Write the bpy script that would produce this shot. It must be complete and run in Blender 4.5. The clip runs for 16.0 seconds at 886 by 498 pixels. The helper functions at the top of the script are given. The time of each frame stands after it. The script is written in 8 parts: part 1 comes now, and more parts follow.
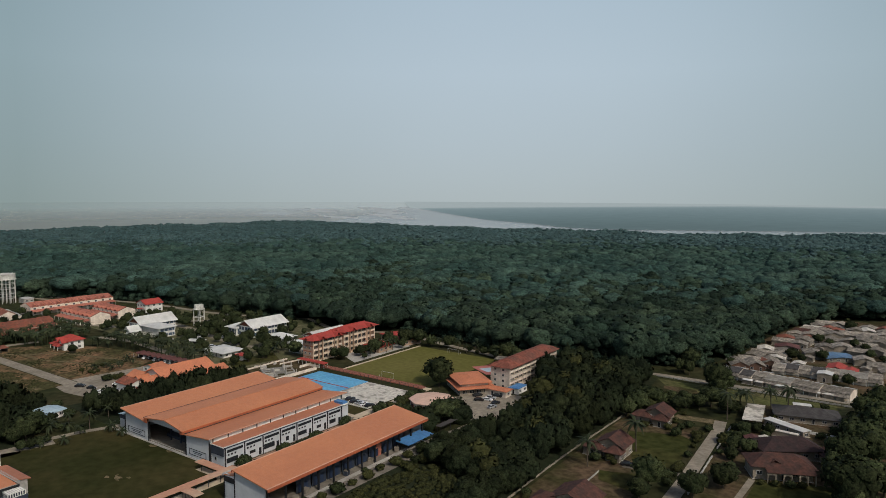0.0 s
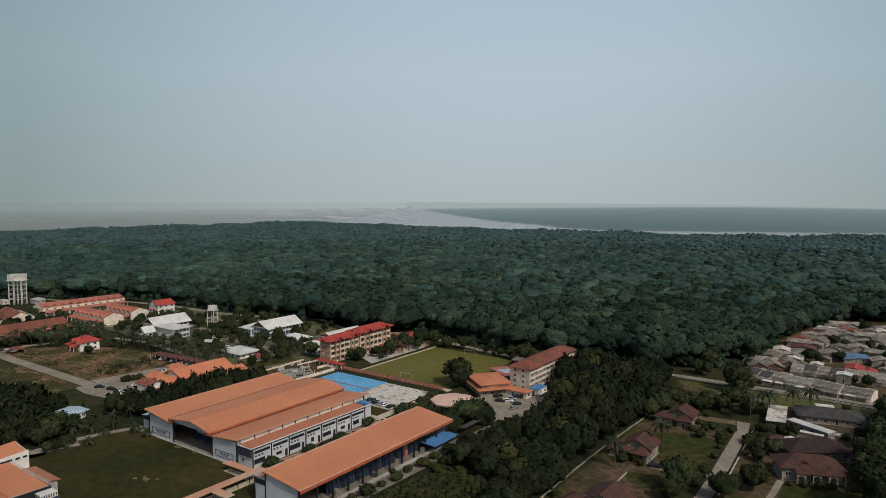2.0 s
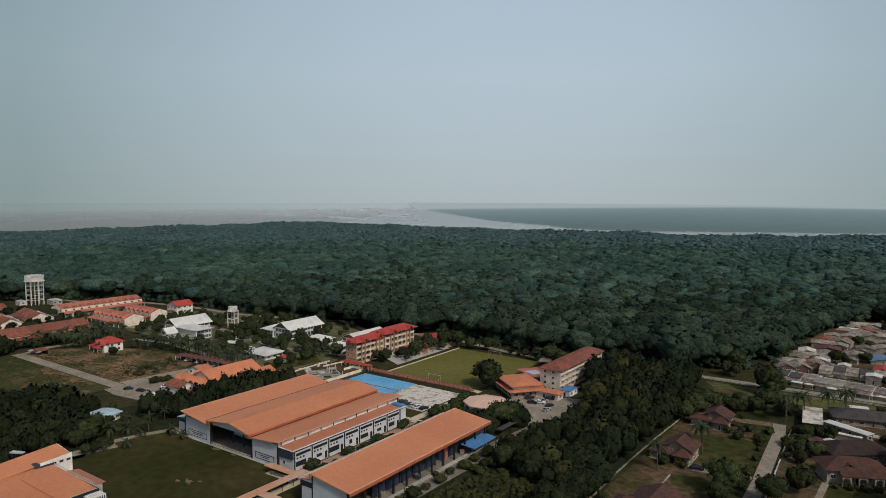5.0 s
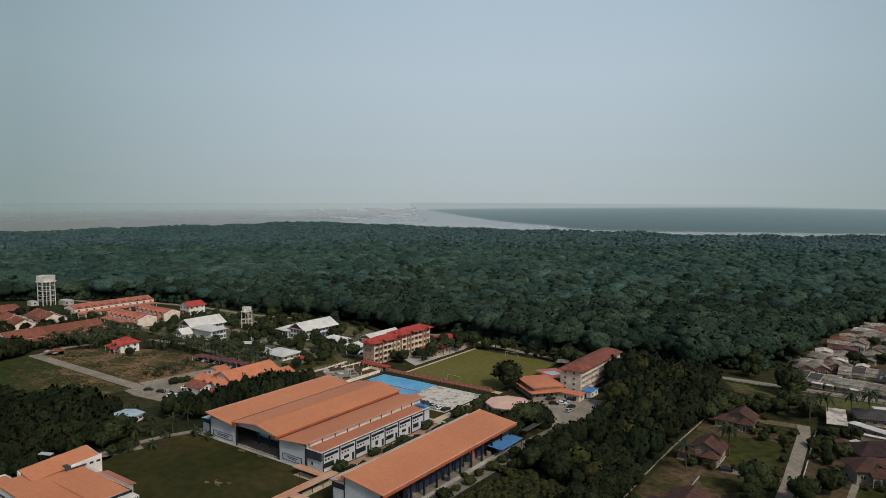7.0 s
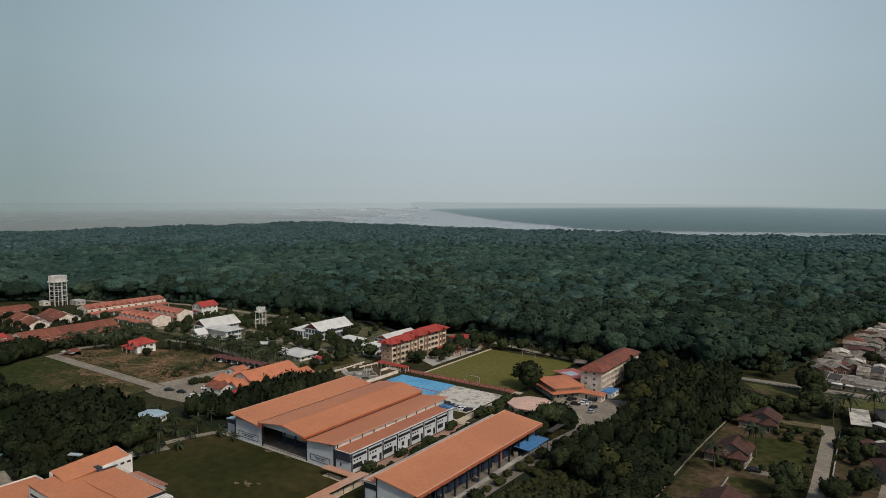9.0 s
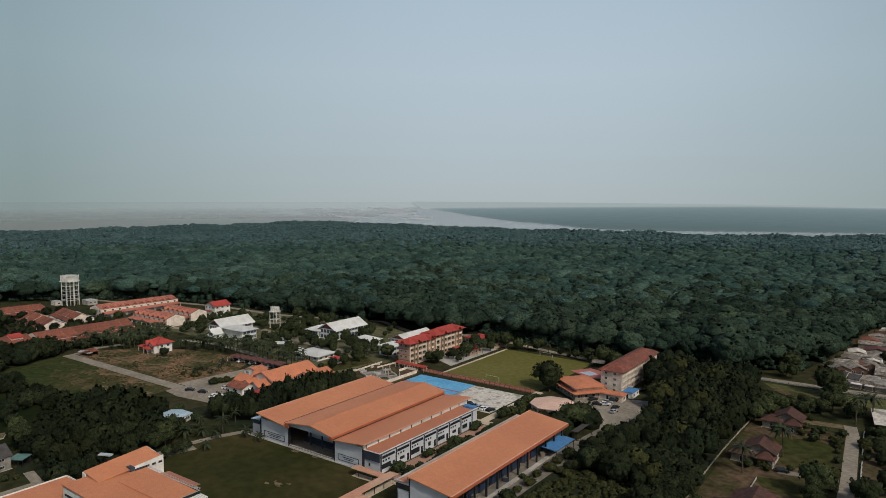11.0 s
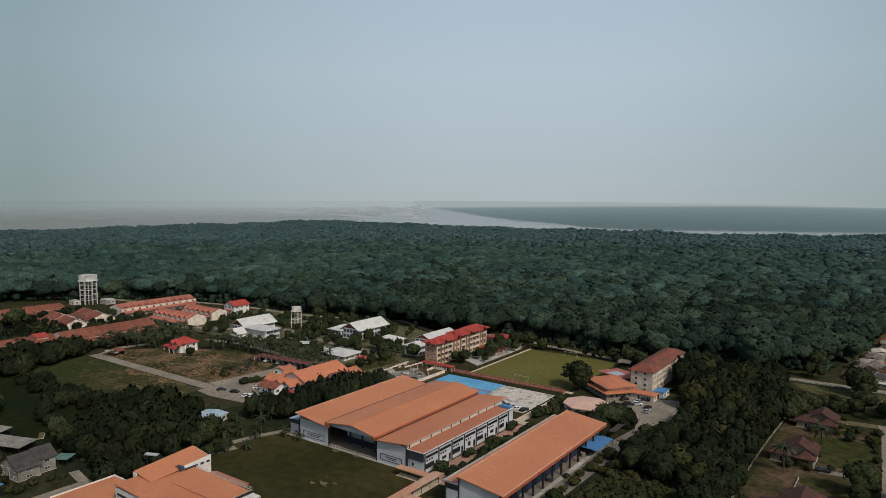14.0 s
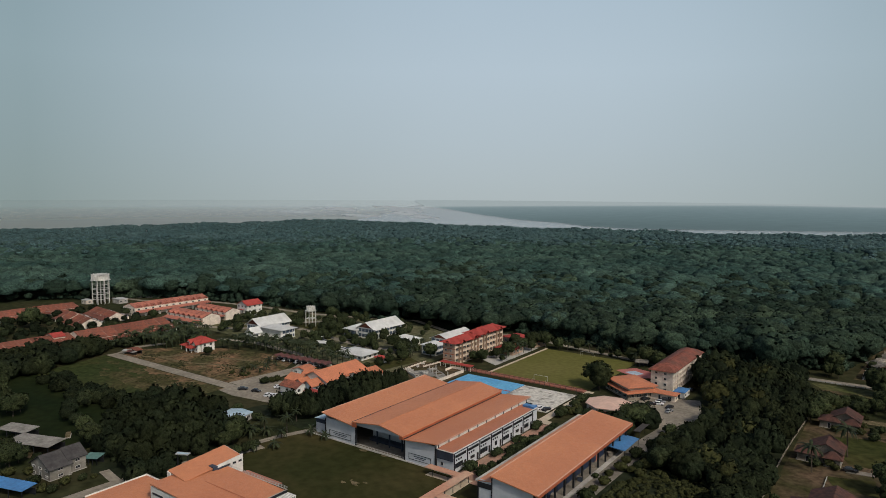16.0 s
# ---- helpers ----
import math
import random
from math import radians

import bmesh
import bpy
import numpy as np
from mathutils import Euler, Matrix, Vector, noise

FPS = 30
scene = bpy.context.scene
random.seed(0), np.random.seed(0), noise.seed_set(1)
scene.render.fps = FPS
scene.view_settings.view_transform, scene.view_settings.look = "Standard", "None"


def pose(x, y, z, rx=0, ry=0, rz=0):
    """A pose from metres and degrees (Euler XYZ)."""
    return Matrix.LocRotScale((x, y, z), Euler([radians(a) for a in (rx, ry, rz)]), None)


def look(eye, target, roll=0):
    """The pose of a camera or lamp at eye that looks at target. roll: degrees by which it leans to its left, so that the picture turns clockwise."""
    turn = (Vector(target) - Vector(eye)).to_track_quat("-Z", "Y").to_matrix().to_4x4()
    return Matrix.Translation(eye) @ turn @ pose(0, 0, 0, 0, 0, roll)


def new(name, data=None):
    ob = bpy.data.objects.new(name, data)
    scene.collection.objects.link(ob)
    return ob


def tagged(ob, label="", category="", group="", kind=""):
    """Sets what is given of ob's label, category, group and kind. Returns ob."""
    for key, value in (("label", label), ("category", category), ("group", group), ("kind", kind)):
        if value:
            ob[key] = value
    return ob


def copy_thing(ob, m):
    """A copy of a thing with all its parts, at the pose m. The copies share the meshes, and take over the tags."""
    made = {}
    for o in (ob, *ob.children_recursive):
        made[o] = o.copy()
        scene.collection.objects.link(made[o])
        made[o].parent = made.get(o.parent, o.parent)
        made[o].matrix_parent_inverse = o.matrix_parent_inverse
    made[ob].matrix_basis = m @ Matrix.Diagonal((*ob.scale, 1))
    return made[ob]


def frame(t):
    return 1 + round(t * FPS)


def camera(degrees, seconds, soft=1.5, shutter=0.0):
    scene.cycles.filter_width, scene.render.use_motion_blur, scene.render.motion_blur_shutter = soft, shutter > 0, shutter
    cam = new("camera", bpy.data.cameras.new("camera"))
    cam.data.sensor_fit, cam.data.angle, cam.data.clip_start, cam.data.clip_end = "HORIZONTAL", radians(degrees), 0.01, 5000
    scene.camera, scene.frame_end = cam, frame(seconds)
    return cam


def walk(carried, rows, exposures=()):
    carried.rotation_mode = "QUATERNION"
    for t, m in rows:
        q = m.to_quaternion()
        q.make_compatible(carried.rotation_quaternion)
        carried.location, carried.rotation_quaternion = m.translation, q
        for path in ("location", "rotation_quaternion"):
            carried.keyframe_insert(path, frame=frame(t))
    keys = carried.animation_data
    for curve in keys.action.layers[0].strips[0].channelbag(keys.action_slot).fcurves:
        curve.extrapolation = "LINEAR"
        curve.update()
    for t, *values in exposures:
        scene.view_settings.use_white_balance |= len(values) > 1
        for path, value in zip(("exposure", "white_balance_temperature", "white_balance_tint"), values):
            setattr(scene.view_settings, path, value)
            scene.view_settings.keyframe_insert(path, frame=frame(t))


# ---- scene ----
cam = camera(66.0, 16.0, soft=0.8)
# seconds, east, north, up in metres; yaw, pitch, roll in degrees
PATH = [
    (0.0, -3.12, -0.72, 87.16, 35.418, -4.919, 0.283),
    (0.5, -4.86, -1.95, 87.17, 35.422, -4.900, 0.280),
    (1.0, -6.63, -3.16, 87.19, 35.427, -4.887, 0.278),
    (1.5, -8.42, -4.34, 87.21, 35.433, -4.879, 0.277),
    (2.0, -10.23, -5.51, 87.24, 35.439, -4.873, 0.276),
    (2.5, -12.05, -6.67, 87.28, 35.445, -4.869, 0.276),
    (3.0, -13.89, -7.83, 87.33, 35.451, -4.866, 0.276),
    (3.5, -15.73, -8.98, 87.38, 35.457, -4.862, 0.276),
    (4.0, -17.58, -10.14, 87.43, 35.463, -4.860, 0.276),
    (4.5, -19.44, -11.30, 87.49, 35.468, -4.857, 0.277),
    (5.0, -21.29, -12.47, 87.55, 35.473, -4.855, 0.278),
    (5.5, -23.15, -13.66, 87.62, 35.478, -4.854, 0.279),
    (6.0, -25.01, -14.86, 87.69, 35.481, -4.854, 0.281),
    (6.5, -26.86, -16.07, 87.76, 35.485, -4.855, 0.283),
    (7.0, -28.71, -17.31, 87.84, 35.487, -4.858, 0.285),
    (7.5, -30.55, -18.56, 87.92, 35.489, -4.863, 0.287),
    (8.0, -32.38, -19.83, 88.00, 35.490, -4.870, 0.289),
    (8.5, -34.21, -21.13, 88.08, 35.490, -4.879, 0.292),
    (9.0, -36.04, -22.45, 88.16, 35.489, -4.889, 0.296),
    (9.5, -37.85, -23.79, 88.25, 35.487, -4.901, 0.299),
    (10.0, -39.66, -25.15, 88.33, 35.484, -4.914, 0.303),
    (10.5, -41.47, -26.53, 88.42, 35.481, -4.928, 0.308),
    (11.0, -43.27, -27.94, 88.51, 35.477, -4.942, 0.314),
    (11.5, -45.06, -29.36, 88.59, 35.472, -4.956, 0.320),
    (12.0, -46.85, -30.80, 88.68, 35.466, -4.970, 0.327),
    (12.5, -48.64, -32.26, 88.77, 35.459, -4.983, 0.334),
    (13.0, -50.44, -33.73, 88.86, 35.452, -4.996, 0.343),
    (13.5, -52.23, -35.21, 88.94, 35.444, -5.007, 0.353),
    (14.0, -54.03, -36.70, 89.03, 35.436, -5.019, 0.364),
    (14.5, -55.84, -38.19, 89.12, 35.427, -5.031, 0.377),
    (15.0, -57.66, -39.68, 89.20, 35.419, -5.046, 0.391),
    (15.5, -59.50, -41.17, 89.29, 35.410, -5.064, 0.407),
    (16.0, -61.35, -42.66, 89.37, 35.400, -5.089, 0.424),
]
walk(cam, [(t, pose(x, y, z, 90 + pitch, 0, yaw) @ pose(0, 0, 0, 0, 0, roll)) for t, x, y, z, yaw, pitch, roll in PATH])
# ---- world, sun, exposure ----
SUN_TILT, SUN_TURN = radians(43), radians(-20)  # elevation; bearing from +x towards +y
world = bpy.data.worlds.new("hazy_tropical_sky")
scene.world = world
world.use_nodes = True
wn = world.node_tree
wn.nodes.clear()
sky = wn.nodes.new("ShaderNodeTexSky")
sky.sky_type, sky.sun_disc = "NISHITA", False
sky.sun_elevation, sky.sun_rotation = SUN_TILT, radians(90) - SUN_TURN
sky.air_density, sky.dust_density, sky.ozone_density = 1.0, 4.0, 1.5
bg = wn.nodes.new("ShaderNodeBackground")
bg.inputs["Strength"].default_value = 0.095
wo = wn.nodes.new("ShaderNodeOutputWorld")
wn.links.new(sky.outputs[0], bg.inputs[0])
wn.links.new(bg.outputs[0], wo.inputs[0])
sun_data = bpy.data.lights.new("sun", "SUN")
sun_data.energy, sun_data.angle, sun_data.color = 2.0, radians(1.5), (1.0, 0.93, 0.82)
sun = new("sun", sun_data)
sun_from = Vector((math.cos(SUN_TILT) * math.cos(SUN_TURN), math.cos(SUN_TILT) * math.sin(SUN_TURN), math.sin(SUN_TILT)))
sun.matrix_world = look(sun_from * 3000, (0, 0, 0))
scene.view_settings.exposure = 0.0


# ---- materials ----
def mat(name, col, col2=None, scale=0.15, fine=2.5, fine_amount=0.25, rough=0.85, spec=0.25, metal=0.0, bump=0.0, island=0.0, each=0.0,
        ribs=0.0, rib_axis="X", emit=0.0, patch=(0.35, 0.65), deep=0.15, crisp=(0.25, 0.75), tree=0.0):
    """Two colours mixed by broad noise, fine noise on top, optional ribs, variation by island or by object."""
    m = bpy.data.materials.new(name)
    m.use_nodes = True
    nt = m.node_tree
    n, link = nt.nodes, nt.links.new
    b = n["Principled BSDF"]
    b.inputs["Roughness"].default_value, b.inputs["Metallic"].default_value = rough, metal
    b.inputs["Specular IOR Level"].default_value = spec
    co = n.new("ShaderNodeTexCoord")
    broad = n.new("ShaderNodeTexNoise")
    broad.inputs["Scale"].default_value, broad.inputs["Detail"].default_value = scale, 5
    link(co.outputs["Object"], broad.inputs["Vector"])
    ramp = n.new("ShaderNodeMapRange")
    ramp.inputs[1].default_value, ramp.inputs[2].default_value = patch
    link(broad.outputs[0], ramp.inputs[0])
    mix = n.new("ShaderNodeMix")
    mix.data_type = "RGBA"
    mix.inputs[6].default_value = (*col, 1)
    mix.inputs[7].default_value = (*(col2 or tuple(c * 0.75 for c in col)), 1)
    link(ramp.outputs[0], mix.inputs[0])
    grain = n.new("ShaderNodeTexNoise")
    grain.inputs["Scale"].default_value, grain.inputs["Detail"].default_value = fine, 3
    link(co.outputs["Object"], grain.inputs["Vector"])
    value = n.new("ShaderNodeMapRange")
    value.inputs[1].default_value, value.inputs[2].default_value = crisp
    value.inputs[3].default_value, value.inputs[4].default_value = 1 - fine_amount, 1 + fine_amount
    link(grain.outputs[0], value.inputs[0])
    last = value.outputs[0]
    for amount, node, out in ((island, "ShaderNodeNewGeometry", "Random Per Island"), (each, "ShaderNodeObjectInfo", "Random"), (tree, "ShaderNodeAttribute", "Fac")):
        if amount:
            src, rng, mul = n.new(node), n.new("ShaderNodeMapRange"), n.new("ShaderNodeMath")
            if amount is tree:
                src.attribute_name = "tree_tint"
            rng.inputs[3].default_value, rng.inputs[4].default_value = 1 - amount, 1 + amount
            link(src.outputs[out], rng.inputs[0])
            mul.operation = "MULTIPLY"
            link(last, mul.inputs[0])
            link(rng.outputs[0], mul.inputs[1])
            last = mul.outputs[0]
    vec = n.new("ShaderNodeVectorMath")
    vec.operation = "SCALE"
    link(mix.outputs[2], vec.inputs[0])
    link(last, vec.inputs["Scale"])
    link(vec.outputs[0], b.inputs["Base Color"])
    height = grain.outputs[0]
    if ribs:
        wave = n.new("ShaderNodeTexWave")
        wave.bands_direction = rib_axis
        wave.inputs["Scale"].default_value = ribs
        link(co.outputs["Object"], wave.inputs["Vector"])
        height = wave.outputs[1]
    if bump:
        bp = n.new("ShaderNodeBump")
        bp.inputs["Strength"].default_value, bp.inputs["Distance"].default_value = bump, deep
        link(height, bp.inputs["Height"])
        link(bp.outputs[0], b.inputs["Normal"])
    if emit:
        link(vec.outputs[0], b.inputs["Emission Color"])
        b.inputs["Emission Strength"].default_value = emit
    return m


ORANGE = mat("orange_metal_roof", (0.50, 0.198, 0.092), (0.44, 0.168, 0.080), 0.06, 0.7, 0.08, 0.55, 0.3, bump=0.25, ribs=1.2, rib_axis="Y")
ORANGE_X = mat("orange_metal_roof_across", (0.51, 0.200, 0.094), (0.45, 0.170, 0.082), 0.06, 0.7, 0.08, 0.55, 0.3, bump=0.25, ribs=1.2, rib_axis="X")
ORANGE_TILE = mat("orange_roof_tile", (0.46, 0.168, 0.085), (0.39, 0.145, 0.078), 0.2, 1.5, 0.2, 0.8, bump=0.4, each=0.1)
BROWN_TILE = mat("weathered_red_brown_tile", (0.21, 0.068, 0.040), (0.12, 0.050, 0.034), 0.35, 1.2, 0.3, 0.85, bump=0.4, each=0.2, crisp=(0.33, 0.67))
VILLA_TILE = mat("old_brown_villa_tile", (0.062, 0.027, 0.021), (0.036, 0.021, 0.018), 0.35, 1.2, 0.35, 0.9, bump=0.4, each=0.2)
PARTY = mat("weathered_pale_coping", (0.30, 0.19, 0.145), (0.16, 0.085, 0.06), 0.3, 1.0, 0.3, 0.9, each=0.3)
PINK_TILE = mat("faded_pink_orange_tile", (0.40, 0.14, 0.09), (0.29, 0.11, 0.08), 0.3, 1.0, 0.25, 0.85, bump=0.4, each=0.1, crisp=(0.33, 0.67))
PINK_ROOF = mat("faded_salmon_roof", (0.60, 0.35, 0.25), (0.48, 0.29, 0.21), 0.25, 1.2, 0.15, 0.8)
RED = mat("bright_red_roof", (0.34, 0.050, 0.038), (0.27, 0.045, 0.034), 0.2, 1.2, 0.2, 0.75, bump=0.3)
MAROON = mat("dark_red_roof", (0.115, 0.044, 0.038), (0.07, 0.034, 0.031), 0.3, 1.2, 0.2, 0.8)
HOSTEL_ROOF = mat("mottled_rust_red_tile", (0.20, 0.062, 0.040), (0.115, 0.052, 0.038), 0.22, 0.9, 0.35, 0.85, bump=0.4, crisp=(0.33, 0.67))
GREY_ROOF = mat("grey_asbestos_roof", (0.262, 0.232, 0.19), (0.15, 0.133, 0.11), 0.3, 0.9, 0.4, 0.9, bump=0.5, ribs=2.0, each=0.35, crisp=(0.33, 0.67))
DARK_ROOF = mat("dark_slate_roof", (0.062, 0.058, 0.056), (0.04, 0.037, 0.036), 0.4, 1.2, 0.25, 0.85)
WHITE_ROOF = mat("white_metal_roof", (0.56, 0.56, 0.53), (0.45, 0.45, 0.425), 0.2, 1.0, 0.08, 0.55, each=0.08)
BLUE_ROOF = mat("blue_metal_roof", (0.065, 0.20, 0.42), (0.06, 0.16, 0.33), 0.2, 1.0, 0.2, 0.5)
TEAL_ROOF = mat("faded_green_metal_roof", (0.11, 0.21, 0.185), (0.08, 0.15, 0.135), 0.3, 1.0, 0.2, 0.6)
BLUE_OLD = mat("faded_blue_metal_roof", (0.075, 0.165, 0.29), (0.09, 0.14, 0.21), 0.3, 1.0, 0.3, 0.6)
SALMON = mat("flat_pale_salmon_roof", (0.60, 0.40, 0.31), (0.50, 0.34, 0.27), 0.2, 1.0, 0.1, 0.85)
SHEET = mat("dull_pale_metal_sheet", (0.40, 0.40, 0.385), (0.32, 0.32, 0.31), 0.3, 1.0, 0.1, 0.6)
BRICK = mat("dull_brown_brick", (0.15, 0.078, 0.052), (0.09, 0.055, 0.04), 0.4, 2.0, 0.3, 0.95)
PALE_BLUE = mat("pale_blue_roof", (0.38, 0.48, 0.53), (0.27, 0.37, 0.43), 0.2, 1.0, 0.15, 0.6)
WALL = mat("white_painted_wall", (0.70, 0.69, 0.65), (0.56, 0.55, 0.51), 0.3, 1.5, 0.10, 0.9, each=0.05)
TRIM_CREAM = mat("pale_cream_gallery_paint", (0.66, 0.54, 0.42), (0.52, 0.42, 0.32), 0.3, 1.5, 0.12, 0.9)
CREAM = mat("cream_painted_wall", (0.42, 0.30, 0.215), (0.34, 0.235, 0.165), 0.3, 1.5, 0.10, 0.9)
VILLA_WALL = mat("dull_cream_villa_wall", (0.27, 0.23, 0.18), (0.16, 0.14, 0.11), 0.4, 1.5, 0.25, 0.9, each=0.2)
HOSTEL_WALL = mat("pale_stained_hostel_wall", (0.68, 0.60, 0.51), (0.50, 0.43, 0.36), 0.35, 1.2, 0.15, 0.9)
CLAD = mat("light_grey_cladding", (0.50, 0.52, 0.54), (0.42, 0.44, 0.46), 0.15, 1.0, 0.06, 0.7, bump=0.2, ribs=1.6, rib_axis="Z")
NAVY = mat("dark_blue_grey_panel", (0.035, 0.045, 0.065), (0.028, 0.035, 0.05), 0.3, 1.0, 0.1, 0.6)
BLACK = mat("black_steel", (0.018, 0.019, 0.022), (0.012, 0.013, 0.015), 0.5, 1.0, 0.2, 0.6)
ANNEX_ROOF = mat("browned_orange_metal_roof", (0.42, 0.165, 0.092), (0.35, 0.14, 0.08), 0.08, 0.7, 0.12, 0.6, 0.3, bump=0.25, ribs=1.2, rib_axis="Y")
RUST_TRIM = mat("rust_orange_fascia", (0.36, 0.10, 0.045), (0.28, 0.08, 0.04), 0.3, 1.0, 0.12, 0.6)
GREY_RENDER = mat("stained_grey_render", (0.25, 0.235, 0.205), (0.15, 0.14, 0.12), 0.25, 1.2, 0.25, 0.92)
CONCRETE = mat("weathered_concrete", (0.40, 0.385, 0.35), (0.27, 0.255, 0.23), 0.12, 1.2, 0.2, 0.92)
PALE_CONC = mat("pale_worn_concrete_slab", (0.50, 0.47, 0.41), (0.24, 0.225, 0.195), 0.25, 0.8, 0.22, 0.95, patch=(0.5, 0.62), crisp=(0.33, 0.67))
TANK = mat("stained_white_tank_concrete", (0.60, 0.59, 0.55), (0.36, 0.35, 0.32), 0.25, 0.9, 0.2, 0.9)
GLASS = mat("dark_window_glass", (0.025, 0.03, 0.035), (0.02, 0.022, 0.026), 0.5, 1.0, 0.1, 0.12, 0.5)
FRAME = mat("window_frame", (0.45, 0.44, 0.42), None, 0.5, 1.0, 0.05, 0.6)
BLUE_GLASS = mat("blue_tinted_panel", (0.02, 0.035, 0.075), (0.015, 0.025, 0.05), 0.5, 1.0, 0.1, 0.4)
ROAD = mat("pale_dusty_road", (0.255, 0.222, 0.172), (0.185, 0.160, 0.122), 0.10, 0.7, 0.2, 0.95, crisp=(0.33, 0.67))
STREET = mat("worn_asphalt_and_floor_shade", (0.19, 0.17, 0.14), (0.12, 0.105, 0.085), 0.1, 0.7, 0.25, 0.95)
PAVING = mat("beige_path_paving", (0.50, 0.42, 0.31), (0.40, 0.33, 0.24), 0.2, 1.0, 0.12, 0.9)
WALK_ROOF = mat("faded_orange_walkway_roof", (0.45, 0.235, 0.15), (0.46, 0.35, 0.25), 0.03, 0.9, 0.15, 0.8, patch=(0.45, 0.6))
COURT_BLUE = mat("blue_court_paint", (0.085, 0.29, 0.49), (0.13, 0.37, 0.56), 0.15, 0.8, 0.22, 0.75)
COURT_RED = mat("red_court_paint", (0.34, 0.06, 0.05), None, 0.3, 1.0, 0.12, 0.8)
PINK_COURT = mat("faded_red_court_paint", (0.40, 0.13, 0.11), (0.33, 0.12, 0.10), 0.2, 1.0, 0.15, 0.85)
LINE = mat("white_line_paint", (0.75, 0.75, 0.72), None, 0.5, 1.0, 0.1, 0.8)
FENCE_RED = mat("rust_red_fence", (0.34, 0.125, 0.085), (0.27, 0.11, 0.08), 0.4, 1.5, 0.15, 0.8)
LAWN = mat("mown_lawn", (0.027, 0.029, 0.010), (0.053, 0.045, 0.018), 0.035, 0.3, 0.2, 0.95, patch=(0.42, 0.72), crisp=(0.33, 0.67), spec=0.03)
GARDEN_LAWN = mat("garden_grass", (0.035, 0.039, 0.012), (0.064, 0.056, 0.021), 0.035, 0.3, 0.35, 0.95, patch=(0.42, 0.72), crisp=(0.33, 0.67), spec=0.03)
# Meadow colour lowered to paint in cloud shade and lens falloff.
MEADOW = mat("shade_darkened_meadow", (0.0085, 0.0145, 0.005), (0.016, 0.021, 0.007), 0.03, 0.3, 0.35, 0.95, spec=0.03)
PITCH = mat("football_pitch_grass", (0.098, 0.097, 0.026), (0.124, 0.114, 0.037), 0.025, 0.4, 0.12, 0.95, crisp=(0.33, 0.67), spec=0.03)
DRY = mat("dry_scrub_and_red_soil", (0.054, 0.051, 0.022), (0.178, 0.106, 0.061), 0.07, 0.5, 0.5, 0.97, patch=(0.42, 0.64), crisp=(0.33, 0.67), spec=0.03)
TOWN_GRASS = mat("dusty_town_grass", (0.078, 0.082, 0.040), (0.125, 0.115, 0.070), 0.06, 0.5, 0.35, 0.95, patch=(0.4, 0.66), crisp=(0.33, 0.67), spec=0.03)
SCRUB = mat("half_dry_grass", (0.042, 0.043, 0.016), (0.088, 0.068, 0.034), 0.11, 0.6, 0.4, 0.97, patch=(0.40, 0.68), crisp=(0.33, 0.67), spec=0.03)
GREEN_FIELD = mat("dull_green_meadow", (0.030, 0.040, 0.013), (0.052, 0.050, 0.020), 0.035, 0.4, 0.35, 0.95, patch=(0.45, 0.75), crisp=(0.33, 0.67), spec=0.03)
FIELD = mat("rough_green_field", (0.026, 0.038, 0.011), (0.052, 0.052, 0.018), 0.04, 0.4, 0.35, 0.95, patch=(0.42, 0.7), crisp=(0.33, 0.67), spec=0.03)
SAND = mat("bare_sandy_patch", (0.16, 0.125, 0.075), (0.08, 0.07, 0.034), 0.5, 1.5, 0.35, 0.97, spec=0.03)
GROUND = mat("rough_grass_ground", (0.024, 0.029, 0.012), (0.040, 0.037, 0.018), 0.03, 0.25, 0.35, 0.97, crisp=(0.33, 0.67), spec=0.03)
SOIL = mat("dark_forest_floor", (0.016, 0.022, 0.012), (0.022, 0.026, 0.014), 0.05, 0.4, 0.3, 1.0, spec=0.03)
YARD = mat("trodden_earth_yard", (0.098, 0.067, 0.042), (0.042, 0.040, 0.017), 0.09, 0.5, 0.35, 0.97, crisp=(0.33, 0.67), spec=0.03)
# Distance haze is mixed into these forest leaf colours, most in the far belt.
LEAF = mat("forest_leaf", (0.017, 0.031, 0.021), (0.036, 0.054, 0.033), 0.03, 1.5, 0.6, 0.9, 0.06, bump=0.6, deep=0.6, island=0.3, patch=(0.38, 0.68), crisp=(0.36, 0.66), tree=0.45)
LEAF_MID = mat("mid_hazed_leaf", (0.026, 0.052, 0.043), (0.045, 0.076, 0.058), 0.015, 1.1, 0.6, 0.9, 0.05, bump=0.7, deep=0.8, island=0.25, patch=(0.38, 0.68), crisp=(0.36, 0.66), tree=0.32)
LEAF_FAR = mat("far_hazed_leaf", (0.043, 0.077, 0.078), (0.058, 0.095, 0.093), 0.012, 0.9, 0.6, 0.92, 0.03, bump=1.0, deep=1.3, island=0.3, patch=(0.4, 0.68), crisp=(0.36, 0.66), tree=0.2)
LEAF_TREE = mat("garden_tree_leaf", (0.020, 0.028, 0.012), (0.034, 0.041, 0.017), 0.12, 2.8, 0.7, 0.88, 0.06, bump=0.6, deep=0.25, island=0.3, each=0.4, crisp=(0.36, 0.66))
LEAF_DRY = mat("olive_tree_leaf", (0.038, 0.040, 0.014), (0.026, 0.030, 0.012), 0.2, 2.8, 0.65, 0.88, 0.06, bump=0.6, deep=0.25, island=0.3, each=0.25)
PALM_LEAF = mat("palm_frond", (0.017, 0.026, 0.010), (0.030, 0.036, 0.013), 0.3, 1.0, 0.3, 0.7, 0.2, each=0.3)
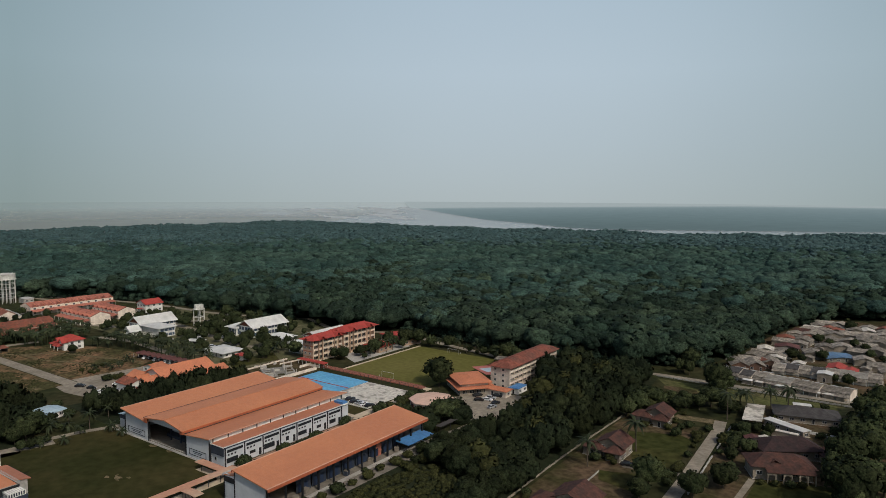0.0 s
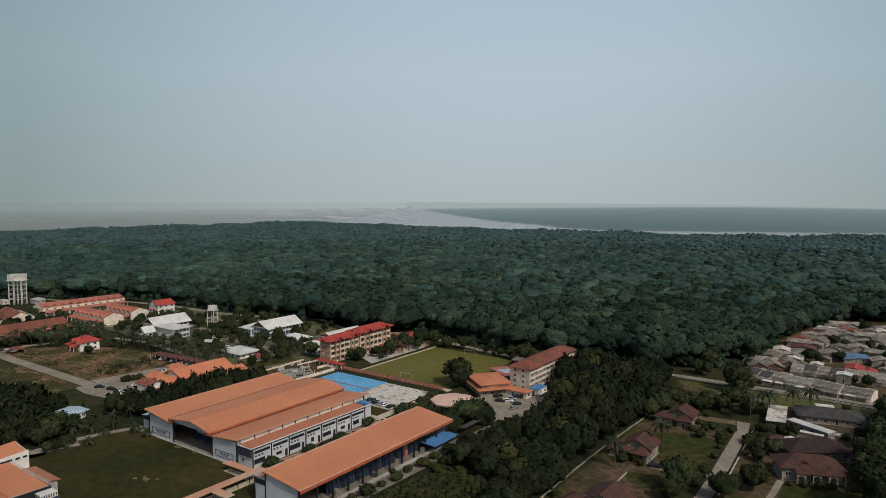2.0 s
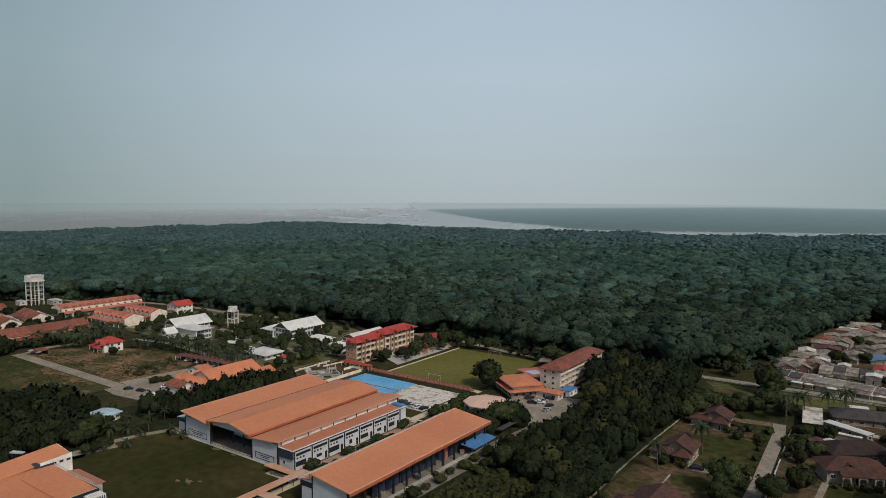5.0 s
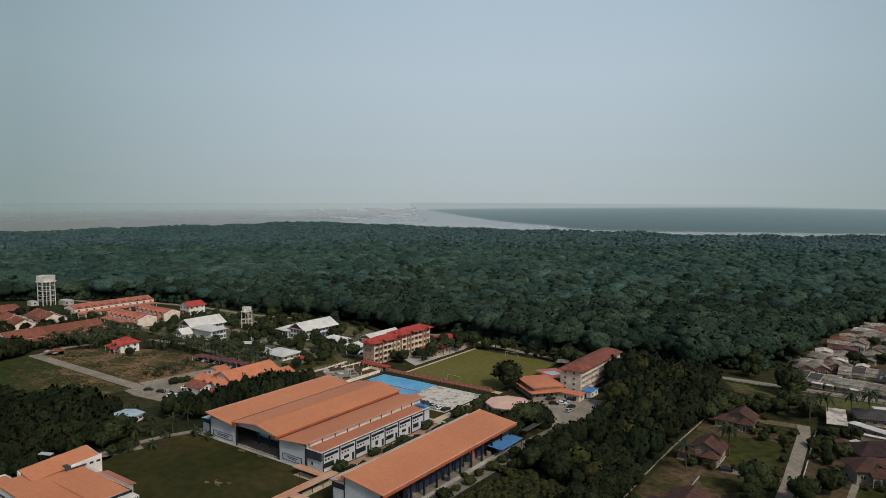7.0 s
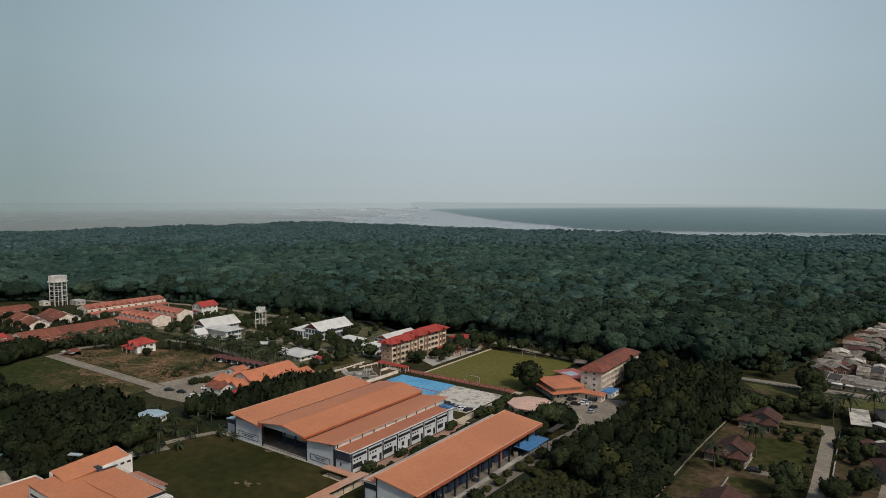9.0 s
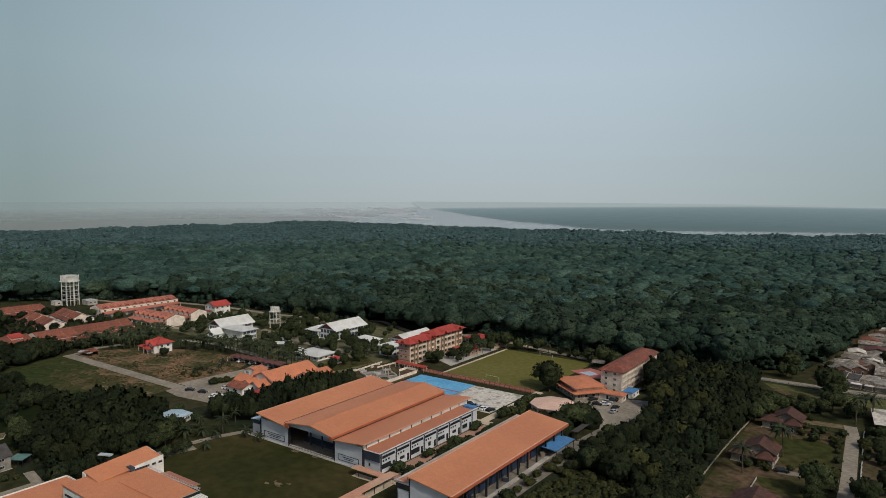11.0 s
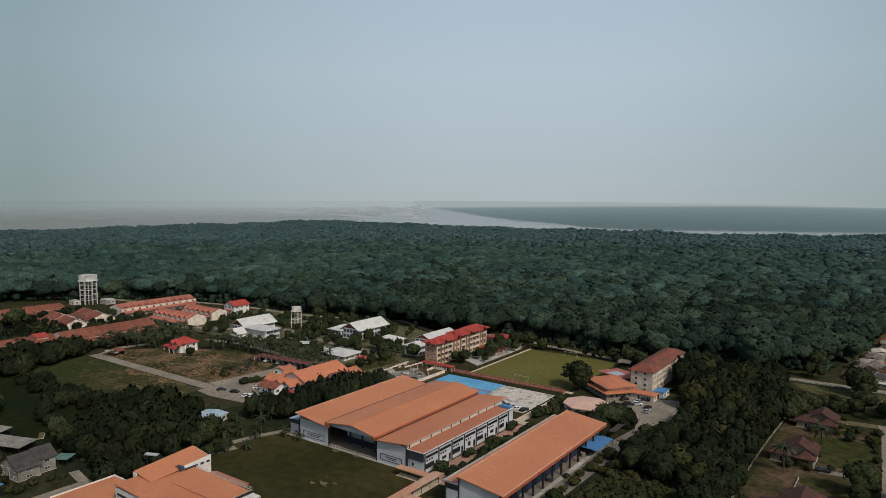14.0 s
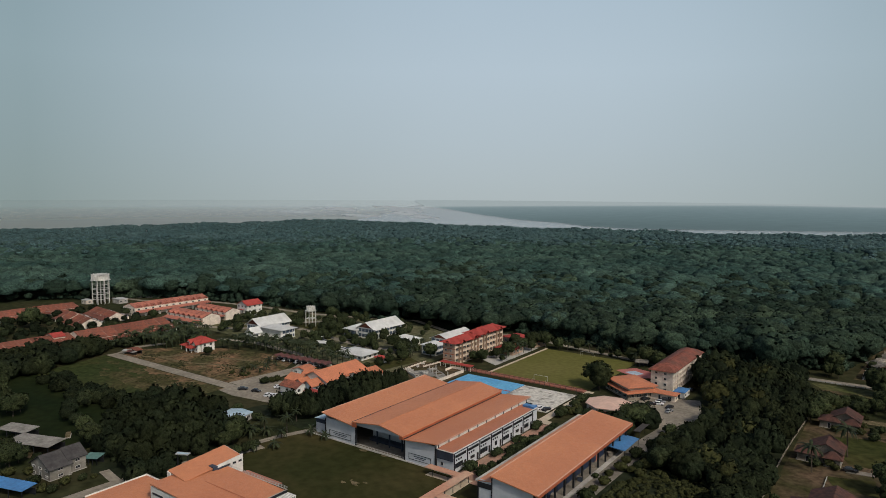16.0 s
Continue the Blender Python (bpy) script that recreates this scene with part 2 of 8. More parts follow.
# Grove leaves: cloud shade and lens falloff are put into this darker colour.
LEAF_GROVE = mat("shade_dark_grove_leaf", (0.012, 0.017, 0.009), (0.022, 0.027, 0.012), 0.06, 2.8, 0.55, 0.92, 0.03, bump=0.5, deep=0.3, island=0.3, patch=(0.42, 0.7), crisp=(0.36, 0.66), tree=0.4)
BARK = mat("grey_brown_bark", (0.085, 0.068, 0.05), (0.055, 0.043, 0.032), 0.8, 4.0, 0.3, 0.95)
TYRE = mat("black_rubber", (0.015, 0.015, 0.015), None, 1.0, 4.0, 0.1, 0.9)
CAR_WHITE = mat("white_car_paint", (0.72, 0.72, 0.72), None, 0.5, 1.0, 0.02, 0.3, 0.5)
CAR_BLACK = mat("black_car_paint", (0.02, 0.02, 0.022), None, 0.5, 1.0, 0.05, 0.25, 0.5)
CAR_GREY = mat("silver_car_paint", (0.32, 0.33, 0.34), None, 0.5, 1.0, 0.05, 0.3, 0.5)


def sea_water():
    """Muddy inshore water, made smoother with distance so that its far edge melts into the haze."""
    m = mat("muddy_sea_water", (0.172, 0.164, 0.132), (0.152, 0.147, 0.120), 0.0018, 0.01, 0.04, 0.3, 0.3)
    n, link = m.node_tree.nodes, m.node_tree.links.new
    b, co, far = n["Principled BSDF"], n.new("ShaderNodeTexCoord"), n.new("ShaderNodeVectorMath")
    far.operation = "LENGTH"
    link(co.outputs["Object"], far.inputs[0])
    for socket, near, out in (("Roughness", 0.32, 0.0), ("Specular IOR Level", 0.25, 0.5)):
        rng = n.new("ShaderNodeMapRange")
        rng.interpolation_type = "SMOOTHSTEP"
        for k, v in enumerate((1500, 4200, near, out)):
            rng.inputs[k + 1].default_value = v
        link(far.outputs["Value"], rng.inputs[0])
        link(rng.outputs[0], b.inputs[socket])
    return m


SEA = sea_water()
VERGE = mat("yellow_green_verge_grass", (0.070, 0.078, 0.027), (0.095, 0.085, 0.040), 0.06, 0.5, 0.35, 0.95, crisp=(0.33, 0.67), spec=0.03)
PINK_PAVE = mat("faded_salmon_paving", (0.36, 0.205, 0.145), (0.27, 0.17, 0.12), 0.2, 1.0, 0.2, 0.9)
RIVER = mat("grey_river_water", (0.18, 0.19, 0.185), (0.14, 0.15, 0.15), 0.004, 0.02, 0.05, 0.2, 0.35)
MUD = mat("tidal_mudflat", (0.255, 0.258, 0.25), (0.31, 0.31, 0.30), 0.004, 0.02, 0.1, 0.3, 0.4)


# ---- small mesh helpers ----
def part(name, bm, material, parent=None, label=""):
    """One bmesh as one mesh object, under a thing or a part."""
    me = bpy.data.meshes.new(name)
    if isinstance(bm, bmesh.types.BMesh):
        bmesh.ops.recalc_face_normals(bm, faces=bm.faces)
        bm.to_mesh(me)
        bm.free()
    else:
        me = bm
    if not me.materials:
        me.materials.append(material)
    ob = new(name, me)
    if parent:
        ob.parent = parent
    if label:
        ob["label"] = label
    return ob


def thing(name, x, y, z, turn, label, category, group="", kind=""):
    ob = new(name)
    ob.matrix_world = pose(x, y, z, 0, 0, turn)
    ob.empty_display_size = 0.5
    return tagged(ob, label, category, group, kind)


def hexa(bm, c):
    """A solid from eight corners: four below, four above, each going round."""
    v = [bm.verts.new(p) for p in c]
    for f in ((3, 2, 1, 0), (4, 5, 6, 7), (0, 1, 5, 4), (1, 2, 6, 5), (2, 3, 7, 6), (3, 0, 4, 7)):
        bm.faces.new([v[i] for i in f])


def box(bm, x0, y0, z0, x1, y1, z1):
    hexa(bm, [(x0, y0, z0), (x1, y0, z0), (x1, y1, z0), (x0, y1, z0), (x0, y0, z1), (x1, y0, z1), (x1, y1, z1), (x0, y1, z1)])


def boxes(*rows):
    bm = bmesh.new()
    for r in rows:
        box(bm, *r)
    return bm


def slab(bm, a, b, c, d, t=0.18):
    """A sloping plate with the upper corners a, b, c, d."""
    hexa(bm, [(p[0], p[1], p[2] - t) for p in (a, b, c, d)] + [a, b, c, d])


def prism(bm, ring, z0, z1):
    lo, hi = [bm.verts.new((x, y, z0)) for x, y in ring], [bm.verts.new((x, y, z1)) for x, y in ring]
    bm.faces.new(lo[::-1])
    bm.faces.new(hi)
    for i in range(len(ring)):
        j = (i + 1) % len(ring)
        bm.faces.new((lo[i], lo[j], hi[j], hi[i]))


def tube(bm, x, y, z0, z1, r0, r1=None, seg=8, dx=0.0, dy=0.0):
    r1 = r0 if r1 is None else r1
    ring = [(math.cos(2 * math.pi * i / seg), math.sin(2 * math.pi * i / seg)) for i in range(seg)]
    lo = [bm.verts.new((x + r0 * c, y + r0 * s, z0)) for c, s in ring]
    hi = [bm.verts.new((x + dx + r1 * c, y + dy + r1 * s, z1)) for c, s in ring]
    bm.faces.new(lo[::-1])
    bm.faces.new(hi)
    for i in range(seg):
        j = (i + 1) % seg
        bm.faces.new((lo[i], lo[j], hi[j], hi[i]))


def gable_roof(w, d, z, rise, over=0.6, t=0.18):
    """Two plates, ridge along y, over a plan of w by d centred on the origin."""
    bm = bmesh.new()
    x, y = w / 2 + over, d / 2 + over
    e = z - rise * over / (w / 2)
    slab(bm, (-x, -y, e), (0, -y, z + rise), (0, y, z + rise), (-x, y, e), t)
    slab(bm, (0, -y, z + rise), (x, -y, e), (x, y, e), (0, y, z + rise), t)
    return bm


def hip_roof(w, d, z, rise, over=0.7, t=0.16):
    """A hipped roof with a flat soffit and a fascia."""
    bm = bmesh.new()
    x, y = w / 2 + over, d / 2 + over
    r = max(0.0, (d - w) / 2), max(0.0, (w - d) / 2)
    lo = [bm.verts.new(p) for p in ((-x, -y, z - t), (x, -y, z - t), (x, y, z - t), (-x, y, z - t))]
    up = [bm.verts.new((v.co.x, v.co.y, z)) for v in lo]
    bm.faces.new(lo[::-1])
    for i in range(4):
        bm.faces.new((lo[i], lo[(i + 1) % 4], up[(i + 1) % 4], up[i]))
    if r[0] > 0.05:
        a, b = bm.verts.new((0, -r[0], z + rise)), bm.verts.new((0, r[0], z + rise))
        for f in ((up[0], up[1], a), (up[1], up[2], b, a), (up[2], up[3], b), (up[3], up[0], a, b)):
            bm.faces.new(f)
    elif r[1] > 0.05:
        a, b = bm.verts.new((-r[1], 0, z + rise)), bm.verts.new((r[1], 0, z + rise))
        for f in ((up[0], up[1], b, a), (up[1], up[2], b), (up[2], up[3], a, b), (up[3], up[0], a)):
            bm.faces.new(f)
    else:
        a = bm.verts.new((0, 0, z + rise))
        for i in range(4):
            bm.faces.new((up[i], up[(i + 1) % 4], a))
    return bm


def gable_wall(w, d, h, rise):
    """A closed body with gables under a ridge along y."""
    bm = bmesh.new()
    ring = [(-w / 2, 0), (w / 2, 0), (w / 2, h), (0, h + rise - 0.2), (-w / 2, h)]
    f, k = [bm.verts.new((x, -d / 2, z)) for x, z in ring], [bm.verts.new((x, d / 2, z)) for x, z in ring]
    bm.faces.new(f)
    bm.faces.new(k[::-1])
    for i in range(5):
        j = (i + 1) % 5
        bm.faces.new((f[j], f[i], k[i], k[j]))
    return bm


def gable_tops(w, d, h, rise):
    """The two triangles of wall under a gabled roof."""
    bm = bmesh.new()
    for y in (-d / 2, d / 2 - 0.3):
        f, k = ([bm.verts.new((x, yy, z)) for x, z in ((-w / 2, h), (w / 2, h), (0, h + rise))] for yy in (y, y + 0.3))
        bm.faces.new(f)
        bm.faces.new(k[::-1])
        for i in range(3):
            bm.faces.new((f[i], k[i], k[(i + 1) % 3], f[(i + 1) % 3]))
    return bm


def lattice(w, h, t, bars):
    """A window frame with upright bars as one joined piece."""
    bm = bmesh.new()
    xs = [-w / 2, -w / 2 + t]
    for i in range(bars):
        u = -w / 2 + w * (i + 1) / (bars + 1)
        xs += [u - 0.04, u + 0.04]
    xs += [w / 2 - t, w / 2]
    zs = [-h / 2, -h / 2 + t, h / 2 - t, h / 2]
    front = [[bm.verts.new((x, -0.14, z)) for x in xs] for z in zs]
    back = [[bm.verts.new((x, 0.04, z)) for x in xs] for z in zs]
    solid = lambda r, c: 0 <= r < 3 and 0 <= c < len(xs) - 1 and (r != 1 or c % 2 == 0)
    for r in range(3):
        for c in range(len(xs) - 1):
            if solid(r, c):
                q = ((r, c), (r, c + 1), (r + 1, c + 1), (r + 1, c))
                bm.faces.new([front[a][k] for a, k in q])
                bm.faces.new([back[a][k] for a, k in q[::-1]])
                for (dr, dc), (p, s) in (((-1, 0), (0, 1)), ((0, 1), (1, 2)), ((1, 0), (2, 3)), ((0, -1), (3, 0))):
                    if not solid(r + dr, c + dc):
                        (a, k), (e, l) = q[p], q[s]
                        bm.faces.new((front[e][l], front[a][k], back[a][k], back[e][l]))
    return bm


WINDOWS = {}


def window(parent, x, y, z, turn, w, h, bars=1, name="window", glass=None, rim=None):
    """A window on a wall: a frame with glazing bars standing a little proud, the pane set back in it. turn: 0 looks to -y, 90 to +x."""
    glass, rim = glass or GLASS, rim or FRAME
    key = (round(w, 2), round(h, 2), bars, glass.name, rim.name)
    if key not in WINDOWS:
        b = lattice(w, h, 0.10, bars)
        me = bpy.data.meshes.new("window_frame")
        b.to_mesh(me)
        me.materials.append(rim)
        b.free()
        pm = bpy.data.meshes.new("pane")
        q = boxes((-w / 2 + 0.05, -0.06, -h / 2 + 0.05, w / 2 - 0.05, 0.03, h / 2 - 0.05))
        q.to_mesh(pm)
        q.free()
        pm.materials.append(glass)
        WINDOWS[key] = me, pm
    me, pm = WINDOWS[key]
    ob = new(name, me)
    ob.parent = parent
    ob.matrix_basis = pose(x, y, z, 0, 0, turn)
    p = new("pane", pm)
    p.parent = ob
    return ob


def flat(name, ring, z, material, label, category, thick=0.3):
    """A ground surface: a plate with its top at z."""
    bm = bmesh.new()
    prism(bm, ring, z - thick, z)
    ob = part(name, bm, material)
    return tagged(ob, label, category, kind="structure")


def rect(x0, y0, x1, y1):
    return [(x0, y0), (x1, y0), (x1, y1), (x0, y1)]


def numpy_mesh(name, verts, quads, normals=None):
    me = bpy.data.meshes.new(name)
    me.vertices.add(len(verts))
    me.vertices.foreach_set("co", np.asarray(verts, np.float32).ravel())
    me.loops.add(quads.size)
    me.loops.foreach_set("vertex_index", quads.astype(np.int32).ravel())
    me.polygons.add(len(quads))
    k = quads.shape[1]
    me.polygons.foreach_set("loop_start", np.arange(0, quads.size, k, dtype=np.int32))
    me.update(calc_edges=True)
    if normals is not None:
        me.normals_split_custom_set_from_vertices(normals.astype(np.float32))
    return me


# ---- vegetation builders ----
def crown(rng, rx, rz, n, size, lobes=12, seg=7, rug=1.0):
    """A billowing crown: a core dome, rounded leaf clumps over it, loose sprays on top; the centre is the origin. Returns corners, four to a face, and the way each corner faces."""
    quads, ways = [], []

    def dome(centre, axis, radius, squash, low, ns, nr, seed, lean):
        axis = axis / np.linalg.norm(axis)
        u = np.cross(axis, (0.31, 0.87, 0.23))
        u /= np.linalg.norm(u)
        v = np.cross(axis, u)
        th = np.linspace(low, 1.0, nr + 1) * math.pi / 2
        ph = np.arange(ns) / ns * 2 * math.pi + seed
        d = np.stack([np.outer(np.cos(th), np.cos(ph)), np.outer(np.cos(th), np.sin(ph)), np.outer(np.sin(th), np.ones(ns))], -1)
        r = radius * (1 + 0.34 * rug * (np.array([[noise.noise(Vector(p) * 1.7 + Vector((seed * 9, 0, seed))) for p in row] for row in d])))
        r[-1] = r[-1].mean()
        g = d * r[..., None] * (1, 1, squash)
        nn = d * (1, 1, 1 / squash)
        g, nn = (w[..., :1] * u + w[..., 1:2] * v + w[..., 2:] * axis for w in (g, nn))
        g = g + centre
        nn = nn / np.linalg.norm(nn, axis=-1)[..., None] + lean * g + (0, 0, 0.12)
        nn /= np.linalg.norm(nn, axis=-1)[..., None]
        g1, n1 = np.roll(g, -1, 1), np.roll(nn, -1, 1)
        quads.append(np.stack([g[:-1], g1[:-1], g1[1:], g[1:]], 2).reshape(-1, 4, 3))
        ways.append(np.stack([nn[:-1], n1[:-1], n1[1:], nn[1:]], 2).reshape(-1, 4, 3))

    dome(np.zeros(3), np.array((0.0, 0.0, 1.0)), 0.80 if lobes else 0.95, 0.95, -0.4, 7 if lobes else seg, 3, rng.uniform(0, 6), 0.3)
    for k in range(lobes):
        up = -0.12 + 1.1 * (k + 0.5) / lobes + rng.uniform(-0.1, 0.1)
        up = min(0.97, up)
        a, w = k * 2.4 + rng.uniform(-0.4, 0.4), math.sqrt(1 - up * up)
        d = np.array((w * math.cos(a), w * math.sin(a), up))
        dome(d * rng.uniform(0.52, 0.74), d + (0, 0, 0.55), rng.uniform(0.24, 0.46), rng.uniform(0.62, 0.95), 0.0, seg, 2, rng.uniform(0, 6), 0.62)
    quads, ways = np.concatenate(quads), np.concatenate(ways)
    if n:
        pick = rng.integers(7 * 3 if lobes else 0, len(quads), n)
        f = rng.dirichlet((1, 1, 1, 1), n)[..., None]
        face = (ways[pick] * f).sum(1)
        p = (quads[pick] * f).sum(1) * rng.uniform(0.97, 1.2, (n, 1))
        nrm = face + rng.normal(size=(n, 3)) * 0.8
        nrm /= np.linalg.norm(nrm, axis=1)[:, None]
        u = np.cross(nrm, rng.normal(size=(n, 3)))
        u /= np.linalg.norm(u, axis=1)[:, None]
        v = np.cross(nrm, u)
        s = size / rx * rng.uniform(0.5, 1.3, (n, 1))
        u, v = u * s, v * s * rng.uniform(0.6, 1.0, (n, 1))
        face = face + nrm * 0.6
        face /= np.linalg.norm(face, axis=1)[:, None]
        quads = np.concatenate([quads, np.stack([p - u * 0.9 - v * 0.3, p + v * -0.8 + u * 0.35, p + u + v * 0.25, p - u * 0.25 + v * 0.9], 1)])
        ways = np.concatenate([ways, np.repeat(face[:, None], 4, 1)])
    return quads * (rx, rx, rz), ways


def palm_stand(name, ring, step, h, label, seed, keep=None):
    """Many palms too far off to pick apart, as one mass of fronds and thin trunks."""
    rng = np.random.default_rng(seed)
    s = np.linspace(0, 1, 5)
    px, pz, w = 2.8 * s, 1.5 * s * (1 - s) - 1.1 * s * s, 0.55 * np.sin(math.pi * np.minimum(1, s * 0.9 + 0.1)) + 0.04
    row = np.stack([np.stack([px, k * w, pz - 0.3 * w * abs(k)], -1) for k in (-1, 0, 1)], 1)
    frond = np.concatenate([np.stack([row[i, k], row[i + 1, k], row[i + 1, k + 1], row[i, k + 1]])[None] for i in range(4) for k in (0, 1)])
    pts = scatter(rng, ring, step)
    if keep is not None:
        pts = pts[keep(pts)]
    out = []
    for x, y in pts:
        hh = h * rng.uniform(0.6, 1.25)
        for k in range(10):
            m = np.array(Euler((0, radians(rng.uniform(-35, 30)), k * 0.628 + rng.uniform(-0.2, 0.2))).to_matrix())
            out.append(frond.reshape(-1, 3) @ m.T + (x, y, hh))
        c = np.array([(0.18, 0, 0), (0, 0.18, 0), (-0.18, 0, 0), (0, -0.18, 0)])
        out += [np.array([c[i - 1], c[i], c[i] + (0, 0, hh), c[i - 1] + (0, 0, hh)]) + (x, y, 0) for i in range(4)]
    v = np.concatenate(out)
    ob = part(name, numpy_mesh(name, v, np.arange(len(v)).reshape(-1, 4)), PALM_LEAF)
    return tagged(ob, label, "palms", kind="stuff")


def scatter(rng, ring, step, jitter=0.42):
    """Uneven grid of points inside a polygon."""
    ring = np.asarray(ring, float)
    lo, hi = ring.min(0), ring.max(0)
    gx, gy = np.meshgrid(np.arange(lo[0], hi[0], step), np.arange(lo[1], hi[1], step))
    p = np.stack([gx.ravel(), gy.ravel()], 1)
    p[:, 0] += (np.round(p[:, 1] / step) % 2) * step / 2
    p += rng.uniform(-jitter, jitter, p.shape) * step
    inside = np.zeros(len(p), bool)
    for i in range(len(ring)):
        (x0, y0), (x1, y1) = ring[i - 1], ring[i]
        if y0 != y1:
            inside ^= ((y0 > p[:, 1]) != (y1 > p[:, 1])) & (p[:, 0] < (x1 - x0) * (p[:, 1] - y0) / (y1 - y0) + x0)
    return p[inside]


def woods(name, ring, step, rx, rz, top, cards, size, material, label, seed, keep=None, low=0.6, high=1.5, lobes=16, seg=6, rug=1.0):
    """A closed stand of trees of uneven size and height as one mass of leaf sprays."""
    rng = np.random.default_rng(seed)
    protos = [crown(rng, 1.0, 1.0, cards, size / rx, lobes, seg, rug) for _ in range(18)]
    pts = scatter(rng, ring, step)
    if keep is not None:
        pts = pts[keep(pts)]
    out, way, tint = [], [], []
    for x, y in pts:
        q, f = protos[rng.integers(18)]
        tint.append(np.full(len(q), rng.beta(1.6, 2.0)))
        a, s = rng.uniform(0, 6.283), rng.uniform(low, high) * (1 + 0.25 * noise.noise((x * 0.02, y * 0.02, seed)))
        m = np.array([[math.cos(a), -math.sin(a), 0], [math.sin(a), math.cos(a), 0], [0, 0, 1]])
        h = top * (0.62 + 0.36 * s) * (1 + 0.2 * noise.noise((x * 0.012, y * 0.012, 3.0))) - rz * s
        out.append((q.reshape(-1, 3) @ m.T) * (rx * s, rx * s, rz * s * rng.uniform(0.85, 1.15)) + (x, y, h))
        way.append(f.reshape(-1, 3) @ m.T)
    v = np.concatenate(out)
    me = numpy_mesh(name, v, np.arange(len(v)).reshape(-1, 4), np.concatenate(way))
    me.attributes.new("tree_tint", "FLOAT", "FACE").data.foreach_set("value", np.concatenate(tint).astype(np.float32))
    ob = part(name, me, material)
    return tagged(ob, label, "forest", kind="stuff")


# ---- backdrop, ground, water ----
def sky_ring():
    """A far curtain of haze all round, brighter and greyer low down, bluer high up."""
    bm, seg, rad = bmesh.new(), 96, 4900
    rows = [[bm.verts.new((-30 + rad * math.cos(2 * math.pi * i / seg), -20 + rad * math.sin(2 * math.pi * i / seg), z)) for i in range(seg)] for z in (-60, 1750)]
    for i in range(seg):
        j = (i + 1) % seg
        bm.faces.new((rows[0][i], rows[0][j], rows[1][j], rows[1][i]))
    m = bpy.data.materials.new("haze_glow")
    m.use_nodes = True
    n, link = m.node_tree.nodes, m.node_tree.links.new
    n.clear()
    co, sep, rng, ramp = n.new("ShaderNodeTexCoord"), n.new("ShaderNodeSeparateXYZ"), n.new("ShaderNodeMapRange"), n.new("ShaderNodeValToRGB")
    em, out = n.new("ShaderNodeEmission"), n.new("ShaderNodeOutputMaterial")
    link(co.outputs["Object"], sep.inputs[0])
    link(sep.outputs[2], rng.inputs[0])
    rng.inputs[1].default_value, rng.inputs[2].default_value = 0, 1500
    link(rng.outputs[0], ramp.inputs[0])
    e = ramp.color_ramp.elements
    for i, (p, c) in enumerate(((0.0, (0.405, 0.460, 0.472)), (0.10, (0.415, 0.478, 0.502)), (0.28, (0.425, 0.50, 0.545)), (0.6, (0.44, 0.53, 0.60)), (1.0, (0.40, 0.50, 0.585)))):
        if i > 1:
            e.new(p)
        e[i].position, e[i].color = p, (*c, 1)
    soft = n.new("ShaderNodeTexNoise")
    soft.inputs["Scale"].default_value, soft.inputs["Detail"].default_value = 0.0005, 3
    link(co.outputs["Object"], soft.inputs["Vector"])
    amt, mul = n.new("ShaderNodeMapRange"), n.new("ShaderNodeVectorMath")
    amt.inputs[3].default_value, amt.inputs[4].default_value = 0.96, 1.04
    link(soft.outputs[0], amt.inputs[0])
    mul.operation = "SCALE"
    link(ramp.outputs[0], mul.inputs[0])
    link(amt.outputs[0], mul.inputs["Scale"])
    bear, side, more = n.new("ShaderNodeVectorMath"), n.new("ShaderNodeMapRange"), n.new("ShaderNodeVectorMath")
    bear.operation = "DOT_PRODUCT"
    bear.inputs[1].default_value = (-0.5 / 4900, 0.866 / 4900, 0)
    link(co.outputs["Object"], bear.inputs[0])
    side.inputs[1].default_value, side.inputs[2].default_value = 0.80, 1.0
    link(bear.outputs["Value"], side.inputs[0])
    tint = n.new("ShaderNodeMix")
    tint.data_type = "RGBA"
    tint.inputs[6].default_value, tint.inputs[7].default_value = (0.625, 0.695, 0.675, 1), (1.02, 1.03, 1.04, 1)
    link(side.outputs[0], tint.inputs[0])
    more.operation = "MULTIPLY"
    link(mul.outputs[0], more.inputs[0])
    link(tint.outputs[2], more.inputs[1])
    link(more.outputs[0], em.inputs[0])
    link(em.outputs[0], out.inputs[0])
    ob = part("backdrop", bm, m)
    return tagged(ob, "pale blue-grey hazy sky low over the horizon", "sky", kind="structure")


sky_ring()
bm = bmesh.new()
prism(bm, [(-30 + 4880 * math.cos(a * math.pi / 24), -20 + 4880 * math.sin(a * math.pi / 24)) for a in range(48)], -6, 0)
tagged(part("ground", bm, GROUND), "rough grass and earth plain reaching to the horizon", "ground", kind="structure")

COAST = [(-1500, -700), (-1420, 100), (-1352, 500), (-1275, 740), (-1215, 1120), (-1062, 1108), (-856, 1124), (-710, 1149), (-585, 1141), (-513, 1155), (-437, 1176), (-306, 1224), (-225, 1266), (-146, 1315), (-93, 1344), (300, 1700), (900, 2060), (2400, 2950)]
FAR_BANK = [(-2088, 2643), (-1773, 2389), (-1358, 1986), (-1078, 1737), (-877, 1628), (-728, 1508), (-643, 1491), (-562, 1506), (-433, 1581), (-300, 1648), (-134, 1750), (306, 2060), (904, 2410), (2100, 3240)]
flat("water", [(-5100, -1200), (-1480, -1200)] + COAST[1:5] + [FAR_BANK[2], (-1700, 2700), (-1900, 4500), (-3100, 4240), (-4200, 3100), (-4900, 1600)], 0.25,
     SEA, "calm muddy grey-brown sea under haze", "sea", 0.2)
